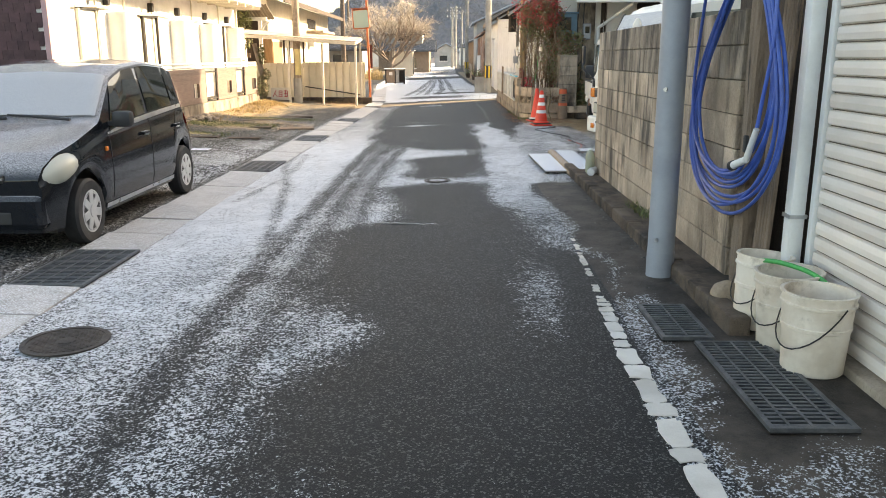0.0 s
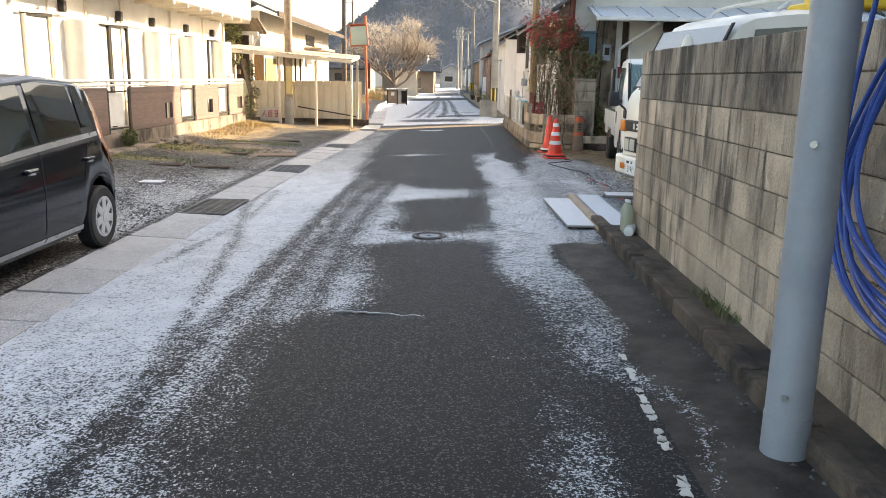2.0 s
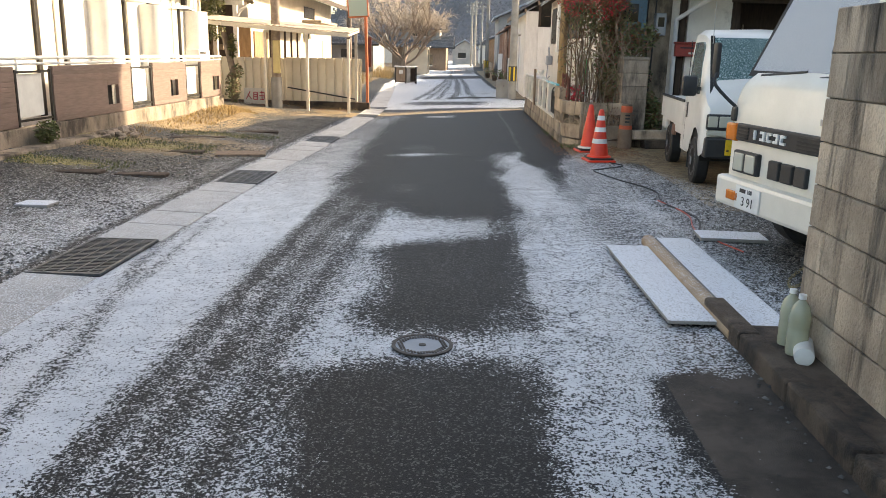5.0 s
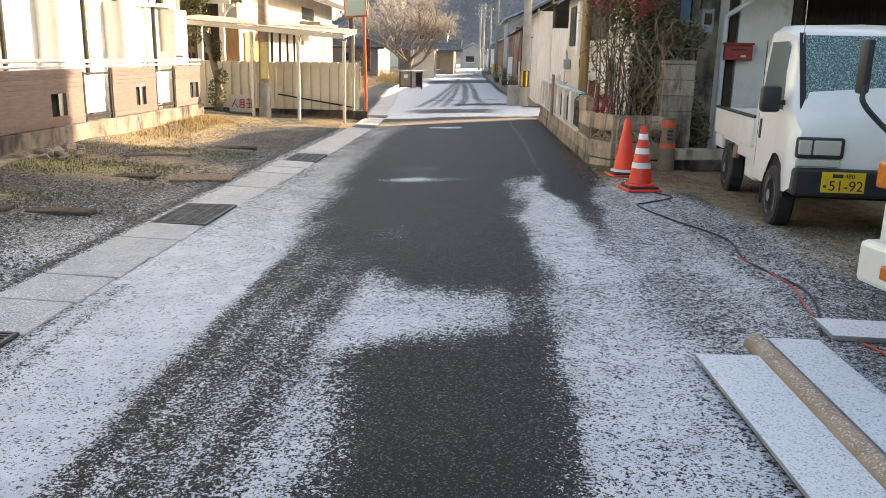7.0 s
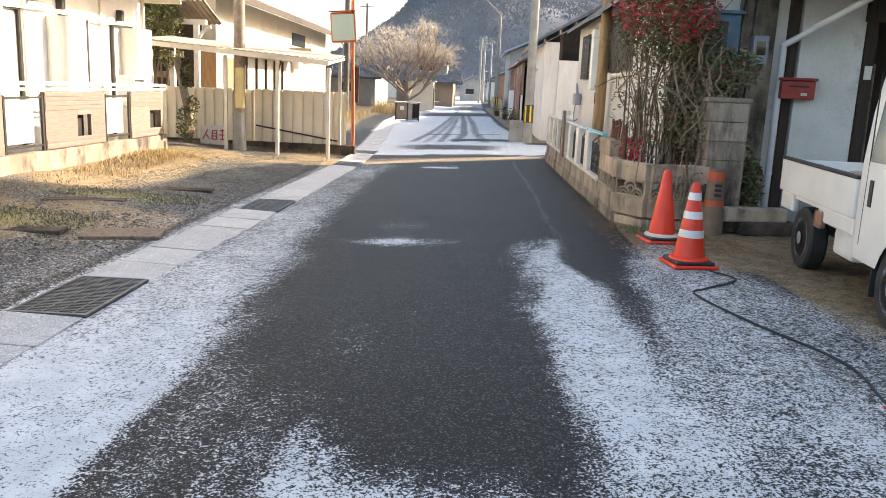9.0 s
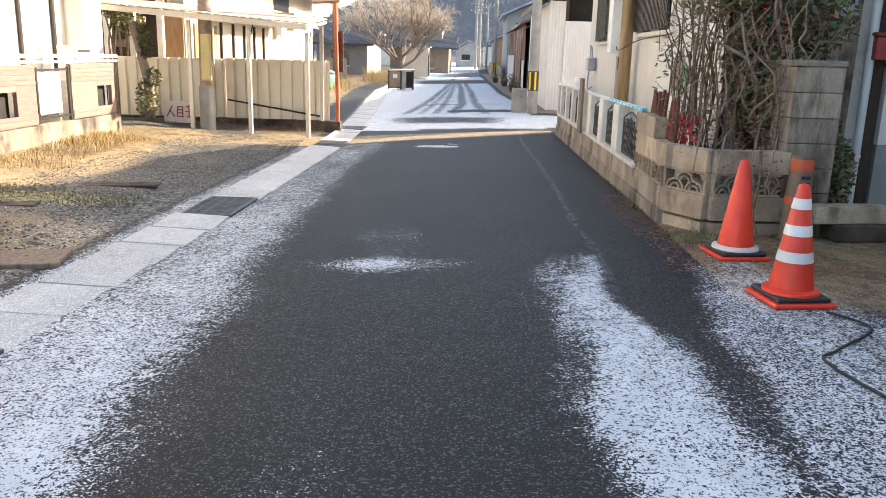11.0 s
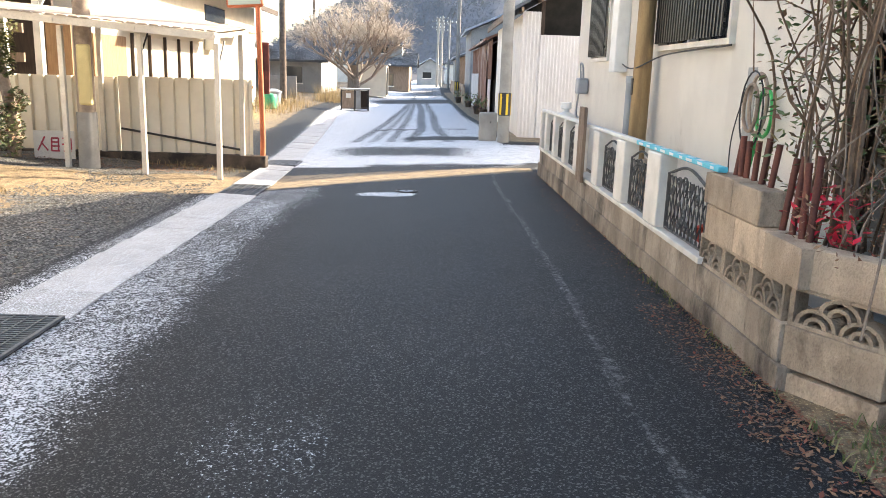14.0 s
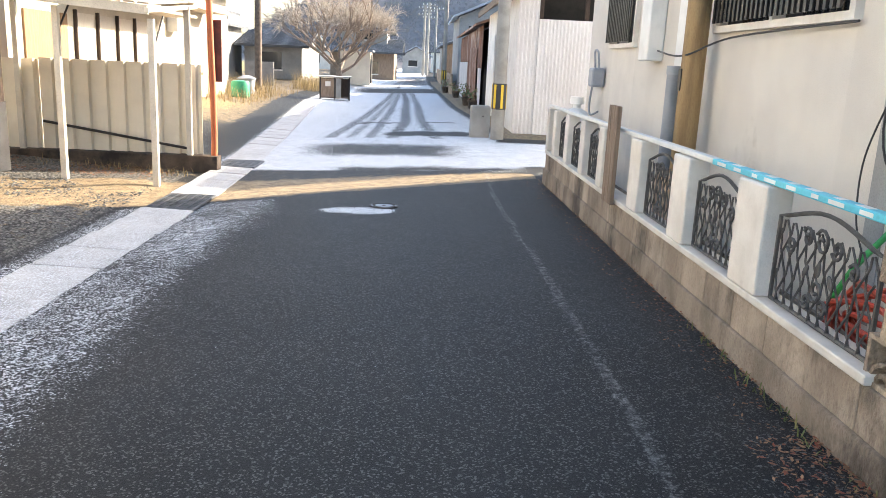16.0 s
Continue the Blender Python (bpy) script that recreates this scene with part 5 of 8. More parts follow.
        # head lamp wraps the front corner, tail lamp the rear edge
        bm = bmesh.new()
        bmesh.ops.create_uvsphere(bm, u_segments=18, v_segments=10, radius=1, matrix=Matrix.Translation((s * 0.562, 0.228, 0.640)) @ Matrix.Rotation(s * 0.85, 4, "Z") @ Matrix.Rotation(-0.35 * s, 4, "Y") @ Matrix.Diagonal((0.25, 0.185, 0.122, 1)))
        part("headlight", bm, LAMP_GLASS, car, "cloudy headlight lens", smooth=True)
        pane("tail_light", RED_LAMP, lambda f: (3.16 - 0.03 * f, 3.36 - 0.12 * f), 2.9, 5.8, s, 0.012, 4, 8, label="tall red tail lamp")
        part("side_repeater", boxed(s * 0.722, s * 0.742, 0.94, 0.985, 0.72, 0.76, bevel=0.008), AMBER, car, "amber side repeater")
        for y in (fa, ra):
            wheel(car, s * 0.655, y, R, 0.15, s, HUBCAP, 7, "wheel with a silver spoked cover")
        bm = bmesh.new()
    bm = bmesh.new()
    rows = []
    for f in np.linspace(0.04, 0.94, 8):
        y = 0.98 + (1.52 - 0.98) * f
        rows.append([bm.verts.new((math.copysign(on_body(y, 9 - 2.5 * abs(k))[0], k), y - 0.010, on_body(y, 9 - 2.5 * abs(k))[1] + 0.012)) for k in np.linspace(-1, 1, 15)])
    for a, b in zip(rows, rows[1:]):
        for i in range(14):
            bm.faces.new((a[i], a[i + 1], b[i + 1], b[i]))
    ws = part("windscreen", bm, GLASS_RIME, car, "windscreen white with rime", smooth=True)
    for a, b in (((0.45, 0.94, 0.99), (-0.1, 0.98, 1.03)), ((-0.1, 0.95, 1.0), (-0.6, 0.99, 1.01))):
        part("wiper", rodded(a, b, 0.012, 0.008), BLACK_PLASTIC, car)
    part("bumper", boxed(-0.62, 0.62, -0.03, 0.14, 0.22, 0.50, bevel=0.05), CAR_PAINT, car)
    part("air_intake", boxed(-0.38, 0.38, -0.035, 0.0, 0.27, 0.37, bevel=0.012), BLACK_PLASTIC, car)
    part("grille", boxed(-0.34, 0.34, -0.012, 0.06, 0.585, 0.645, bevel=0.012), BLACK_PLASTIC, car)
    part("grille_bar", boxed(-0.34, 0.34, -0.02, 0.0, 0.61, 0.625), CHROME, car)
    part("number_plate", boxed(-0.165, 0.165, -0.045, -0.036, 0.40, 0.565), YELLOW, car)
    part("underbody", boxed(-0.6, 0.6, 0.2, 3.2, 0.16, 0.3), BLACK_PLASTIC, car)
    part("rear_window", boxed(-0.5, 0.5, 3.27, 3.30, 1.0, 1.32, bevel=0.01), GLASS_CAR, car)


def lettering(word, size, depth, material, parent, m, name="lettering"):
    """A word in Blender's own font, as a mesh."""
    cu = bpy.data.curves.new(name, "FONT")
    cu.body, cu.size, cu.extrude, cu.align_x, cu.align_y = word, size, depth, "CENTER", "CENTER"
    tmp = bpy.data.objects.new(name, cu)
    scene.collection.objects.link(tmp)
    me = bpy.data.meshes.new_from_object(tmp.evaluated_get(bpy.context.evaluated_depsgraph_get()))
    bpy.data.objects.remove(tmp)
    me.materials.clear()
    me.materials.append(material)
    ob = new(name, me)
    ob.parent = parent
    ob.matrix_local = m
    return ob


def kei_truck():
    """Front towards -y; origin on the ground below the middle of the front bumper."""
    t = thing("pickup_truck", "small white pickup truck with a frosted windscreen", "truck", (3.25, 14.02, gz(3, 15) - 0.01), -5.4)
    bm = loft_body([(y, [(w * 0.98, lo), (w, lo + 0.12), (w, max(zb, lo + 0.2)), (w * 0.965, zb + (zr - zb) * 0.5), (w * 0.90, zr - 0.07), (w * 0.80, zr - 0.015), (0, zr)]) for y, w, lo, zb, zr in (
        (0.02, 0.655, 0.42, 0.80, 0.94), (0.07, 0.69, 0.40, 0.86, 1.02), (0.16, 0.695, 0.36, 0.92, 1.12), (0.24, 0.695, 0.36, 0.95, 1.24), (0.30, 0.695, 0.56, 0.97, 1.36), (0.44, 0.695, 0.63, 0.98, 1.62), (0.52, 0.695, 0.645, 0.98, 1.685), (0.62, 0.695, 0.63, 0.98, 1.71), (0.80, 0.695, 0.45, 0.98, 1.735), (0.86, 0.695, 0.34, 0.98, 1.74), (1.18, 0.695, 0.34, 0.98, 1.745), (1.26, 0.695, 0.34, 0.98, 1.73), (1.28, 0.69, 0.36, 0.98, 1.70))])
    part("cab", bm, TRUCK_WHITE, t, smooth=True)
    # windscreen follows the rake of the cab front
    bm = bmesh.new()
    prism(bm, [(0.150, 1.03), (0.142, 1.03), (0.412, 1.63), (0.42, 1.63)], "x", -0.585, 0.585)
    part("windscreen", bm, GLASS_FROST, t, "windscreen covered in frost crystals")
    bm = bmesh.new()
    for x0, x1, y0, z0, y1, z1 in ((-0.63, -0.585, 0.135, 1.0, 0.42, 1.65), (0.585, 0.63, 0.135, 1.0, 0.42, 1.65)):
        prism(bm, [(y0, z0), (y1, z1), (y1 + 0.01, z1), (y0 + 0.012, z0)], "x", x0, x1)
    prism(bm, [(0.132, 0.985), (0.15, 1.03), (0.16, 1.03), (0.145, 0.985)], "x", -0.63, 0.63)
    part("windscreen_seal", bm, RUBBER, t)
    for s in (1, -1):
        bm = bmesh.new()
        prism(bm, [(0.42, 1.02), (0.58, 1.55), (0.66, 1.585), (1.12, 1.585), (1.14, 1.02)], "x", s * 0.672, s * 0.700)
        for v in bm.verts:
            v.co.x -= s * (v.co.z - 1.02) * 0.08
        part("side_window", bm, GLASS_SIDE, t, "pale side window", smooth=False)
        m = part("mirror", boxed(s * 0.74, s * 0.90, 0.30, 0.40, 1.0, 1.22, bevel=0.03), BLACK_PLASTIC, t, "black door mirror", smooth=True)
        part("mirror_arm", boxed(s * 0.69, s * 0.76, 0.38, 0.42, 1.06, 1.10), BLACK_PLASTIC, m)
        part("door_handle", boxed(s * 0.69, s * 0.703, 1.03, 1.09, 0.72, 0.90, bevel=0.006), BLACK_PLASTIC, t)
        part("door_seam", boxed(s * 0.690, s * 0.6965, 1.155, 1.162, 0.45, 1.6), RUBBER, t)
        hl = part("headlight", boxed(s * 0.30, s * 0.665, -0.012, 0.07, 0.66, 0.83, bevel=0.02), BLACK_PLASTIC, t, "headlight in a black surround")
        part("lens", boxed(s * 0.33, s * 0.54, -0.02, 0.0, 0.69, 0.81, bevel=0.012), LAMP_GLASS, hl)
        part("side_lens", boxed(s * 0.55, s * 0.655, -0.018, 0.06, 0.69, 0.81, bevel=0.012), LAMP_GLASS, hl)
        part("indicator", boxed(s * 0.33, s * 0.655, -0.02, 0.03, 0.60, 0.655, bevel=0.008), LAMP_GLASS, t)
        for y in (0.58, 2.45):
            wheel(t, s * 0.605, y, 0.265, 0.145, s, PIPE_GREY, 6, "white-rimmed wheel")
        part("bed_side", boxed(s * 0.66, s * 0.70, 1.32, 3.16, 0.60, 0.88, bevel=0.01), TRUCK_WHITE, t, "white drop side with rust at its lower edge")
        part("bed_rail", boxed(s * 0.652, s * 0.708, 1.31, 3.17, 0.88, 0.905, bevel=0.006), WIRE, t)
        part("bed_skirt", boxed(s * 0.62, s * 0.68, 1.34, 2.1, 0.47, 0.60, bevel=0.02), TRUCK_WHITE, t)
        part("bed_skirt", boxed(s * 0.62, s * 0.68, 2.78, 3.14, 0.44, 0.60, bevel=0.02), TRUCK_WHITE, t)
        part("rust_patch", boxed(s * 0.66, s * 0.688, 1.95, 2.14, 0.42, 0.56, bevel=0.03), CORR_RUST, t)
        part("mudflap", boxed(s * 0.53, s * 0.68, 0.90, 0.915, 0.14, 0.42), RUBBER, t)
    part("bumper", boxed(-0.67, 0.67, -0.04, 0.16, 0.36, 0.585, bevel=0.025), BLACK_PLASTIC, t, "black plastic bumper")
    part("wheel_well", boxed(-0.66, 0.66, 0.26, 0.84, 0.3, 0.62), BLACK_VOID, t)
    part("bed_floor", boxed(-0.66, 0.66, 1.32, 3.16, 0.56, 0.62), TRUCK_WHITE, t)
    part("headboard", boxed(-0.66, 0.66, 1.30, 1.34, 0.6, 1.0, bevel=0.008), TRUCK_WHITE, t)
    part("tailgate", boxed(-0.66, 0.66, 3.12, 3.16, 0.6, 0.88, bevel=0.008), TRUCK_WHITE, t)
    part("chassis", boxed(-0.4, 0.4, 0.5, 3.1, 0.28, 0.52), BLACK_PLASTIC, t)
    part("fuel_tank", boxed(-0.62, -0.42, 1.45, 1.85, 0.26, 0.48, bevel=0.03), WHITE_PLASTIC, t)
    part("wiper", rodded((-0.05, 0.12, 1.02), (-0.55, 0.15, 1.06), 0.01), BLACK_PLASTIC, t)
    part("aerial", rodded((-0.6, 0.40, 1.4), (-0.62, 0.35, 2.0), 0.004), CHROME, t)
    pl = part("number_plate", boxed(-0.46, -0.13, -0.055, -0.043, 0.40, 0.565, bevel=0.003), YELLOW, t, "yellow number plate")
    lettering("51-92", 0.115, 0.001, BLACK_PLASTIC, pl, pose(-0.272, -0.0565, 0.452, 90, 0, 0))
    lettering("480", 0.05, 0.001, BLACK_PLASTIC, pl, pose(-0.25, -0.0565, 0.535, 90, 0, 0))
    part("plate_bar", boxed(-0.38, -0.30, -0.0575, -0.055, 0.52, 0.55), BLACK_PLASTIC, pl)
    part("plate_bar", boxed(-0.445, -0.42, -0.0575, -0.055, 0.44, 0.46), BLACK_PLASTIC, pl)
    # load
    for i, (x, y, z, m) in enumerate(((-0.2, 2.5, 0.72, SAND_TAN), (0.1, 2.1, 0.74, WHITE_PLASTIC), (-0.35, 1.9, 0.73, WHITE_PLASTIC), (-0.3, 1.62, 0.84, SAND_TAN), (0.25, 2.75, 0.7, SAND_TAN))):
        bm = bmesh.new()
        bmesh.ops.create_icosphere(bm, subdivisions=3, radius=1, matrix=pose(x, y, z, 0, 0, i * 40) @ Matrix.Diagonal((0.24, 0.2, 0.12, 1)))
        for v in bm.verts:
            v.co += 0.03 * noise.noise_vector(v.co * 7)
        sk = part("sack", bm, m, None, smooth=True)
        sk.matrix_world = t.matrix_world.copy()
        tagged(sk, "bulging pale sack lying in the truck bed", "sack", "sacks in the truck bed")


def lorry():
    """Cab-over lorry facing the road; built with its front towards -y, then turned."""
    t = thing("lorry", "ivory cab-over lorry with a yellow loading crane behind the cab", "lorry", (2.18, 10.75, gz(1.7, 10) - 0.02), -80)
    W = 0.86
    secs = []
    for y, w, lo, zb, zr in ((0.0, 0.80, 0.42, 1.02, 1.22), (0.05, 0.85, 0.40, 1.08, 1.30), (0.14, W, 0.40, 1.14, 1.38), (0.34, W, 0.42, 1.2, 1.80), (0.48, W, 0.72, 1.2, 2.0), (0.62, W, 0.80, 1.2, 2.06), (0.9, W, 0.80, 1.2, 2.10), (1.1, W, 0.6, 1.2, 2.12), (1.45, W, 0.5, 1.2, 2.12), (1.5, W * 0.98, 0.5, 1.2, 2.08)):
        secs.append((y, [(w * 0.98, lo), (w, lo + 0.15), (w, zb), (w * 0.975, zb + (zr - zb) * 0.5), (w * 0.92, zr - 0.06), (w * 0.8, zr - 0.012), (0, zr)]))
    part("cab", loft_body(secs), ELF_WHITE, t, smooth=True)
    bm = bmesh.new()
    prism(bm, [(0.098, 1.33), (0.088, 1.335), (0.385, 1.94), (0.40, 1.94)], "x", -0.76, 0.76)
    part("windscreen", bm, GLASS_RIME, t, "pale rimed windscreen")
    bm = bmesh.new()
    for s in (1, -1):
        prism(bm, [(0.075, 1.30), (0.39, 1.96), (0.41, 1.96), (0.095, 1.30)], "x", s * 0.76, s * 0.80)
    prism(bm, [(0.075, 1.295), (0.09, 1.335), (0.11, 1.335), (0.1, 1.295)], "x", -0.8, 0.8)
    part("windscreen_seal", bm, RUBBER, t)
    for a, b in (((0.1, 0.07, 1.30), (0.62, 0.09, 1.34)), ((-0.6, 0.07, 1.30), (-0.08, 0.09, 1.34))):
        part("wiper", rodded(a, b, 0.013, 0.009), BLACK_PLASTIC, t)
    # front panel: grille band with lettering, lamps, bumper
    gr = part("grille", boxed(-0.70, 0.70, -0.03, 0.02, 0.83, 0.955, bevel=0.012), BLACK_PLASTIC, t, "black grille band")
    for i in range(4):
        part("louvre", boxed(0.1, 0.62, -0.038, -0.03, 0.85 + i * 0.024, 0.862 + i * 0.024), RUBBER, gr)
        part("louvre", boxed(-0.66, -0.52, -0.038, -0.03, 0.85 + i * 0.024, 0.862 + i * 0.024), RUBBER, gr)
    for i, hgt in enumerate((0.06, 0.06, 0.06, 0.06, 0.06)):
        x = -0.43 + i * 0.085
        b2 = bmesh.new()
        if i == 0:
            box(b2, x, x + 0.02, -0.045, -0.031, 0.86, 0.925)
        else:
            box(b2, x, x + 0.055, -0.045, -0.031, 0.86, 0.877)
            box(b2, x, x + 0.055, -0.045, -0.031, 0.908, 0.925)
            box(b2, x + (0.035 if i % 2 else 0.0), x + (0.055 if i % 2 else 0.02), -0.045, -0.031, 0.877, 0.908)
        part("emblem_bar", b2, WHITE_PLASTIC, gr)
    for i in range(3):
        part("badge", boxed(0.28 + i * 0.07, 0.335 + i * 0.07, -0.012, 0.03, 1.02, 1.06), CHROME, t)
    for s in (1, -1):
        hl = part("headlamp_unit", boxed(s * 0.36, s * 0.70, -0.035, 0.03, 0.60, 0.76, bevel=0.012), BLACK_PLASTIC, t)
        for x in (0.45, 0.61):
            part("lamp_lens", boxed(s * x - 0.065, s * x + 0.065, -0.045, -0.03, 0.615, 0.745, bevel=0.01), LAMP_GLASS, hl)
        part("indicator", boxed(s * 0.705, s * 0.855, -0.035, 0.12, 0.82, 0.95, bevel=0.015), AMBER, t, "amber corner indicator")
        part("fog_lamp", boxed(s * 0.48, s * 0.66, -0.085, -0.05, 0.40, 0.47, bevel=0.008), AMBER, t)
        for y in (0.72, 3.3):
            wheel(t, s * 0.74, y, 0.36, 0.2, s, PIPE_GREY, 6, "lorry wheel")
    for x in (-0.16, -0.0, 0.16):
        part("intake", boxed(x - 0.065, x + 0.065, -0.03, 0.02, 0.61, 0.74, bevel=0.01), BLACK_PLASTIC, t)
    part("bumper", boxed(-0.86, 0.86, -0.07, 0.14, 0.34, 0.56, bevel=0.03), ELF_WHITE, t, "ivory steel bumper")
    pl = part("number_plate", boxed(-0.52, -0.19, -0.085, -0.072, 0.36, 0.525, bevel=0.003), WHITE_PLASTIC, t, "white number plate")
    lettering("3 91", 0.095, 0.001, BLACK_PLASTIC, pl, pose(-0.34, -0.0865, 0.415, 90, 0, 0))
    lettering("100", 0.045, 0.001, BLACK_PLASTIC, pl, pose(-0.32, -0.0865, 0.493, 90, 0, 0))
    part("plate_bar", boxed(-0.455, -0.375, -0.0875, -0.0855, 0.48, 0.507), BLACK_PLASTIC, pl)
    # mirrors on black arms
    for s in (1, -1):
        arm = part("mirror_arm", tube(bmesh.new(), spline([(s * 0.80, 0.06, 1.02), (s * 0.83, -0.08, 1.14), (s * 0.86, -0.16, 1.38 if s > 0 else 1.24), (s * 0.9, -0.12, 1.58 if s > 0 else 1.32)], 6), 0.014), BLACK_PLASTIC, t, smooth=True)
        part("arm_foot", boxed(s * 0.76, s * 0.84, -0.02, 0.08, 0.96, 1.07, bevel=0.02), BLACK_PLASTIC, arm)
        if s > 0:
            bm = bmesh.new()
            bmesh.ops.create_uvsphere(bm, u_segments=16, v_segments=10, radius=1, matrix=pose(s * 0.92, -0.12, 1.66, 0, 0, 0) @ Matrix.Diagonal((0.075, 0.06, 0.17, 1)))
            part("mirror_back", bm, ELF_WHITE, arm, "ivory mirror housing", smooth=True)
            bm = bmesh.new()
            bmesh.ops.create_uvsphere(bm, u_segments=16, v_segments=8, radius=1, matrix=pose(s * 0.70, -0.2, 1.46, 0, 0, 0) @ Matrix.Diagonal((0.09, 0.05, 0.09, 1)))
            part("round_mirror", bm, BLACK_PLASTIC, arm, "round black mirror", smooth=True)
        else:
            part("mirror_back", boxed(-0.955, -0.885, -0.15, -0.11, 1.27, 1.53, bevel=0.014), BLACK_PLASTIC, arm, "tall black mirror", smooth=True)
        bm = bmesh.new()
        prism(bm, [(0.50, 1.25), (0.62, 1.9), (1.25, 1.95), (1.28, 1.25)], "x", s * 0.835, s * 0.868)
        for v in bm.verts:
            v.co.x -= s * max(0, v.co.z - 1.25) * 0.055
        part("side_window", bm, GLASS_CAR, t)
    part("roof_rail", tube(bmesh.new(), spline([(-0.7, 0.9, 2.1), (-0.7, 1.0, 2.2), (-0.1, 1.0, 2.22), (0.7, 1.0, 2.2), (0.7, 0.9, 2.1)], 6), 0.02), WHITE_PLASTIC, t, smooth=True)
    # crane and bed
    cr = part("crane_column", boxed(-0.35, 0.35, 1.62, 2.05, 0.7, 2.25, bevel=0.04), YELLOW, t, "yellow crane column")
    part("crane_boom", boxed(-0.16, 0.16, 1.7, 4.4, 2.2, 2.5, bevel=0.03), YELLOW, cr)
    part("crane_winch", rodded((-0.3, 1.86, 2.05), (0.3, 1.86, 2.05), 0.16, seg=20), DARK_METAL, cr)
    part("chassis", boxed(-0.4, 0.4, 0.6, 5.0, 0.4, 0.62), BLACK_PLASTIC, t)
    part("bed_floor", boxed(-0.9, 0.9, 2.15, 5.1, 0.78, 0.88), WOOD_OLD, t)
    for s in (1, -1):
        part("bed_side", boxed(s * 0.87, s * 0.92, 2.15, 5.1, 0.88, 1.2, bevel=0.01), TRUCK_WHITE, t)
    part("headboard", boxed(-0.9, 0.9, 2.1, 2.15, 0.8, 1.5), TRUCK_WHITE, t)


hatchback()
kei_truck()
lorry()


# ---- by the block wall ----
def pipe_pole():
    p = thing("steel_pole", "tall grey galvanised steel pole standing against the kerb", "pole", (1.345, 4.94, gz(1.35, 4.9)))
    part("shaft", rodded((0, 0, -0.05), (0, 0, 4.6), 0.084, 0.08, seg=32), PIPE_GREY, p, smooth=True)
    part("sleeve", rodded((0, 0, -0.02), (0, 0, 0.16), 0.0865, seg=32), PIPE_GREY, p, smooth=True)
    for z in (0.25, 1.18, 2.2):
        part("bolt", rodded((-0.05, -0.07, z), (-0.058, -0.082, z), 0.013, seg=8), CHROME, p)


def hose_loop(cy, half, top, bottom, x, lean, seed):
    r = random.Random(seed)
    pts = []
    for k in range(25):
        a = 2 * math.pi * k / 24
        w = half * (0.30 + 0.70 * (1 - (0.5 + 0.5 * math.cos(a)) ** 1.3))
        y = cy + w * math.sin(a) + lean * (0.5 - 0.5 * math.cos(a))
        z = bottom + (top - bottom) * (0.5 + 0.5 * math.cos(a))
        pts.append((x + 0.01 * math.sin(3 * a + seed), y, z))
    return spline(pts, 4)


def blue_hose():
    h = thing("garden_hose", "coiled blue garden hose hung over a timber post", "hose")
    for i in range(8):
        cy = 4.40 + 0.035 * math.sin(i * 2.1)
        part("coil", tube(bmesh.new(), hose_loop(cy, 0.90 - 0.028 * i, 1.98 + 0.02 * math.cos(i), 0.52 + 0.035 * i, 1.60 - 0.006 * (i % 4), 0.26 + 0.06 * math.sin(i * 1.7), i), 0.0105, 8), HOSE_BLUE, h, smooth=True)
    part("tail", tube(bmesh.new(), spline([(1.57, 5.12, 1.75), (1.565, 5.22, 1.2), (1.56, 5.05, 0.88), (1.56, 4.66, 0.76), (1.555, 4.3, 0.80), (1.555, 4.12, 0.95)], 8), 0.0105, 8), HOSE_BLUE, h, smooth=True)
    part("tail", tube(bmesh.new(), spline([(1.55, 4.055, 1.06), (1.555, 4.03, 1.2), (1.565, 3.98, 1.5), (1.57, 4.02, 1.9)], 8), 0.0105, 8), HOSE_BLUE, h, smooth=True)
    n = part("nozzle", rodded((1.54, 4.31, 0.835), (1.545, 4.15, 0.885), 0.022, 0.019, seg=16), WHITE_PLASTIC, h, "white spray nozzle with a black tip", smooth=True)
    part("nozzle_tip", rodded((1.538, 4.34, 0.826), (1.54, 4.31, 0.835), 0.027, seg=16), BLACK_PLASTIC, n)
    part("nozzle_grip", rodded((1.545, 4.15, 0.885), (1.55, 4.06, 1.05), 0.018, 0.015, seg=14), WHITE_PLASTIC, n, smooth=True)
    part("trigger", boxed(1.53, 1.555, 4.155, 4.185, 0.92, 1.01, bevel=0.008), BLACK_PLASTIC, n)


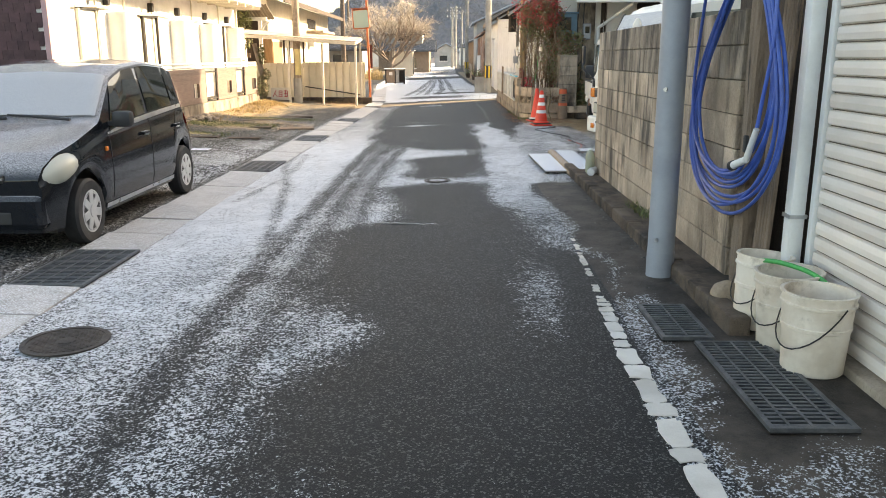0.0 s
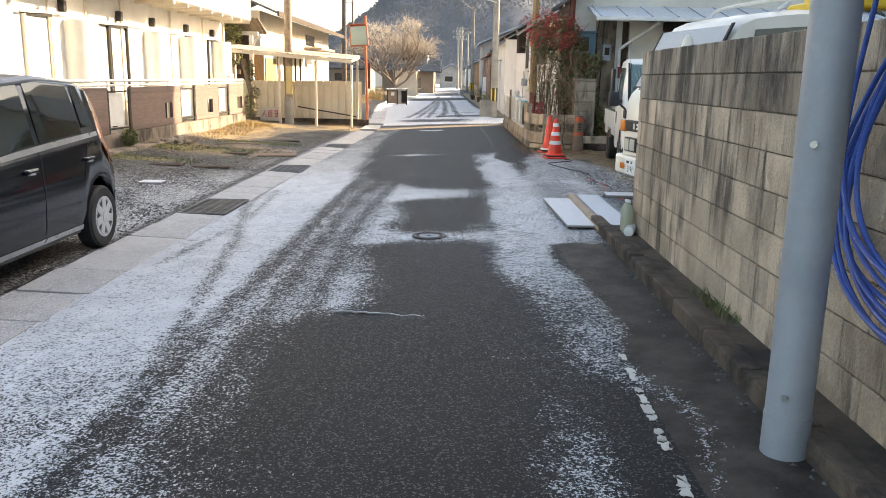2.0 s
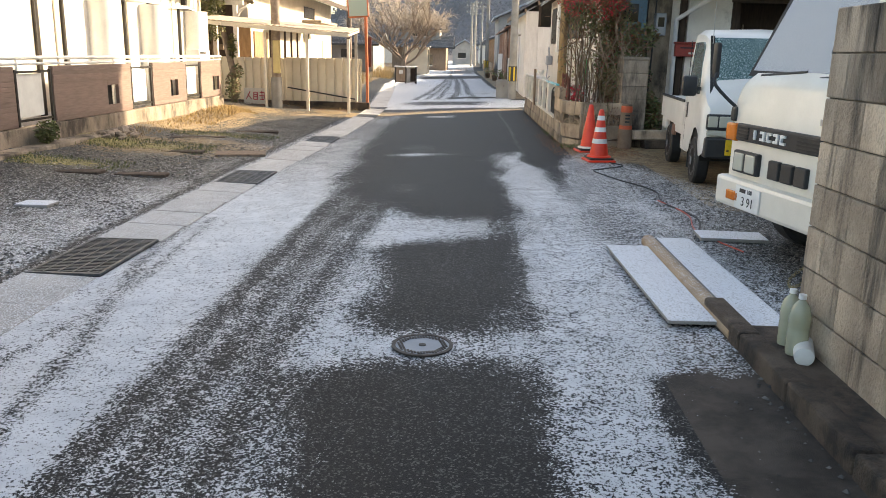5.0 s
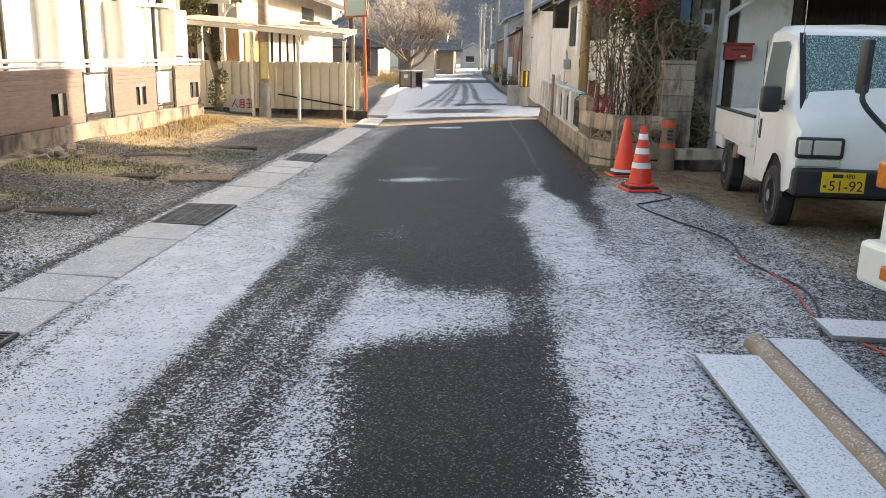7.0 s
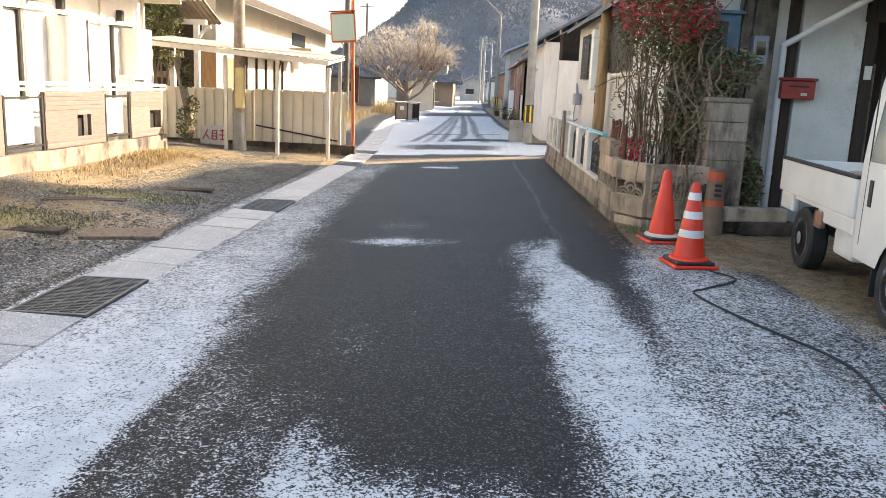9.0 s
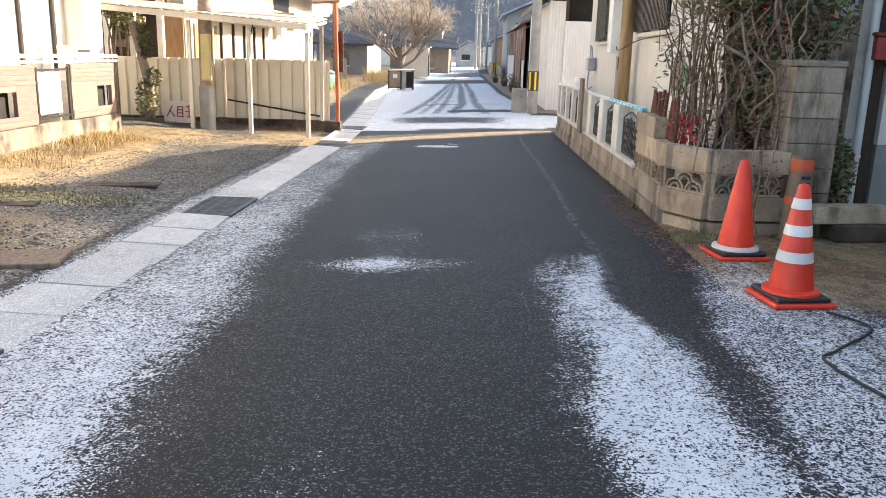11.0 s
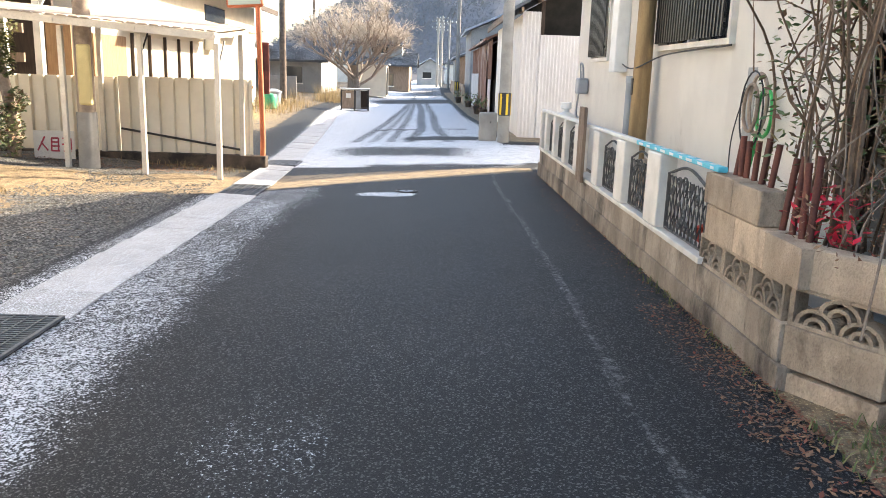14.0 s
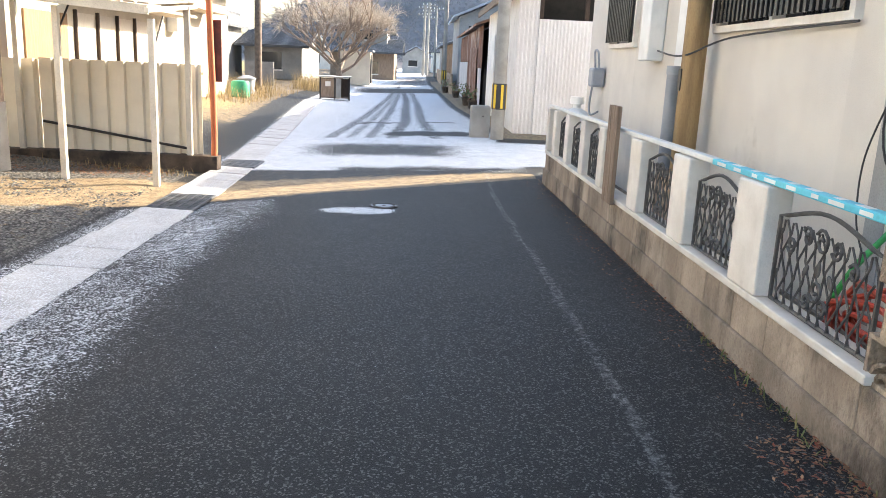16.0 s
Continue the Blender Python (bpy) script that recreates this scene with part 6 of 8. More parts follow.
def timber():
    p = thing("timber_post", "weathered dark timber post beside the block wall", "post", (1.70, 4.48, 0.05))
    bm = bmesh.new()
    rings = []
    for k in range(19):
        ring = [(-0.055, -0.045), (-0.042, -0.06), (0.042, -0.06), (0.055, -0.045), (0.055, 0.045), (0.042, 0.06), (-0.042, 0.06), (-0.055, 0.045)]
        rings.append([bm.verts.new((x + random.uniform(-0.005, 0.005), y + random.uniform(-0.005, 0.005), k * 0.18 - 0.005)) for x, y in ring])
    for a, c in zip(rings, rings[1:]):
        for i in range(8):
            bm.faces.new((a[i], a[(i + 1) % 8], c[(i + 1) % 8], c[i]))
    bm.faces.new(rings[-1])
    bm.faces.new(rings[0][::-1])
    part("shaft", bm, WOOD_OLD, p)
    b = thing("timber_board", "brown grooved timber board leaning against the shed corner", "board", (1.70, 4.27, 0.05))
    for i in range(5):
        part("strip", boxed(-0.012, 0.012, i * 0.038 - 0.09, i * 0.038 - 0.055, 0, 2.9, bevel=0.006), WOOD_OLD, b)
    b.rotation_euler = (radians(3.8), radians(0.8), 0)
    d = thing("downpipe", "white plastic downpipe on the shed corner", "pipe", (1.755, 3.985, 0.06))
    part("pipe", boxed(-0.04, 0.04, -0.042, 0.042, 0, 3.2, bevel=0.014), WHITE_PLASTIC, d, smooth=True)
    for z in (0.55, 1.9):
        part("bracket", boxed(-0.045, 0.045, -0.047, 0.047, z, z + 0.02), CHROME, d)


def bucket(x, y, r, h, tilt, label, handle=True):
    b = thing("bucket", label, "bucket", (x, y, gz(min(x, 1.7), y) + 0.004), random.uniform(0, 360), group="buckets by the shutter")
    bm = bmesh.new()
    lathe(bm, [(r * 0.84, 0), (r * 0.86, 0.004), (r * 0.93, h * 0.55), (r * 0.97, h * 0.56), (r * 0.975, h * 0.60), (r * 0.95, h * 0.61), (r * 0.985, h * 0.84), (r * 1.04, h * 0.85), (r * 1.04, h * 0.88), (r * 1.0, h * 0.89), (r * 1.0, h * 0.97), (r * 1.05, h * 0.975), (r * 1.05, h), (r * 0.95, h), (r * 0.80, 0.02), (0.01, 0.018)], 36)
    part("pail", bm, BUCKET, b, smooth=True)
    if handle:
        pts = [(r * 1.06 * math.cos(a), -r * 1.06 * math.sin(a) - 0.0, h * 0.88 - 0.55 * h * math.sin(a)) for a in np.linspace(0, math.pi, 15)]
        part("handle", tube(bmesh.new(), pts, 0.0035, 5), DARK_METAL, b, "thin wire handle hanging down")
    b.rotation_euler = (radians(tilt), 0, radians(-70))
    return b


pipe_pole()
blue_hose()
timber()
bucket(1.615, 3.34, 0.152, 0.365, 0, "dirty cream plastic bucket with a ringed rim")
bucket(1.625, 3.66, 0.150, 0.37, 2, "dirty cream plastic bucket with a chipped side")
bucket(1.585, 3.93, 0.135, 0.38, -4, "dirty cream plastic bucket leaning slightly")
gh = thing("hose_offcut", "short green hose laid over the buckets", "hose")
part("tube", tube(bmesh.new(), spline([(1.55, 3.84, 0.42), (1.6, 3.74, 0.435), (1.68, 3.6, 0.425), (1.72, 3.48, 0.39), (1.74, 3.44, 0.30)], 8), 0.012, 8), HOSE_GREEN, gh, smooth=True)
rag = thing("stone", "rounded pale stone by the kerb", "stone", (1.50, 4.18, 0.15))
bm = bmesh.new()
bmesh.ops.create_icosphere(bm, subdivisions=3, radius=1, matrix=Matrix.Diagonal((0.08, 0.07, 0.065, 1)))
for v in bm.verts:
    v.co += 0.012 * noise.noise_vector(v.co * 18)
part("body", bm, BLOCK_PALE, rag, smooth=True)


def bottle(x, y, z, tilt=0, turn=0, label="cloudy plastic water bottle", mat=PET, s=1.0):
    b = thing("bottle", label, "bottle", (x, y, z), turn, group="bottles at the wall's end")
    bm = bmesh.new()
    lathe(bm, [(0.03, 0), (0.05, 0.006), (0.052, 0.05), (0.049, 0.06), (0.052, 0.07), (0.052, 0.13), (0.049, 0.14), (0.052, 0.15), (0.052, 0.21), (0.04, 0.255), (0.016, 0.285), (0.016, 0.30)], 20)
    part("body", bm, mat, b, smooth=True)
    part("cap", rodded((0, 0, 0.292), (0, 0, 0.315), 0.019, seg=16), WHITE_PLASTIC, b, "white screw cap")
    b.rotation_euler = (radians(tilt), 0, radians(turn))
    b.scale = (s, s, s)


bottle(1.575, 8.93, 0.12, s=0.92)
bottle(1.585, 9.06, 0.12, s=0.88)
bottle(1.56, 8.80, 0.155, tilt=88, turn=160, label="white plastic bottle lying on its side", mat=WHITE_PLASTIC, s=0.85)


def chain():
    c = thing("chain", "thin yellow plastic chain strung from the wall's end", "chain")
    pts = spline([(1.72, 9.19, 0.42), (1.85, 9.7, 0.22), (2.0, 10.1, 0.16), (2.18, 10.3, 0.2)], 10)
    bm = bmesh.new()
    for i, (a, b) in enumerate(zip(pts, pts[1:])):
        mid = (a + b) / 2
        d = (b - a)
        ring = [mid + d * 0.62 * math.cos(t) + (Vector((0, 0, 1)) if i % 2 else Vector((0.7, -0.7, 0))) * 0.012 * math.sin(t) for t in np.linspace(0, 2 * math.pi, 9)]
        tube(bm, ring, 0.0018, 4)
    part("chain_run", bm, ROPE, c)["kind"] = "stuff"


chain()


# ---- planks and edging at the yard's mouth ----
def planks():
    e = thing("edging_beam", "tan rounded edging beam dusted with frost", "beam", (0, 0, 0))
    bm = bmesh.new()
    tube(bm, [(1.445 + 0.0 * k, 9.32 + k * 0.21, 0.068) for k in range(11)], 0.052, 12)
    part("beam", bm, SAND_TAN, e, smooth=True)
    b = thing("board", "flat board white with frost beside the edging beam", "board", (1.27, 10.36, gz(1.27, 10.3) + 0.02), 1.5)
    part("plank", boxed(-0.155, 0.15, -0.86, 0.86, 0, 0.022, bevel=0.004), FROST_BOARD, b)
    part("batten", boxed(-0.14, -0.10, -0.8, 0.8, -0.02, 0.0), WOOD_DARK, b)
    part("batten", boxed(0.09, 0.13, -0.8, 0.8, -0.02, 0.0), WOOD_DARK, b)
    c = thing("board", "short board white with frost in the yard", "board", (2.16, 11.66, gz(1.7, 11) + 0.005), -4)
    part("plank", boxed(-0.27, 0.25, -0.14, 0.15, 0, 0.03, bevel=0.005), FROST_BOARD, c)
    a = thing("frosted_apron", "frost-white concrete strip behind the edging beam", "kerb", kind="structure")
    part("slab", boxed(1.50, 1.76, 9.30, 11.42, -0.02, 0.10, bevel=0.012), FROST_BOARD, a)


planks()


# ---- cones ----
def cone(x, y, striped, label):
    c = thing("traffic_cone", label, "traffic cone", (x, y, gz(min(x, 1.7), y)), 8, group="traffic cones")
    part("base", boxed(-0.19, 0.19, -0.19, 0.19, 0.0, 0.028, bevel=0.01), CONE_RED, c)
    part("weight", boxed(-0.165, 0.165, -0.165, 0.165, 0.028, 0.058, bevel=0.012), BLACK_PLASTIC, c, "black weight ring")
    bm = bmesh.new()
    lathe(bm, [(0.165, 0.058), (0.162, 0.075), (0.135, 0.085)], 32)
    part("skirt", bm, CONE_RED if striped else SIGN_WHITE, c, smooth=True)
    r = lambda z: 0.128 - (z - 0.085) * 0.157
    bm = bmesh.new()
    lathe(bm, [(r(0.085), 0.085), (r(0.68), 0.68), (r(0.70) * 0.8, 0.695), (0.012, 0.70)], 32)
    part("shell", bm, CONE_RED, c, smooth=True)
    if striped:
        for z in (0.245, 0.40, 0.555):
            bm = bmesh.new()
            lathe(bm, [(r(z) + 0.0008, z), (r(z) + 0.0022, z + 0.001), (r(z + 0.062) + 0.0022, z + 0.061), (r(z + 0.062) + 0.0008, z + 0.062)], 32)
            part("stripe", bm, WHITE_PLASTIC, c, "white reflective stripe", smooth=True)
    return c


cone(1.84, 16.36, True, "red traffic cone with white stripes on a black weight")
cone(1.86, 17.45, False, "plain red traffic cone on a black weight")


def bollard():
    b = thing("bollard", "faded brown bollard with orange bands by the gate pillar", "bollard", (2.50, 18.02, gz(1.7, 18)))
    part("post", rodded((0, 0, 0), (0, 0, 0.66), 0.115, 0.082, seg=24), CONE_DULL, b, smooth=True)
    for z0, z1 in ((0.56, 0.655), (0.30, 0.36)):
        bm = bmesh.new()
        r = lambda z: 0.1155 - 0.05 * z
        lathe(bm, [(r(z0), z0), (r(z0) + 0.002, z0 + 0.001), (r(z1) + 0.002, z1 - 0.001), (r(z1), z1)], 24)
        part("band", bm, BAND_ORANGE, b, "orange reflective band", smooth=True)
    part("cap", rodded((0, 0, 0.66), (0, 0, 0.68), 0.078, seg=24), CONE_DULL, b)
    for i in range(3):
        part("letter_bar", boxed(-0.035, 0.035, -0.104, -0.099, 0.405 + i * 0.05, 0.43 + i * 0.05), BLACK_PLASTIC, b)
    s = thing("concrete_beam", "grey concrete beam lying on another by the pillar", "beam", (3.0, 18.15, gz(1.7, 18)), 10)
    part("beam", boxed(-0.42, 0.30, -0.09, 0.09, 0.14, 0.28, bevel=0.015), BLOCK, s)
    part("lower_beam", boxed(-0.2, 0.42, -0.13, 0.1, 0.0, 0.14, bevel=0.02), KERB, s)


bollard()


# ---- house front things ----
def mailbox():
    m = thing("mailbox", "faded red metal mailbox on the house front", "mailbox", (3.60, 19.14, 1.47))
    part("box", boxed(-0.19, 0.19, -0.13, 0.02, 0, 0.20, bevel=0.012), RED_BOX, m)
    part("lid", boxed(-0.205, 0.205, -0.15, 0.02, 0.203, 0.235, bevel=0.01), RED_BOX, m)
    part("slot", boxed(-0.11, 0.11, -0.134, -0.129, 0.13, 0.15), BLACK_PLASTIC, m)
    part("label_plate", boxed(0.03, 0.10, -0.134, -0.129, 0.04, 0.07), SIGN_WHITE, m)
    d = thing("rain_pipe", "white rain pipe with a slanting upper run on the house front", "pipe", (3.42, 19.12, 0.0))
    part("upright", rodded((0, 0, 0.05), (0, 0, 2.06), 0.038, seg=18), WHITE_PLASTIC, d, smooth=True)
    part("slope", rodded((0, 0, 2.06), (0.62, -0.75, 2.56), 0.036, seg=18), WHITE_PLASTIC, d, smooth=True)
    for z in (0.6, 1.5):
        part("clip", rodded((0, 0, z), (0, 0, z + 0.03), 0.044, seg=18), WHITE_PLASTIC, d)
    g = thing("meter_box", "grey electricity meter box with a glass front", "meter", (3.17, 19.24, 1.80))
    part("case", boxed(-0.09, 0.09, -0.12, 0.05, 0, 0.36, bevel=0.02), PIPE_GREY, g)
    part("window", boxed(-0.05, 0.05, -0.124, -0.119, 0.14, 0.29), GLASS_DARK, g)
    t = thing("notice_plate", "small white notice plate on the porch post", "plate", (4.39, 19.13, 1.72))
    part("plate", boxed(-0.04, 0.04, -0.012, 0.0, 0, 0.15), SIGN_WHITE, t)
    for i, x in enumerate((4.75, 4.86, 4.98, 5.6)):
        s = thing("stick", "pale wooden stick leaning in the porch", "stick", (x, 20.2, 0), group="sticks in the porch")
        part("shaft", rodded((0, 0, 0), (0.03, 0.1, 2.15 - 0.1 * i), 0.016), BARK_PALE, s)
    w = thing("wall_cables", "loose dark cables running up the house wall", "cable")
    for i, pts in enumerate(([(2.98, 19.26, 0.3), (3.0, 19.25, 1.2), (2.96, 19.25, 2.2), (3.02, 19.25, 2.8)], [(3.05, 19.26, 0.2), (3.08, 19.24, 1.4), (3.1, 19.24, 2.75)], [(2.9, 19.25, 1.6), (2.75, 19.2, 1.45), (2.55, 19.22, 1.6)], [(3.06, 19.2, 1.3), (2.98, 19.15, 1.15), (3.1, 19.2, 1.05)])):
        part("cable", tube(bmesh.new(), spline(pts, 8), 0.012, 6), WIRE, w, smooth=True)
    p = thing("rust_pole", "tall rust-red steel pole at the garden corner", "pole", (2.40, 19.05, 0.5))
    part("shaft", rodded((0, 0, 0), (0, 0, 3.4), 0.062, seg=20), RUST_POLE, p, smooth=True)


mailbox()


# ---- garden wall: posts, grilles, rail ----
def wall_post(y0, y1):
    p = thing("wall_post", "white concrete post on the garden wall", "post", (1.535, (y0 + y1) / 2, 0.401), group="posts of the garden wall")
    h = (y1 - y0) / 2
    part("shaft", boxed(-0.0, 0.13, -h, h, 0, 0.525, bevel=0.012), POST_WHITE, p)


def scroll(bm, c, r, turns, start, sgn, rad):
    pts = []
    for k in range(14):
        f = k / 13
        a = start + sgn * 2 * math.pi * turns * f
        rr = r * (1 - 0.78 * f)
        pts.append((c[0], c[1] + rr * math.cos(a), c[2] + rr * math.sin(a)))
    tube(bm, pts, rad, 5)


def grille(y0, y1):
    g = thing("wall_grille", "dark cast metal grille of scrolls and lattice", "grille", (1.60, 0, 0.402), group="grilles of the garden wall")
    w = y1 - y0
    top = lambda y: 0.40 + 0.075 * math.sin(math.pi * min(1, max(0, (y - y0) / w))) ** 1.5
    rim = [(0, y0 + 0.015, 0.012), (0, y0 + 0.015, top(y0 + 0.015))] + [(0, y0 + 0.015 + (w - 0.03) * k / 12, top(y0 + 0.015 + (w - 0.03) * k / 12)) for k in range(1, 13)] + [(0, y1 - 0.015, 0.012), (0, y0 + 0.015, 0.012)]
    part("rim", tube(bmesh.new(), rim, 0.010, 6), GRILLE, g)
    n = max(4, int(w / 0.075))
    for k in range(-2, n + 1):
        a = y0 + w * k / n
        for sgn in (1, -1):
            pts = []
            for j in range(9):
                z = 0.012 + (0.39 - 0.012) * j / 8
                y = a + sgn * 0.16 * (j / 8) + (0.16 if sgn < 0 else 0) + 0.012 * math.sin(j * 1.6)
                if y0 + 0.02 < y < y1 - 0.02 and z < top(y):
                    pts.append((0.006 * sgn, y, z))
            if len(pts) > 2:
                part("lattice_bar", tube(bmesh.new(), pts, 0.005, 5), GRILLE, g)
    for f, z, r, s in ((0.5, 0.36, 0.06, 1), (0.36, 0.36, 0.045, -1), (0.64, 0.36, 0.045, 1), (0.5, 0.16, 0.055, -1), (0.2, 0.3, 0.04, 1), (0.8, 0.3, 0.04, -1), (0.42, 0.10, 0.035, 1), (0.58, 0.1, 0.035, -1)):
        bm = bmesh.new()
        scroll(bm, (-0.012, y0 + w * f, z), min(r, w * 0.16), 1.3, 0.5 * s, s, 0.0075)
        part("scroll", bm, GRILLE, g)
    for f, z in ((0.5, 0.25), (0.38, 0.22), (0.62, 0.22)):
        bm = bmesh.new()
        bmesh.ops.create_uvsphere(bm, u_segments=8, v_segments=6, radius=1, matrix=pose(-0.012, y0 + w * f, z, 35 * (f - 0.5) * 8, 0, 0) @ Matrix.Diagonal((0.008, 0.016, 0.035, 1)))
        part("leaf", bm, GRILLE, g)


for a, b in ((20.72, 21.06), (21.80, 22.10), (22.85, 23.12), (24.02, 24.22), (24.85, 25.05), (25.72, 25.9), (26.5, 26.68), (27.0, 27.15)):
    wall_post(a, b)
for a, b in ((19.84, 20.70), (21.08, 21.78), (22.12, 22.83), (24.24, 24.83), (25.07, 25.70), (25.92, 26.48), (26.70, 26.98)):
    grille(a, b)


def rail():
    r = thing("top_rail", "white rail with a turquoise-marked end laid along the post tops", "rail", (1.585, 0, 0))
    part("bar", boxed(-0.028, 0.028, 21.5, 27.2, 0.932, 0.965, bevel=0.006), WHITE_PLASTIC, r)
    part("marked_bar", boxed(-0.028, 0.028, 19.62, 21.5, 0.930, 0.963, bevel=0.006), BLUE_BAR, r, "turquoise end with white marks")
    for k in range(9):
        part("mark", boxed(-0.0295, -0.027, 19.7 + k * 0.2, 19.7 + k * 0.2 + 0.06 + 0.03 * (k % 3), 0.938, 0.955), WHITE_PLASTIC, r)
        part("mark", boxed(-0.02, 0.015, 19.75 + k * 0.2, 19.75 + k * 0.2 + 0.05 + 0.04 * (k % 2), 0.9615, 0.9645), WHITE_PLASTIC, r)
    b = thing("brown_board", "brown grooved board standing against the garden wall", "board", (1.50, 23.55, 0.36))
    for i in range(3):
        part("strip", boxed(-0.02, 0.015, -0.15 + i * 0.1, -0.055 + i * 0.1, 0, 0.78, bevel=0.006), WOOD_OLD, b)


rail()


def solid_top():
    """Blocks above the pierced course next to the grilles."""
    w = thing("wall_garden_cap", "pale rough blocks topping the garden wall", "wall", kind="structure")
    for y0, y1, z0, z1 in ((19.36, 19.80, 0.735, 0.92), (18.98, 19.36, 0.735, 0.92)):
        part("block", boxed(1.55, 1.69, y0 + 0.003, y1 - 0.003, z0, z1 - 0.004, bevel=0.01), BLOCK_PALE, w)
    for k, (y, h) in enumerate(((19.62, 0.21), (19.55, 0.23), (19.47, 0.21), (19.36, 0.22), (19.26, 0.24), (19.14, 0.22), (18.95, 0.36), (18.84, 0.38), (18.74, 0.36), (18.66, 0.4))):
        z = 0.92 if y > 19.0 else 0.73
        p = thing("red_pipe", "rust-red pipe standing on the garden wall", "pipe", (1.66, y, z - 0.004), group="red pipes on the garden wall")
        part("shaft", rodded((0, 0, 0), (random.uniform(-0.01, 0.03), random.uniform(-0.02, 0.02), h), 0.0165, seg=14), RUST_POLE, p, smooth=True)


solid_top()


def wall_services():
    p = thing("utility_pole", "yellow-brown wooden utility pole against the house", "pole", (2.08, 23.55, 0.0))
    part("shaft", rodded((0, 0, 0.05), (0, 0, 4.8), 0.095, 0.085, seg=20), POLE_WOOD, p, smooth=True)
    part("tag", boxed(-0.10, -0.09, -0.03, 0.03, 1.28, 1.45), DARK_METAL, p)
    part("base_block", boxed(-0.16, 0.14, -0.18, 0.2, 0.0, 0.62, bevel=0.02), BLOCK, p)
    g = thing("grey_pipe", "short grey plastic pipe beside the wooden pole", "pipe", (2.12, 24.15, 0.0))
    part("shaft", rodded((0, 0, 0), (0, 0, 1.46), 0.055, seg=18), PIPE_GREY, g, smooth=True)
    part("collar", rodded((0, 0, 1.40), (0, 0, 1.475), 0.062, seg=18), PIPE_GREY, g, smooth=True)
    b = thing("cable_box", "tall white cable box on the house wall", "box", (2.25, 25.1, 1.52))
    part("case", boxed(-0.16, 0.0, -0.16, 0.16, 0, 1.1, bevel=0.015), WHITE_PLASTIC, b)
    c = thing("cable_duct", "white vertical duct on the house wall", "duct", (2.25, 24.35, -0.05))
    part("duct", boxed(-0.03, 0.0, -0.14, 0.14, 0, 2.7, bevel=0.006), WHITE_PLASTIC, c)
    m = thing("gas_meter", "grey gas meter with looping pipes", "meter", (2.16, 27.4, 1.2))
    part("case", boxed(-0.08, 0.08, -0.13, 0.13, 0, 0.24, bevel=0.03), PIPE_GREY, m)
    part("pipes", tube(bmesh.new(), spline([(0, -0.1, 0.24), (-0.02, -0.1, 0.42), (-0.02, 0.1, 0.44), (0, 0.12, 0.2), (-0.02, 0.2, -0.2), (-0.02, 0.1, -0.35), (0.02, -0.15, -0.3)], 8), 0.014, 6), PIPE_GREY, m, smooth=True)
    t = thing("gas_cylinder", "pale propane gas cylinder beside the shed", "cylinder", (1.98, 27.6, -0.06))
    bm = bmesh.new()
    lathe(bm, [(0.13, 0), (0.17, 0.03), (0.175, 0.1), (0.175, 0.82), (0.14, 0.93), (0.05, 0.98), (0.05, 1.02), (0.09, 1.03), (0.09, 1.12), (0.02, 1.12)], 24)
    part("shell", bm, WHITE_PLASTIC, t, smooth=True)
    r = thing("hose_reel", "orange-red hose coiled behind the garden wall", "hose", (1.86, 20.25, 0.02))
    for i in range(7):
        pts = [(0.10 * math.sin(a * 3 + i) * 0.4 + 0.06 * (i % 3) - 0.05, (0.36 - 0.02 * i) * math.cos(a), 0.28 + i * 0.022 + (0.11 + 0.01 * i) * math.sin(a)) for a in np.linspace(0, 2 * math.pi, 25)]
        part("coil", tube(bmesh.new(), pts, 0.014, 7), HOSE_RED, r, smooth=True)
    h = thing("wall_hose", "green and red hoses hung on the house wall", "hose", (2.2, 20.6, 0.0))
    for i, (mt, dy, z0, rr) in enumerate(((HOSE_GREEN, -0.04, 1.24, 0.12), (BARK_PALE, 0.05, 1.3, 0.15), (WIRE, 0.12, 1.25, 0.2), (BARK_PALE, 0.10, 1.27, 0.12))):
        pts = [(-0.03 - 0.015 * i, dy + rr * math.sin(a), z0 + 1.35 * rr * math.cos(a)) for a in np.linspace(0, 2 * math.pi, 22)]
        part("loop", tube(bmesh.new(), pts, 0.013 if mt != WIRE else 0.006, 6), mt, h, smooth=True)
    part("drop", tube(bmesh.new(), spline([(-0.04, 0.02, 1.1), (-0.08, 0.05, 0.8), (-0.25, 0.02, 0.6), (-0.3, 0.1, 0.4)], 8), 0.015, 7), HOSE_GREEN, h, smooth=True)
    part("drop", tube(bmesh.new(), spline([(-0.04, 0.3, 1.4), (-0.05, 0.45, 1.05), (-0.06, 0.42, 0.75), (-0.1, 0.25, 0.6)], 8), 0.005, 5), WIRE, h, smooth=True)
    k = thing("service_cable", "black cable sagging along the house wall", "cable")
    part("cable", tube(bmesh.new(), spline([(2.2, 25.0, 1.62), (2.0, 23.6, 1.55), (2.15, 23.0, 1.68), (2.2, 21.4, 1.72)], 8), 0.008, 5), WIRE, k)


wall_services()


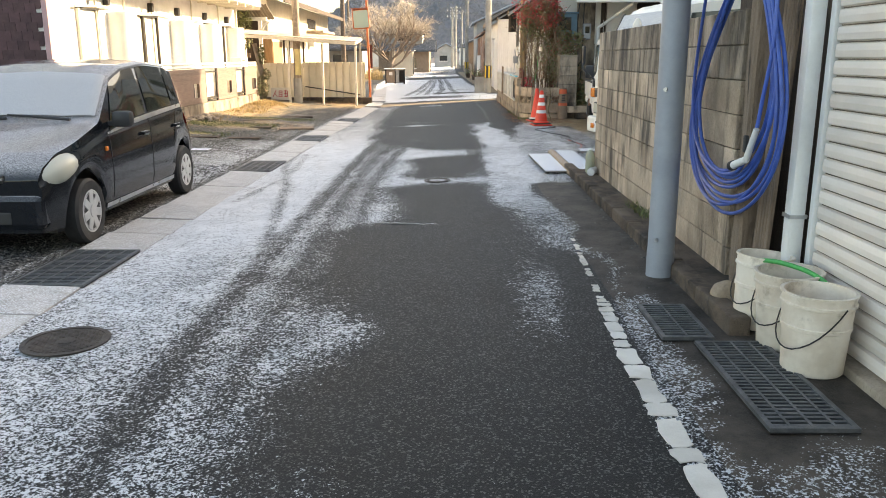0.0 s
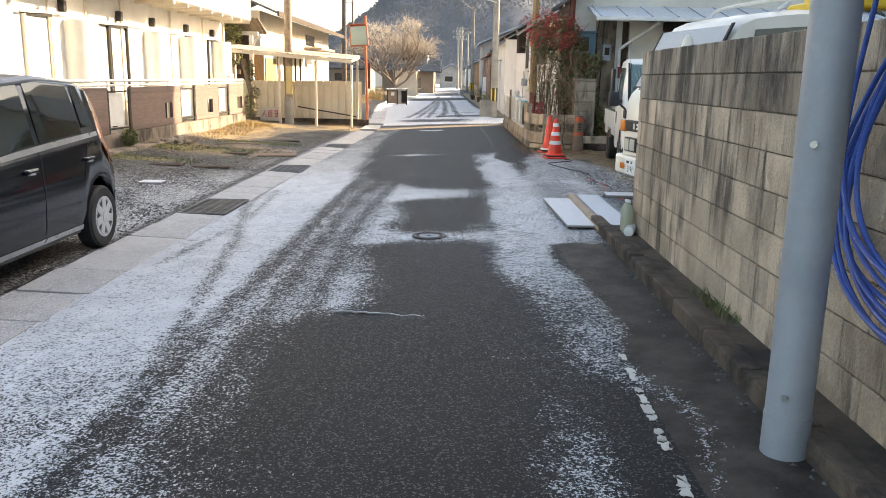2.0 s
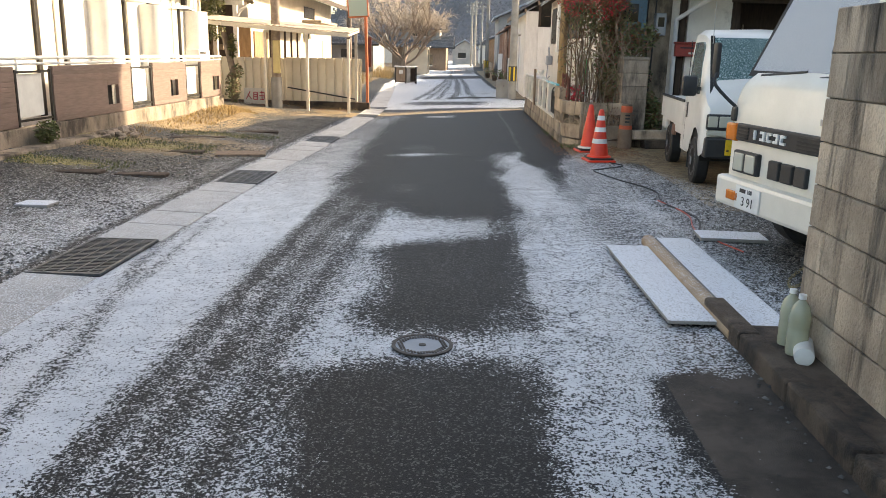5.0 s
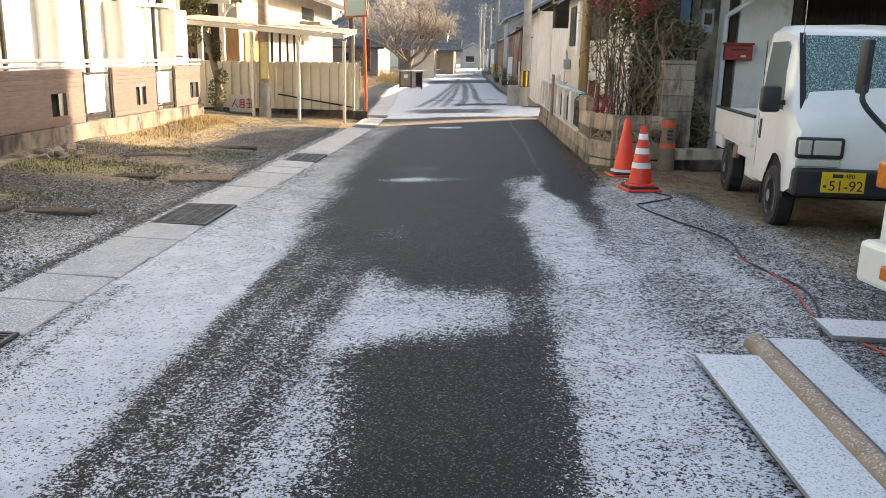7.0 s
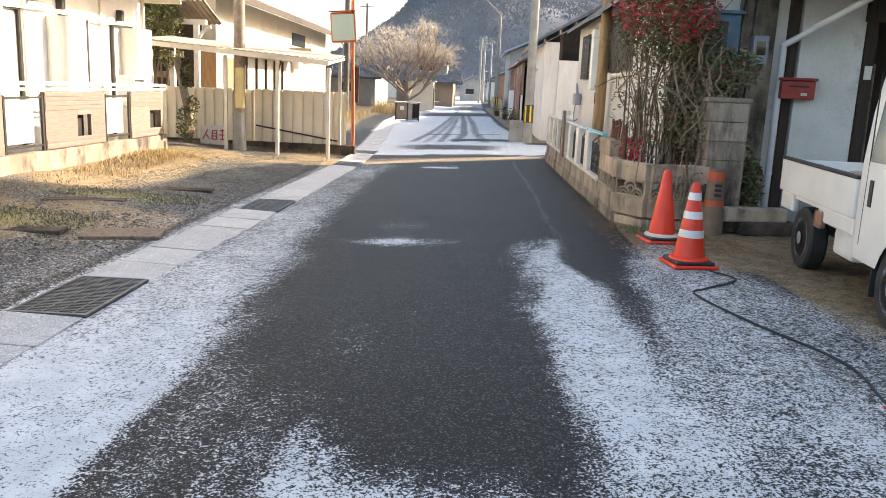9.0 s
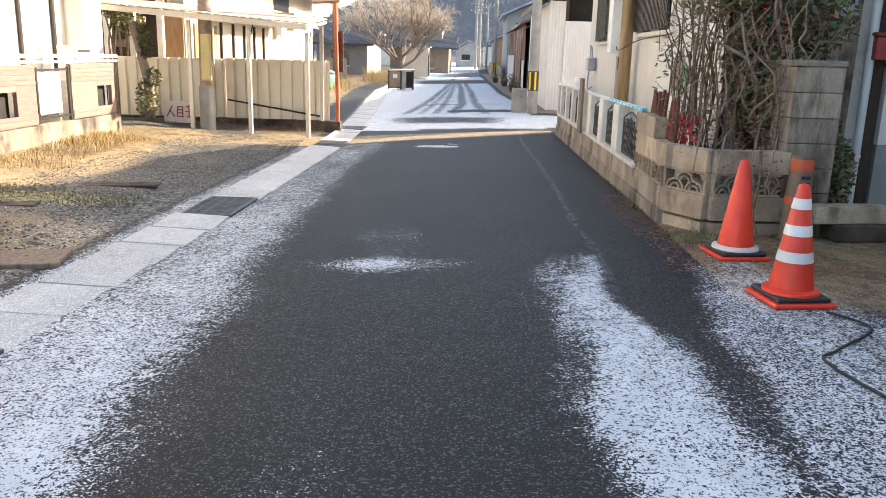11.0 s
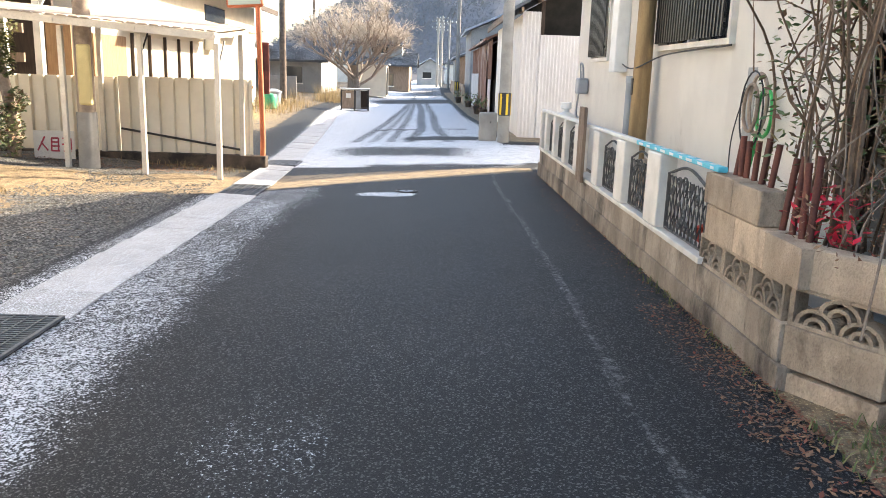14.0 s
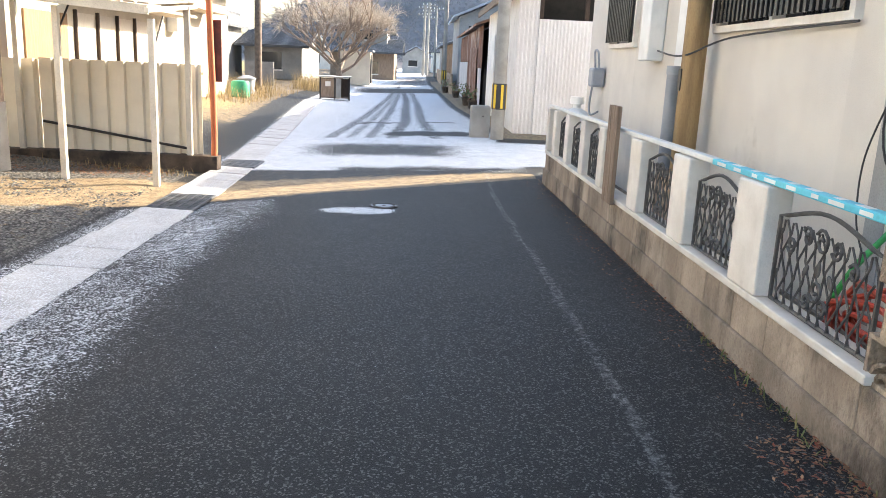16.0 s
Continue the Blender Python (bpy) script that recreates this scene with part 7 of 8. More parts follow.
# ---- lot side and crossing ----
def mirror():
    m = thing("traffic_mirror", "square traffic mirror in an orange frame on a bent orange pole", "traffic mirror", (-2.87, 27.98, gz(-2.87, 28)))
    part("pole", tube(bmesh.new(), spline([(0.0, 0, -0.05), (0.03, 0, 0.1), (0.055, 0.0, 0.35), (0.05, 0, 1.0), (0.02, 0, 2.2), (0.0, 0, 3.45)], 6), 0.042, 14), ORANGE_POLE, m, smooth=True)
    hd = part("frame", boxed(-0.29, 0.29, -0.06, 0.03, 2.52, 3.18, bevel=0.04), ORANGE_POLE, m, "orange mirror housing")
    part("glass", boxed(-0.25, 0.25, -0.068, -0.061, 2.56, 3.13, bevel=0.003), MIRROR, hd, "dull convex mirror face")
    part("hood", boxed(-0.30, 0.30, -0.16, 0.0, 3.185, 3.205, bevel=0.004), ORANGE_POLE, hd)
    part("back_board", boxed(0.02, 0.16, 0.05, 0.08, 1.2, 2.0), RUST_POLE, m, "narrow dark red board")
    hd.rotation_euler = (0, radians(-4), 0)


def lot_pole():
    p = thing("utility_pole", "old wooden utility pole with a concrete foot and yellow strip", "pole", (-5.08, 26.75, gz(-5, 26.7)))
    part("shaft", rodded((0, 0, 0), (0.05, 0, 8.5), 0.125, 0.10, seg=20), BARK_PALE, p, smooth=True)
    part("foot", rodded((0, 0, -0.05), (0, 0, 0.80), 0.145, 0.14, seg=20), POLE_CONC, p, "grey concrete foot", smooth=True)
    part("guard", boxed(-0.05, 0.14, -0.135, -0.05, 0.9, 1.75, bevel=0.03), PALE_YELLOW, p, "faded yellow guard")
    s = thing("sign_board", "white sign board with red characters leaning on the fence", "sign", (-5.78, 27.18, gz(-5.7, 27) + 0.005), 3)
    part("board", boxed(-0.30, 0.30, -0.012, 0.012, 0, 0.42, bevel=0.004), SIGN_WHITE, s)
    for a, b in (((-0.13, 0.33), (-0.24, 0.12)), ((-0.19, 0.25), (-0.09, 0.12)), ((-0.03, 0.31), (0.07, 0.31)), ((-0.02, 0.25), (0.06, 0.25)), ((-0.04, 0.19), (0.08, 0.19)), ((-0.04, 0.12), (0.08, 0.12)), ((-0.03, 0.31), (-0.04, 0.12)), ((0.07, 0.31), (0.06, 0.12)), ((0.13, 0.31), (0.25, 0.31)), ((0.12, 0.22), (0.26, 0.22)), ((0.14, 0.12), (0.25, 0.12)), ((0.19, 0.35), (0.19, 0.10)), ((0.25, 0.31), (0.25, 0.14))):
        part("stroke", rodded((a[0], -0.015, a[1]), (b[0], -0.015, b[1]), 0.012, seg=4), SIGN_RED, s)
    a = thing("air_conditioner", "white outdoor air-conditioner unit behind the fence", "air conditioner", (-6.42, 24.6, 0.85))
    part("case", boxed(-0.16, 0.16, -0.38, 0.38, 0, 0.56, bevel=0.02), WHITE_PLASTIC, a)
    for i in range(6):
        part("slat", boxed(0.161, 0.168, -0.34, 0.06, 0.08 + i * 0.075, 0.12 + i * 0.075), DARK_METAL, a)
    part("stand", boxed(-0.16, 0.16, -0.38, 0.38, -0.9, -0.002), POST_WHITE, a)


mirror()
lot_pole()


def street_pole(x, y, r, h, label, mat, bands=True, arms=0):
    p = thing("utility_pole", label, "pole", (x, y, gz(x, y) - 0.02), group="utility poles")
    part("shaft", rodded((0, 0, 0), (0, 0, h), r, r * 0.72, seg=18), mat, p, smooth=True)
    if bands:
        part("guard", rodded((0, 0, 0.62), (0, 0, 1.12), r + 0.006, seg=18), BLACK_PLASTIC, p, "black and yellow guard", smooth=True)
        for k in range(6):
            a = k * math.pi / 3 + 0.3
            part("stripe", boxed(-0.025, 0.025, -r - 0.011, -r - 0.004, 0.64, 1.10, m=Matrix.Rotation(a, 4, "Z")), YELLOW, p)
    for i in range(arms):
        part("cross_arm", boxed(-0.75, 0.75, -0.04, 0.04, h - 0.35 - 0.7 * i, h - 0.27 - 0.7 * i), POLE_CONC, p)
        for xx in (-0.65, -0.25, 0.25, 0.65):
            part("insulator", rodded((xx, 0, h - 0.27 - 0.7 * i), (xx, 0, h - 0.12 - 0.7 * i), 0.035, seg=8), WHITE_PLASTIC, p)
    return p


street_pole(1.50, 33.1, 0.135, 9.0, "concrete utility pole with a black and yellow guard", POLE_CONC)
street_pole(1.15, 60, 0.13, 6.2, "pale utility pole far along the road", POLE_CONC, True, 0)
street_pole(0.15, 108, 0.16, 7.6, "far concrete pole with cross arms", POLE_CONC, False, 2)
street_pole(0.62, 112, 0.16, 8.2, "far concrete pole with cross arms", POLE_CONC, False, 3)
street_pole(1.3, 100, 0.13, 7.0, "far concrete pole with cross arms", POLE_CONC, False, 1)
street_pole(-6.6, 50, 0.15, 9.0, "dark wooden utility pole beyond the lot", BARK, False, 1)
street_pole(-11.5, 92, 0.15, 9.5, "far wooden pole with a cross arm", BARK, False, 1)


def wires():
    w = thing("overhead_wires", "thin overhead wires strung between the poles", "wire")
    for a, b, sag in (((1.15, 60, 6.1), (-6.6, 20, 9.5), 0.4), ((1.15, 60, 6.0), (-5.6, 20, 9.3), 0.4), ((1.15, 60, 5.9), (1.5, 33.1, 8.6), 0.3), ((1.15, 60, 5.8), (1.2, 100, 6.8), 0.5), ((1.15, 60, 6.0), (0.4, 110, 7.2), 0.5), ((0.4, 110, 7.4), (9, 60, 11), 0.5)):
        a, b = Vector(a), Vector(b)
        pts = [a.lerp(b, k / 14) - Vector((0, 0, sag * 4 * (k / 14) * (1 - k / 14))) for k in range(15)]
        part("wire", tube(bmesh.new(), pts, 0.014, 4), WIRE, w)
    l = thing("street_lamp", "small street lamp on a pole arm", "street lamp", (1.5, 33.0, 4.2))
    part("arm", rodded((0, 0, 0), (-0.5, -0.1, 0.12), 0.02), CHROME, l)
    part("head", boxed(-0.85, -0.45, -0.17, -0.03, 0.08, 0.18, bevel=0.03), WHITE_PLASTIC, l)


wires()
u = thing("concrete_box", "pale concrete post stub beside the utility pole", "post", (1.18, 33.6, -0.06))
part("stub", boxed(-0.2, 0.2, -0.16, 0.16, 0, 0.66, bevel=0.03), POLE_CONC, u)
part("bolt", rodded((0.05, -0.17, 0.45), (0.05, -0.16, 0.45), 0.015), DARK_METAL, u)


# ---- far end of the road ----
def collection_bin():
    b = thing("rubbish_cage", "wire rubbish cage with a pale frosted lid", "cage", (-3.35, 48.3, gz(-3.3, 48)), 6)
    for x in (-0.55, 0.0, 0.55):
        for y in (-0.35, 0.35):
            part("post", boxed(x - 0.025, x + 0.025, y - 0.025, y + 0.025, 0, 0.85), DARK_METAL, b)
    part("panel", boxed(-0.52, -0.02, -0.36, -0.345, 0.12, 0.8), WOOD_OLD, b)
    part("panel", boxed(0.04, 0.24, -0.37, -0.345, 0.06, 0.82), FROST_BOARD, b, "pale blue board")
    part("floor", boxed(-0.55, 0.55, -0.35, 0.35, 0.08, 0.12), WOOD_DARK, b)
    part("back", boxed(-0.55, 0.55, 0.33, 0.345, 0.12, 0.8), WOOD_DARK, b)
    part("lid", boxed(-0.62, 0.62, -0.42, 0.42, 0.85, 0.90, bevel=0.01), FROST_BOARD, b)
    part("notice", boxed(-0.36, -0.16, -0.375, -0.362, 0.52, 0.7), SIGN_WHITE, b)


collection_bin()


def gable_house(name, label, x0, x1, y0, y1, eave, ridge, wall, roof, along="y", windows=(), over=0.5):
    h = thing("house", label, "house", group="houses along the far road")
    part("wall", boxed(x0, x1, y0, y1, -0.3, eave), wall, h)
    bm = bmesh.new()
    if along == "y":
        c = (x0 + x1) / 2
        prism(bm, [(x0 - over, eave - 0.12), (x0 - over, eave), (c, ridge), (x1 + over, eave), (x1 + over, eave - 0.12), (c, ridge - 0.14)], "y", y0 - over, y1 + over)
        part("roof", bm, roof, h)
        for y in (y0, y1 - 0.1):
            g = bmesh.new()
            prism(g, [(x0, eave), (x1, eave), (c, ridge - 0.2)], "y", y, y + 0.1)
            part("gable", g, wall, h)
    else:
        c = (y0 + y1) / 2
        prism(bm, [(y0 - over, eave - 0.12), (y0 - over, eave), (c, ridge), (y1 + over, eave), (y1 + over, eave - 0.12), (c, ridge - 0.14)], "x", x0 - over, x1 + over)
        part("roof", bm, roof, h)
        for x in (x0, x1 - 0.1):
            g = bmesh.new()
            prism(g, [(y0, eave), (y1, eave), (c, ridge - 0.2)], "x", x, x + 0.1)
            part("gable", g, wall, h)
        rows = int((c - y0 + over) / 0.3)
        for k in range(rows):
            f = k / rows
            yy, zz = y0 - over + f * (c - y0 + over), eave + f * (ridge - eave)
            part("roof_course", rodded((x0 - over, yy, zz + 0.02), (x1 + over, yy, zz + 0.02), 0.035, seg=5), roof, h)
    for wx0, wx1, wz0, wz1 in windows:
        w = part("window", boxed(wx0, wx1, y0 - 0.03, y0 - 0.004, wz0, wz1), GLASS_DARK, h)
        part("frame", boxed(wx0 - 0.06, wx1 + 0.06, y0 - 0.05, y0 - 0.031, wz0 - 0.08, wz0), POST_WHITE, w)
    return h


gable_house("a", "two-storey timber house with grey tiled roofs, lower tier", -7.5, -2.3, 84, 92, 2.05, 3.2, WOOD_OLD, ROOF_TILE, "x", [(-5.0, -3.6, 0.3, 1.3)], 0.7)
gable_house("b", "upper storey with a grey tiled roof behind the eaves", -6.8, -3.0, 86, 91, 3.75, 4.9, HAZE_BLUE, ROOF_TILE, "x", [(-5.6, -4.2, 3.05, 3.6)], 0.6)
gable_house("c", "far pale house with a frosted roof", -2.6, 1.0, 128, 136, 2.2, 3.6, HAZE_BLUE, ROOF_SHEET, "y", [(-1.8, -0.6, 0.8, 1.6)])
gable_house("d", "sunlit blue-grey house across the field", -20, -11.2, 60, 68, 3.0, 4.6, HAZE_BLUE, ROOF_TILE, "y", [(-14, -12.6, 0.8, 2.0), (-18, -16.6, 0.8, 2.0)])
gable_house("e", "low house with a dark tiled roof behind a wall", -10.6, -7.2, 66, 74, 2.0, 3.0, HAZE_BLUE, ROOF_TILE, "x", [(-9.6, -8.4, 0.6, 1.6)])
gable_house("f", "narrow two-storey cream house beyond the lot", -13, -9.9, 54, 59, 3.4, 4.6, WHITE_RENDER, ROOF_TILE, "y", [(-12, -11, 0.9, 1.9)])
gable_house("g", "white two-storey house with frosted roofs beyond the sheds", 1.9, 7.0, 61, 69, 3.9, 5.2, HAZE_BLUE, ROOF_SHEET, "y", [(2.4, 3.4, 2.6, 3.4)], 0.35)
gable_house("h", "far brown house at the roadside", 1.6, 7.0, 74, 84, 2.6, 3.8, WOOD_OLD, ROOF_TILE, "y", [(2.2, 3.2, 0.8, 1.6)], 0.4)
gable_house("i", "far pale house at the roadside", 1.9, 8.0, 92, 104, 3.0, 4.4, HAZE_BLUE, ROOF_SHEET, "y", [(2.4, 3.4, 1, 1.8)], 0.4)
gable_house("j", "far low house at the bend of the road", -9.0, -4.0, 104, 112, 2.4, 3.6, HAZE_BLUE, ROOF_TILE, "x", [(-7, -5.5, 0.7, 1.6)], 0.5)
gable_house("k", "far house beyond the bend of the road", 1.5, 9.0, 140, 150, 3.0, 4.6, WHITE_RENDER, ROOF_TILE, "x", [(3, 4.2, 0.8, 1.8)], 0.5)
gable_house("l", "far house below the hill", -16, -10, 118, 128, 2.8, 4.2, WHITE_RENDER, ROOF_TILE, "y", [(-14, -12.6, 0.8, 1.8)], 0.5)

ks = thing("storage_shed", "cream metal storage shed with a dark open side", "shed", (-3.85, 66.5, -0.08))
part("case", boxed(-1.1, 0.75, -0.9, 0.9, 0, 1.95, bevel=0.02), CORRUGATED, ks)
part("opening", boxed(0.76, 0.80, -0.7, 0.7, 0.1, 1.8), BLACK_VOID, ks)
part("roof", boxed(-1.2, 0.9, -1.0, 1.0, 1.95, 2.03), ROOF_SHEET, ks)
fw = thing("wall_far", "grey concrete garden wall beyond the lot", "wall", kind="structure")
part("wall", boxed(-14, -8.6, 53.0, 53.2, -0.2, 1.15), BLOCK_PALE, fw)
part("wall", boxed(-8.2, -6.9, 55.0, 55.2, -0.2, 1.1), POLE_CONC, fw)
part("wall", boxed(1.35, 1.5, 57, 88, -0.2, 0.9), BLOCK, fw)
gt = thing("storage_tub", "green plastic tub with a pale lid in the weeds", "tub", (-6.0, 44.0, gz(-6, 44)))
bm = bmesh.new()
lathe(bm, [(0.26, 0), (0.30, 0.03), (0.31, 0.42), (0.28, 0.52), (0.05, 0.55)], 20)
part("shell", bm, GREEN_TUB, gt, smooth=True)
gt2 = thing("storage_bin", "grey lidded bin behind the green tub", "bin", (-6.3, 46.4, gz(-6, 46)))
bm = bmesh.new()
lathe(bm, [(0.26, 0), (0.30, 0.5), (0.33, 0.52), (0.33, 0.56), (0.1, 0.66)], 20)
part("shell", bm, PIPE_GREY, gt2, smooth=True)
for x, y in ((1.7, 44), (1.6, 46), (1.75, 49), (1.2, 58), (1.5, 52.5)):
    pt = thing("flower_pot", "dark flower pot with a dried plant by the sheds", "flower pot", (x, y, -0.07), group="pots by the sheds")
    bm = bmesh.new()
    lathe(bm, [(0.12, 0), (0.17, 0.28), (0.19, 0.28), (0.19, 0.33), (0.15, 0.33), (0.13, 0.2)], 16)
    part("pot", bm, KERB, pt, smooth=True)
    bm = bmesh.new()
    for k in range(60):
        a, e, r = random.uniform(0, 6.28), random.uniform(0.4, 1.4), random.uniform(0.1, 0.45)
        c = Vector((r * math.cos(a) * math.cos(e), r * math.sin(a) * math.cos(e), 0.3 + r * math.sin(e)))
        d = Vector((random.uniform(-1, 1), random.uniform(-1, 1), random.uniform(-1, 1))).normalized() * 0.06
        e2 = d.orthogonal().normalized() * 0.03
        bm.faces.new([bm.verts.new(c + q) for q in (d, e2, -d, -e2)])
    part("leaves", bm, GREEN_LEAF, pt)


# ---- plants ----
def branch(bm, tips, p, d, length, r, depth, rng, spread=0.55, up=0.15, kids=(2, 4)):
    pts = [p]
    q, dd = Vector(p), Vector(d).normalized()
    n = 4
    for k in range(n):
        dd = (dd + Vector((rng.uniform(-1, 1), rng.uniform(-1, 1), rng.uniform(-0.6, 1))) * 0.16 + Vector((0, 0, up * 0.2))).normalized()
        q = q + dd * length / n
        pts.append(q.copy())
    tube(bm, pts, r, 7 if r > 0.05 else (5 if r > 0.015 else 3), 0.6)
    if depth == 0:
        tips.append((pts[-1], dd))
        return
    for k in range(rng.randint(*kids)):
        i = rng.randint(2, n)
        nd = (dd + Vector((rng.uniform(-1, 1), rng.uniform(-1, 1), rng.uniform(-0.4, 0.8))) * spread * 1.5).normalized()
        branch(bm, tips, pts[i], nd, length * rng.uniform(0.6, 0.82), r * 0.58, depth - 1, rng, spread, up, kids)


def bare_tree():
    t = thing("tree", "bare spreading cherry tree with pale frosted twigs", "tree", (-4.6, 62.5, -0.1))
    rng = random.Random(5)
    bm, tips = bmesh.new(), []
    tube(bm, [(0, 0, -0.1), (0.02, 0.02, 0.4), (-0.05, 0.0, 0.9), (-0.1, 0, 1.3)], 0.21, 12, 0.7)
    tw = bmesh.new()
    for k in range(7):
        a = 2 * math.pi * k / 7 + 0.3
        branch(bm, tips, Vector((-0.06, 0, 0.65 + 0.1 * k)), Vector((math.cos(a) * 1.2, math.sin(a) * 1.2, 0.55)), 2.15, 0.085, 3, rng, 0.62, 0.12, (3, 4))
    part("trunk", bm, BARK_PALE, t, "brown trunk and limbs")
    bm = bmesh.new()
    for p, d in tips:
        for k in range(13):
            nd = (d + Vector((rng.uniform(-1, 1), rng.uniform(-1, 1), rng.uniform(-0.9, 0.8))) * 0.8).normalized()
            L = rng.uniform(0.35, 0.95)
            mid = p + nd * L * 0.5 + Vector((rng.uniform(-0.1, 0.1), rng.uniform(-0.1, 0.1), rng.uniform(-0.02, 0.16)))
            tube(bm, [p, mid, p + nd * L - Vector((0, 0, 0.12 * L))], 0.0125, 3, 0.45)
    ob = part("crown", bm, TWIG, t, "haze of pale twigs")
    ob["kind"] = "stuff"


def leaf_cloud(bm, centre, radii, n, size, rng, flat=0.5):
    for k in range(n):
        while True:
            u = Vector((rng.uniform(-1, 1), rng.uniform(-1, 1), rng.uniform(-1, 1)))
            if 0.15 < u.length < 1:
                break
        c = Vector(centre) + Vector((u.x * radii[0], u.y * radii[1], u.z * radii[2]))
        d = Vector((rng.uniform(-1, 1), rng.uniform(-1, 1), rng.uniform(-flat, flat))).normalized()
        s = size * rng.uniform(0.6, 1.3)
        e = d.cross(Vector((rng.uniform(-1, 1), rng.uniform(-1, 1), 1))).normalized()
        bm.faces.new([bm.verts.new(c + v) for v in (d * s, e * s * 0.42 + d * s * 0.1, -d * s, -e * s * 0.42 + d * s * 0.1)])


def corner_shrub():
    rng = random.Random(11)
    t = thing("shrub", "tall bamboo-like shrub with red berries and thin brown stalks", "shrub", (1.98, 19.0, 0.6))
    st = bmesh.new()
    for k in range(44):
        x, y = rng.uniform(-0.28, 0.42), rng.uniform(-0.4, 0.5)
        h = rng.uniform(1.1, 2.0)
        tube(st, spline([(x, y, 0), (x + rng.uniform(-0.08, 0.08), y + rng.uniform(-0.08, 0.08), h * 0.4), (x * 1.2 + rng.uniform(-0.15, 0.15), y * 1.2 + rng.uniform(-0.15, 0.15), h * 0.75), (x * 1.4 + rng.uniform(-0.25, 0.25), y * 1.3 + rng.uniform(-0.2, 0.2), h)], 3), rng.uniform(0.006, 0.014), 4, 0.5)
    for k in range(70):
        x, y, z = rng.uniform(-0.4, 0.6), rng.uniform(-0.5, 0.6), rng.uniform(0.3, 1.7)
        p = Vector((x, y, z))
        d = Vector((rng.uniform(-1, 1), rng.uniform(-1, 1), rng.uniform(-0.2, 1))).normalized() * rng.uniform(0.2, 0.5)
        tube(st, [p, p + d * 0.5 + Vector((0, 0, 0.04)), p + d], 0.005, 3, 0.5)
    part("stalk_clump", st, STALK, t)["kind"] = "stuff"
    pale = bmesh.new()
    for pts in ([(0.45, -0.30, 0.1), (0.42, -0.34, 0.5), (0.5, -0.38, 0.9), (0.8, -0.42, 1.15)], [(0.42, -0.34, 0.5), (0.2, -0.4, 0.85), (0.1, -0.42, 1.2)], [(0.5, -0.38, 0.9), (0.36, -0.44, 1.25), (0.42, -0.45, 1.5)], [(0.2, -0.4, 0.85), (-0.12, -0.42, 1.0)], [(0.6, -0.4, 1.0), (0.95, -0.45, 1.0)]):
        tube(pale, spline(pts, 5), 0.017, 6, 0.5)
    for k in range(34):
        p = Vector((rng.uniform(-0.36, 0.5), rng.uniform(-0.5, 0.2), rng.uniform(0.1, 1.0)))
        pts = [p]
        for j in range(4):
            p = p + Vector((rng.uniform(-0.12, 0.12), rng.uniform(-0.12, 0.06), rng.uniform(0.04, 0.2)))
            pts.append(p)
        tube(pale, spline(pts, 3), rng.uniform(0.004, 0.009), 4, 0.4)
    for k in range(16):
        p = Vector((rng.uniform(0.0, 0.75), rng.uniform(-0.62, -0.3), rng.uniform(0.15, 0.7)))
        pts = [p]
        for j in range(5):
            p = p + Vector((rng.uniform(-0.14, 0.14), rng.uniform(-0.08, 0.06), rng.uniform(0.08, 0.24)))
            pts.append(p)
        tube(pale, spline(pts, 3), rng.uniform(0.006, 0.013), 5, 0.35)
    for x, y, h in ((-0.12, -0.90, 0.42), (0.12, -0.94, 0.5), (0.27, -0.94, 0.46), (-0.28, -0.80, 0.55)):
        tube(pale, spline([(x, y, 0.18 - 0.36), (x + 0.02, y - 0.01, 0.18 - 0.36 + h * 0.5), (x + 0.06, y + 0.03, 0.18 - 0.36 + h)], 4), 0.007, 5, 0.7)
    part("pale_limb", pale, BARK_PALE, t, "crooked pale limbs")
    lf = bmesh.new()
    leaf_cloud(lf, (0.1, 0.0, 1.65), (0.58, 0.62, 0.5), 5200, 0.033, rng)
    leaf_cloud(lf, (0.52, -0.12, 0.75), (0.42, 0.45, 0.72), 4800, 0.033, rng)
    leaf_cloud(lf, (0.0, 0.1, 0.8), (0.45, 0.5, 0.7), 1000, 0.028, rng)
    leaf_cloud(lf, (0.62, -0.45, 0.45), (0.4, 0.25, 0.4), 1200, 0.028, rng)
    leaf_cloud(lf, (0.75, -0.35, 1.15), (0.34, 0.24, 0.24), 700, 0.04, rng)
    part("leaves", lf, GREEN_LEAF, t, "small dark green leaves")["kind"] = "stuff"
    rd = bmesh.new()
    for c in ((-0.30, -0.45, 1.62), (-0.1, -0.6, 1.75), (0.1, -0.55, 1.55), (-0.38, -0.2, 1.75), (0.0, -0.4, 1.95), (0.3, -0.55, 1.62), (0.2, -0.3, 2.0), (-0.2, -0.5, 2.05), (0.4, -0.45, 1.85), (-0.42, -0.05, 1.95)):
        leaf_cloud(rd, c, (0.21, 0.18, 0.19), 165, 0.022, rng)
    leaf_cloud(rd, (-0.2, -0.2, 0.25), (0.15, 0.4, 0.15), 160, 0.03, rng)
    leaf_cloud(rd, (0.45, -0.5, 0.9), (0.5, 0.2, 0.5), 120, 0.018, rng)
    dr = bmesh.new()
    leaf_cloud(dr, (0.1, -0.5, 0.25), (0.6, 0.3, 0.3), 700, 0.017, rng)
    leaf_cloud(dr, (0.5, -0.45, 1.0), (0.5, 0.3, 0.7), 420, 0.017, rng)
    leaf_cloud(dr, (0.3, -0.92, -0.02), (0.45, 0.05, 0.14), 140, 0.02, rng)
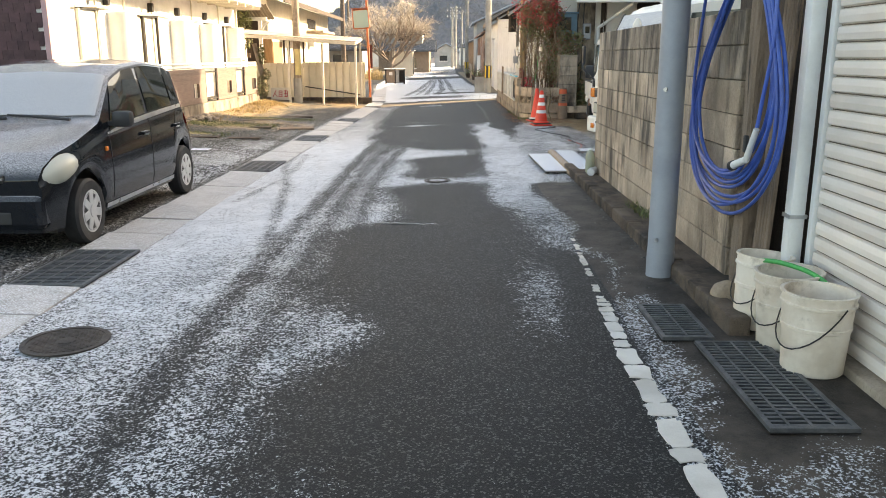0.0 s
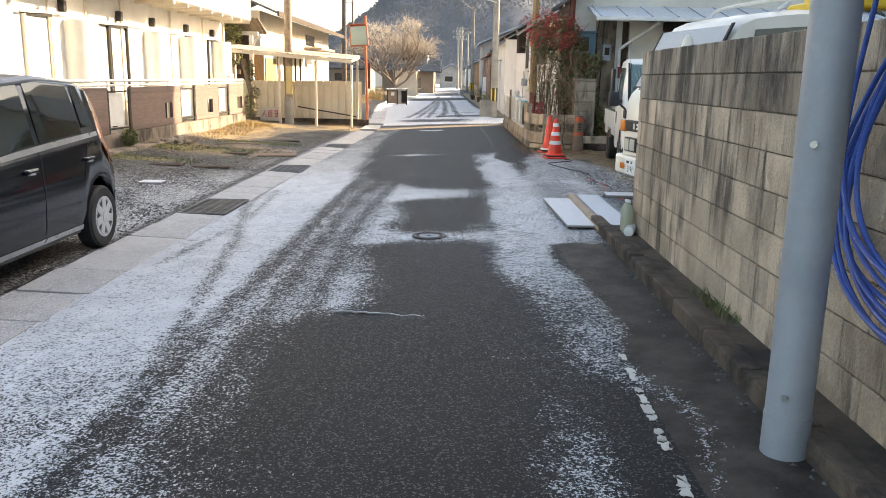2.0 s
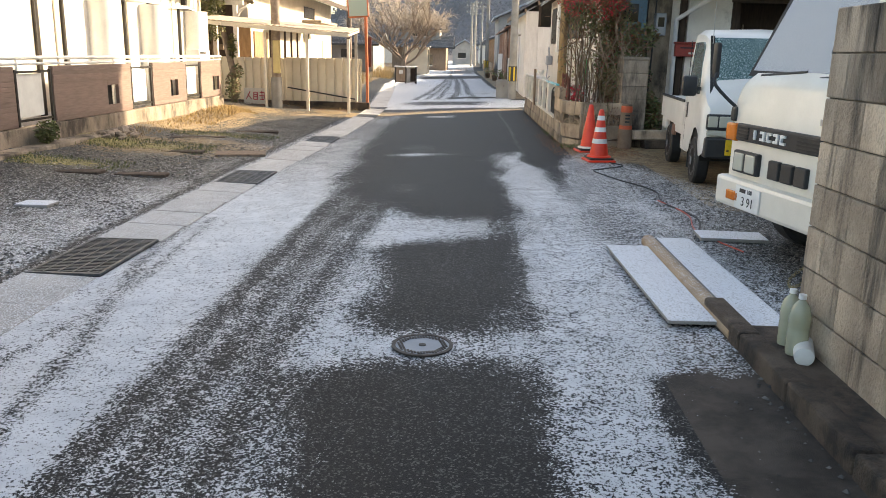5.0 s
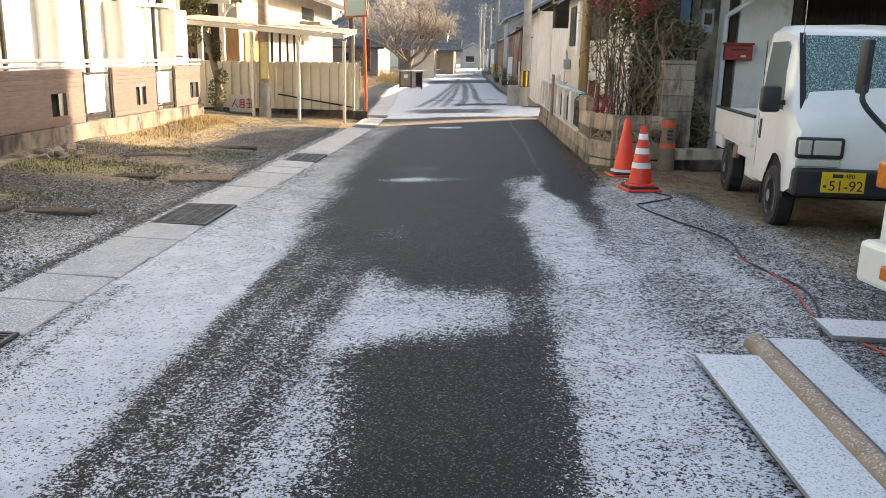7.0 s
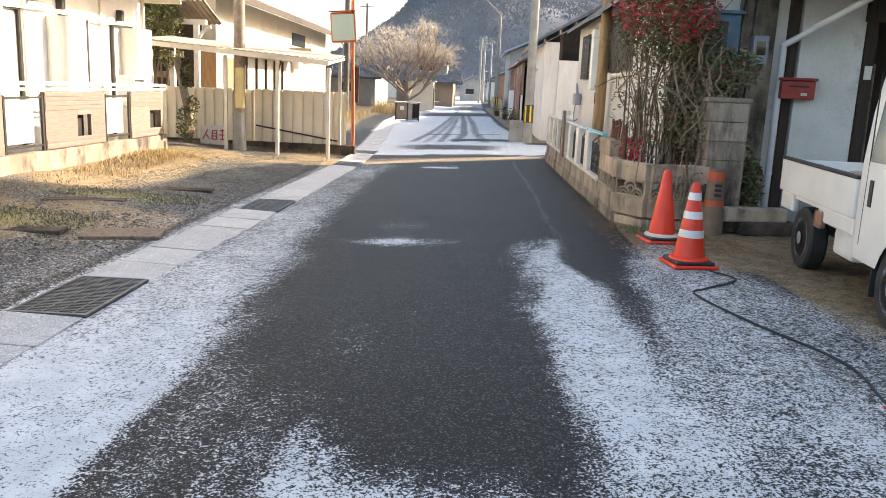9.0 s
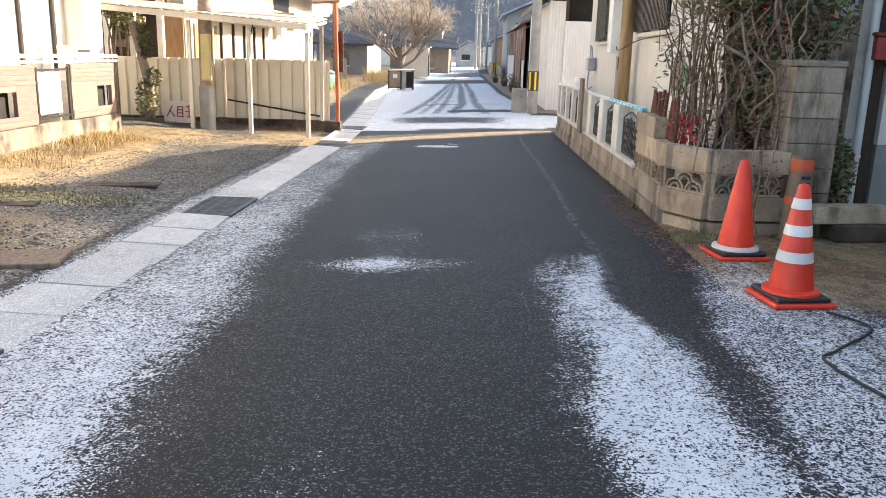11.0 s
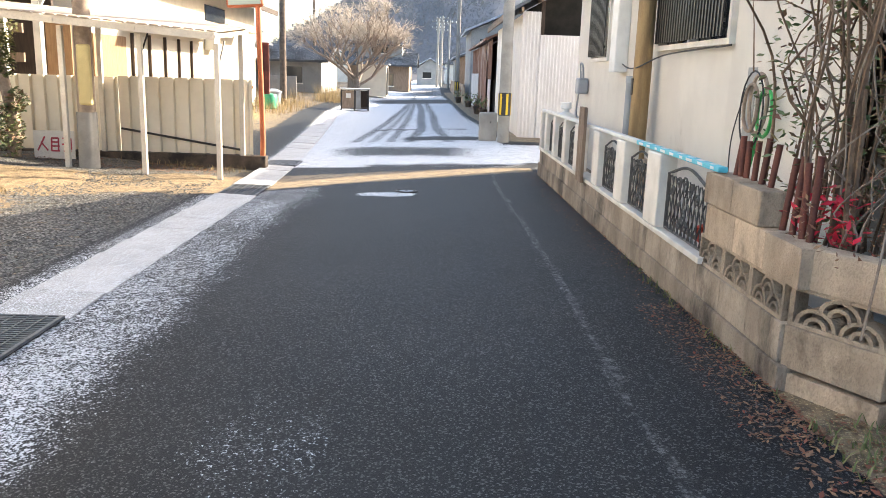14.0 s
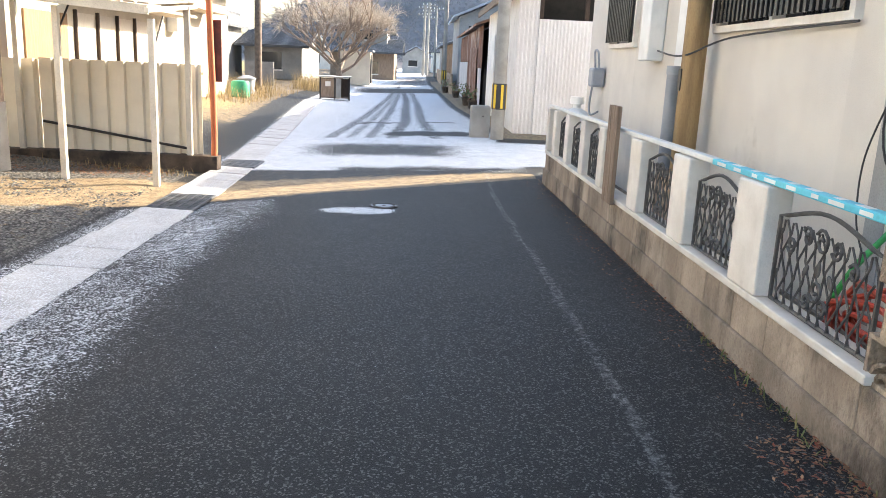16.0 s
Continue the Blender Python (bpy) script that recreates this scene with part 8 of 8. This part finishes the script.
    part("withered_leaves", dr, DEAD_LEAF, t, "withered red-brown leaves")["kind"] = "stuff"
    part("berry_cluster", rd, RED_LEAF, t, "bright red berry clusters")["kind"] = "stuff"


def lot_shrub():
    rng = random.Random(4)
    t = thing("shrub", "sunlit evergreen shrub with yellow-green leaves beside the white house", "shrub", (-7.55, 28.6, 0.0))
    bm = bmesh.new()
    for k in range(9):
        tube(bm, spline([(rng.uniform(-0.1, 0.1), rng.uniform(-0.1, 0.1), 0), (rng.uniform(-0.2, 0.2), rng.uniform(-0.2, 0.2), 1.5), (rng.uniform(-0.5, 0.5), rng.uniform(-0.3, 0.3), 2.9)], 4), 0.03, 5, 0.4)
    part("stem_clump", bm, BARK, t)
    lf = bmesh.new()
    leaf_cloud(lf, (0, 0, 2.7), (0.62, 0.5, 0.75), 2600, 0.05, rng)
    leaf_cloud(lf, (0.2, 0, 2.0), (0.4, 0.4, 0.4), 500, 0.05, rng)
    part("leaves", lf, OLIVE_LEAF, t)["kind"] = "stuff"
    c = thing("pruned_tree", "stubby leaning tree with ivy at its foot", "tree", (-6.30, 27.0, 0.0))
    part("trunk", tube(bmesh.new(), spline([(0, 0, 0), (0.03, 0, 0.6), (-0.08, 0, 1.2), (-0.22, 0, 1.85)], 6), 0.10, 10, 0.75), BARK_PALE, c, smooth=True)
    lf = bmesh.new()
    leaf_cloud(lf, (0.0, -0.08, 0.42), (0.22, 0.2, 0.45), 700, 0.04, rng)
    leaf_cloud(lf, (0.12, -0.05, 0.85), (0.18, 0.15, 0.2), 260, 0.04, rng)
    part("ivy", lf, GREEN_LEAF, c, "dark ivy leaves")["kind"] = "stuff"
    b = thing("bush", "dark low bush between the pillar and the house", "bush", (3.0, 18.75, 0.04))
    lf = bmesh.new()
    leaf_cloud(lf, (0, 0, 0.42), (0.22, 0.35, 0.45), 1300, 0.045, rng)
    part("foliage", lf, GREEN_LEAF, b)["kind"] = "stuff"
    lf = bmesh.new()
    leaf_cloud(lf, (0.02, -0.05, 1.5), (0.14, 0.12, 0.35), 320, 0.045, rng)
    part("young_growth", lf, OLIVE_LEAF, c, "yellow-green shoots")["kind"] = "stuff"


def blades(bm, x0, x1, y0, y1, n, h, rng, lean=0.5, base=None):
    for k in range(n):
        x, y = rng.uniform(x0, x1), rng.uniform(y0, y1)
        z = gz(x, y) + (base(x, y) if base else 0)
        hh = h * rng.uniform(0.4, 1.2)
        d = Vector((rng.uniform(-1, 1), rng.uniform(-1, 1), 0)) * lean * hh
        s = Vector((-d.y, d.x, 0)).normalized() * 0.004 if d.length > 1e-6 else Vector((0.004, 0, 0))
        p = Vector((x, y, z))
        m = p + d * 0.35 + Vector((0, 0, hh * 0.65))
        tip = p + d + Vector((0, 0, hh))
        bm.faces.new([bm.verts.new(v) for v in (p - s, p + s, m + s * 0.7, tip, m - s * 0.7)])


def grasses():
    rng = random.Random(8)
    g = thing("dry_grass", "tufts of dry golden grass and weeds", "grass", kind="stuff")
    bm = bmesh.new()
    mound = lambda x, y: 0.16 * max(0, 1 - ((x + 5.2) / 0.7) ** 2 - ((y - 22.6) / 1.6) ** 2)
    blades(bm, -5.75, -4.9, 20.8, 24.2, 2200, 0.075, rng, 1.0, mound)
    blades(bm, -5.5, -4.9, 22.0, 23.4, 900, 0.12, rng, 1.0, mound)
    blades(bm, -5.8, -5.2, 17.8, 21.0, 500, 0.06, rng, 1.0)
    blades(bm, -5.0, -3.0, 27.3, 27.8, 160, 0.09, rng, 1.0)
    blades(bm, -7.6, -5.0, 41, 50, 1600, 0.4, rng, 0.5)
    blades(bm, -5.8, -4.7, 53, 57, 900, 0.8, rng, 0.5)
    blades(bm, -10, -6.5, 48, 56, 900, 0.6, rng, 0.5)
    part("tufts", bm, DRY_GRASS, g)["kind"] = "stuff"
    w = thing("weeds", "low green weeds along the walls and the lot", "weeds", kind="stuff")
    bm = bmesh.new()
    blades(bm, 1.56, 1.66, 6.3, 7.0, 110, 0.07, rng, 1.3, lambda x, y: 0.07)
    blades(bm, 1.46, 1.54, 18.3, 21.5, 130, 0.045, rng, 1.3)
    blades(bm, 1.5, 1.9, 17.7, 18.2, 160, 0.06, rng, 1.3)
    blades(bm, -5.8, -3.8, 16.7, 17.9, 1500, 0.045, rng, 0.9)
    blades(bm, -5.8, -4.2, 14.8, 15.6, 900, 0.045, rng, 0.9)
    blades(bm, -5.1, -3.3, 18.9, 19.7, 900, 0.04, rng, 0.9)
    leaf_cloud(bm, (-5.78, 16.3, 0.26), (0.12, 0.28, 0.16), 420, 0.04, rng)
    leaf_cloud(bm, (-5.7, 13.5, 0.2), (0.12, 0.2, 0.12), 200, 0.04, rng)
    part("tufts", bm, GREEN_GRASS, w)["kind"] = "stuff"
    d = thing("leaf_litter", "fallen brown and red leaves along the garden wall", "leaves", kind="stuff")
    bm = bmesh.new()

    def litter(x0, x1, y0, y1, n, size=0.016, fall=1.0):
        for k in range(n):
            x, y = x0 + (x1 - x0) * rng.random() ** fall, rng.uniform(y0, y1)
            c = Vector((x, y, gz(x, y) + 0.006 + 0.012 * rng.random()))
            a = rng.uniform(0, 6.28)
            s = size * rng.uniform(0.5, 1.5)
            u, v = Vector((math.cos(a), math.sin(a), rng.uniform(-0.3, 0.3))) * s, Vector((-math.sin(a), math.cos(a), rng.uniform(-0.3, 0.3))) * s * 0.4
            bm.faces.new([bm.verts.new(c + q) for q in (u, v, -u, -v)])
    litter(1.53, 1.28, 18.2, 27.5, 1700, 0.011, 3.0)
    litter(1.55, 1.22, 18.0, 20.0, 1200, 0.013, 2.0)
    litter(1.3, 2.6, 16.9, 18.3, 1400, 0.018)
    litter(2.2, 3.6, 14.5, 18.0, 500, 0.016)
    litter(-6.4, -3.2, 26.9, 27.84, 1700, 0.022)
    litter(1.50, 1.66, 4.7, 9.2, 160, 0.012)
    part("leaves", bm, DEAD_LEAF, d)["kind"] = "stuff"
    p = thing("loose_gravel", "loose grey gravel stones scattered over the lot", "gravel", kind="stuff")
    bm = bmesh.new()

    def stones(x0, x1, y0, y1, n, size):
        for k in range(n):
            x, y = rng.uniform(x0, x1), rng.uniform(y0, y1)
            s = size * rng.uniform(0.5, 1.4)
            bmverts = [bm.verts.new((x + s * a * rng.uniform(0.7, 1.2), y + s * b * rng.uniform(0.7, 1.2), gz(x, y) + s * c)) for a, b, c in ((1, 0, 0.1), (0, 1, 0.1), (-1, 0, 0.1), (0, -1, 0.1), (0.1, 0.1, 0.75), (0.3, -0.3, 0.5))]
            for f in ((0, 1, 4), (1, 2, 4), (2, 3, 4), (3, 5, 4), (5, 0, 4), (3, 0, 5)):
                bm.faces.new([bmverts[i] for i in f])
    stones(-5.6, -3.05, 9.5, 17, 6500, 0.016)
    stones(-5.0, -3.05, 17, 26.5, 6000, 0.016)
    stones(1.8, 3.6, 9.5, 14.5, 2200, 0.013)
    stones(-4.6, -3.0, 4.5, 9.5, 1500, 0.014)
    stones(1.33, 1.40, 4.5, 9.3, 130, 0.012)
    stones(1.0, 1.35, 4.5, 9.0, 40, 0.010)
    stones(-2.5, 1.3, 7, 14, 60, 0.008)
    part("stones", bm, PEBBLE, p)["kind"] = "stuff"


bare_tree()
corner_shrub()
lot_shrub()
grasses()


# ---- road ironwork, lids and markings ----
def grating(x0, x1, y0, y1, bars, cross, z=None, label="steel gutter grating set in the roadside"):
    g = thing("gutter_grating", label, "grating", ((x0 + x1) / 2, (y0 + y1) / 2, z if z is not None else gz((x0 + x1) / 2, (y0 + y1) / 2) + 0.018), group="gutter gratings")
    w, l = (x1 - x0) / 2, (y1 - y0) / 2
    # no depth here: a thin black sheet gives the pit its darkness
    part("pit", boxed(-w, w, -l, l, -0.006, -0.001), BLACK_VOID, g, "near-black sheet for the shade in the pit")
    bm = bmesh.new()
    for a in ((-w, -w + 0.022, -l, l), (w - 0.022, w, -l, l), (-w + 0.022, w - 0.022, -l, -l + 0.02), (-w + 0.022, w - 0.022, l - 0.02, l)):
        box(bm, *a, -0.0008, 0.016)
    part("frame", bm, STEEL, g)
    for i in range(bars):
        y = -l + 0.02 + (2 * l - 0.04) * (i + 0.5) / bars
        part("bar", boxed(-w + 0.022, w - 0.022, y - 0.0075, y + 0.0075, 0, 0.012), STEEL, g)
    for i in range(cross):
        x = -w + 2 * w * (i + 1) / (cross + 1)
        part("cross_bar", boxed(x - 0.006, x + 0.006, -l + 0.02, l - 0.02, 0.0125, 0.0155), STEEL, g)


for a in ((-2.98, -2.46, 5.06, 6.06), (-2.93, -2.42, 10.52, 11.56), (-2.88, -2.37, 14.42, 15.38), (-2.74, -2.26, 18.8, 19.72), (-2.76, -2.26, 24.95, 25.85), (-2.92, -2.36, 28.35, 29.1)):
    grating(*a, 26, 4)
grating(1.05, 1.31, 3.72, 4.27, 14, 1, 0.041, "small rusty steel grating by the kerb")
grating(1.19, 1.53, 2.72, 3.66, 26, 3, 0.046, "long steel grating before the shutter")


def manhole(x, y, r, label, pattern):
    m = thing("manhole_cover", label, "manhole cover", (x, y, gz(x, y) + 0.005), 15)
    part("ring", lathe(bmesh.new(), [(r * 0.88, 0.0), (r * 0.88, 0.010), (r, 0.010), (r, 0.0)], 48), CAST_IRON, m)
    part("plate", rodded((0, 0, -0.004), (0, 0, 0.006), r * 0.875, seg=48), CAST_IRON if pattern == "dark" else PIPE_GREY, m, "" if pattern == "dark" else "pale frosted centre")
    k = 0
    n = 9
    for i in range(-n, n + 1):
        for j in range(-n, n + 1):
            px, py = i * r * 0.092, j * r * 0.092
            d = math.hypot(px, py)
            if d > r * 0.8 or (pattern == "dark" and d < r * 0.26) or (pattern != "dark" and d < r * 0.62):
                continue
            s = r * 0.034
            part("stud", boxed(px - s, px + s, py - s, py + s, 0.0062, 0.010), CAST_IRON, m)
    part("hub", rodded((0, 0, 0.006), (0, 0, 0.0095), r * (0.22 if pattern == "dark" else 0.12), seg=24), CAST_IRON, m)


manhole(-2.06, 3.98, 0.225, "dark cast iron manhole cover with a studded face", "dark")
manhole(-0.16, 9.20, 0.155, "small water valve cover, pale with frost", "pale")
manhole(-0.40, 25.3, 0.15, "small water valve cover by a frost patch", "pale")


def gutter_lids():
    g = thing("gutter", "row of frosted concrete gutter lids along the lot", "gutter", kind="structure")
    holes = [(5.06, 6.06), (10.52, 11.56), (14.42, 15.38), (18.8, 19.72), (24.95, 25.85), (28.35, 29.1)]
    bm = boxed(-0.255, 0.255, -0.296, 0.296, -0.06, 0.012, bevel=0.01)
    me = bpy.data.meshes.new("lid")
    bm.to_mesh(me)
    bm.free()
    me.materials.append(LID)
    ends = [-0.2] + [v for h in holes for v in h] + [47]
    for a, b in zip(ends[::2], ends[1::2]):
        n = max(1, round((b - a) / 0.6))
        for k in range(n):
            y = a + (b - a) * (k + 0.5) / n
            c = float(np.interp(y, [0, 5.5, 11, 15, 19.3, 25.4, 28.7, 37.2, 46.2], [-2.75, -2.72, -2.675, -2.625, -2.50, -2.51, -2.64, -3.25, -3.95]))
            ob = new("lid", me)
            ob.parent = g
            ob.matrix_local = pose(c, y, gz(c, y) + 0.014 + random.uniform(-0.004, 0.004), random.uniform(-0.5, 0.5), math.degrees(math.atan(0.0403)), 1.5 if y < 28 else 4.5) @ Matrix.Diagonal((1, (b - a) / n / 0.6, 1, 1))


gutter_lids()


def edge_line():
    g = thing("road_marking", "worn white edge line broken by cracks", "road marking", kind="structure")
    rng = random.Random(21)
    y = 1.2
    while y < 6.0:
        n = rng.uniform(0.09, 0.26) if y < 3.9 else rng.uniform(0.04, 0.10)
        keep = 1 if y < 4.2 else 0.75
        if rng.random() < keep:
            bm = bmesh.new()
            w = rng.uniform(0.045, 0.060) * (1 if y < 3.6 else 0.7 if y < 4.4 else 0.34)
            line = 0.845 + 0.045 * max(0.0, y - 3.6)
            ring = []
            for k in range(16):
                a = 2 * math.pi * k / 16
                cx, cy = math.copysign(abs(math.cos(a)) ** 0.28, math.cos(a)) * w, math.copysign(abs(math.sin(a)) ** 0.28, math.sin(a)) * n / 2
                ring.append(Vector((line + cx + rng.uniform(-0.010, 0.010), y + n / 2 + cy + rng.uniform(-0.012, 0.012), 0)))
            prism(bm, [(p.x, p.y) for p in ring], "z", gz(0.845, y) + 0.002, gz(0.845, y) + 0.006)
            part("paint_patch", bm, POST_WHITE, g)
        y += n + rng.uniform(0.006, 0.03)
    c = thing("road_crack", "frost-filled crack across the asphalt", "crack", kind="structure")
    pts = [(-0.69 + 0.65 * k / 16, 6.83 - 0.1 * k / 16 + rng.uniform(-0.02, 0.02), gz(-0.3, 6.8) + 0.001) for k in range(17)]
    part("ridge", tube(bmesh.new(), pts, 0.006, 5), FROST_BOARD, c)


edge_line()


def lot_slabs():
    for x, y, w, l, tz, mat, lab in ((-3.32, 17.08, 0.36, 0.22, 14, WOOD_OLD, "brown board lying on the gravel"), (-4.1, 16.9, 0.28, 0.12, 8, KERB, "tan stone slab in the gravel"), (-4.5, 18.7, 0.45, 0.10, 12, KERB, "tan stone slab in the gravel"), (-5.0, 12.8, 0.22, 0.16, 0, FROST_BOARD, "frosted flat slab in the gravel"), (-4.05, 12.75, 0.16, 0.12, 0, FROST_BOARD, "frosted flat slab in the gravel"), (-4.7, 14.6, 0.42, 0.13, 4, KERB, "tan stone slab in the gravel"), (-3.85, 14.75, 0.3, 0.10, 3, KERB, "tan stone slab in the gravel"), (-3.9, 20.2, 0.4, 0.12, 10, KERB, "tan stone slab in the gravel")):
        s = thing("slab", lab, "slab", (x, y, gz(x, y) + 0.004), tz, group="slabs in the lot")
        part("stone", boxed(-w, w, -l, l, -0.02, 0.022, bevel=0.012), mat, s)
    for i in range(16):
        x, y = -5.6 + random.uniform(-0.25, 0.3), 18.0 + random.uniform(-0.5, 0.8)
        s = thing("rubble", "broken grey concrete lump by the fence", "rubble", (x, y, gz(x, y) + 0.02), group="rubble by the fence")
        bm = bmesh.new()
        bmesh.ops.create_icosphere(bm, subdivisions=2, radius=random.uniform(0.05, 0.12))
        for v in bm.verts:
            v.co += 0.05 * noise.noise_vector(v.co * 9 + Vector((i, 0, 0)))
            v.co.z *= 0.7
        part("lump", bm, FOOTING, s)
    c = thing("ground_cable", "black and red cable lying across the yard", "cable")
    part("cable", tube(bmesh.new(), spline([(1.95, 16.1, 0.06), (2.08, 15.85, 0.055), (1.75, 15.5, 0.055), (1.62, 15.3, 0.055), (1.80, 14.62, 0.055), (2.05, 13.9, 0.055), (1.98, 13.2, 0.055), (2.1, 12.4, 0.055), (1.85, 11.6, 0.055)], 10), 0.008, 5), WIRE, c)
    part("cable", tube(bmesh.new(), spline([(1.95, 13.3, 0.058), (2.06, 12.6, 0.056), (1.95, 11.9, 0.056), (2.1, 11.2, 0.056)], 10), 0.006, 5), HOSE_RED, c)
    r = thing("wall_rope", "yellow and black rope hanging down the garden wall", "rope")
    part("rope", tube(bmesh.new(), spline([(2.22, 18.16, 0.74), (2.23, 18.14, 0.5), (2.20, 18.13, 0.25), (2.25, 18.1, 0.05)], 8), 0.011, 6), ROPE, r)


lot_slabs()
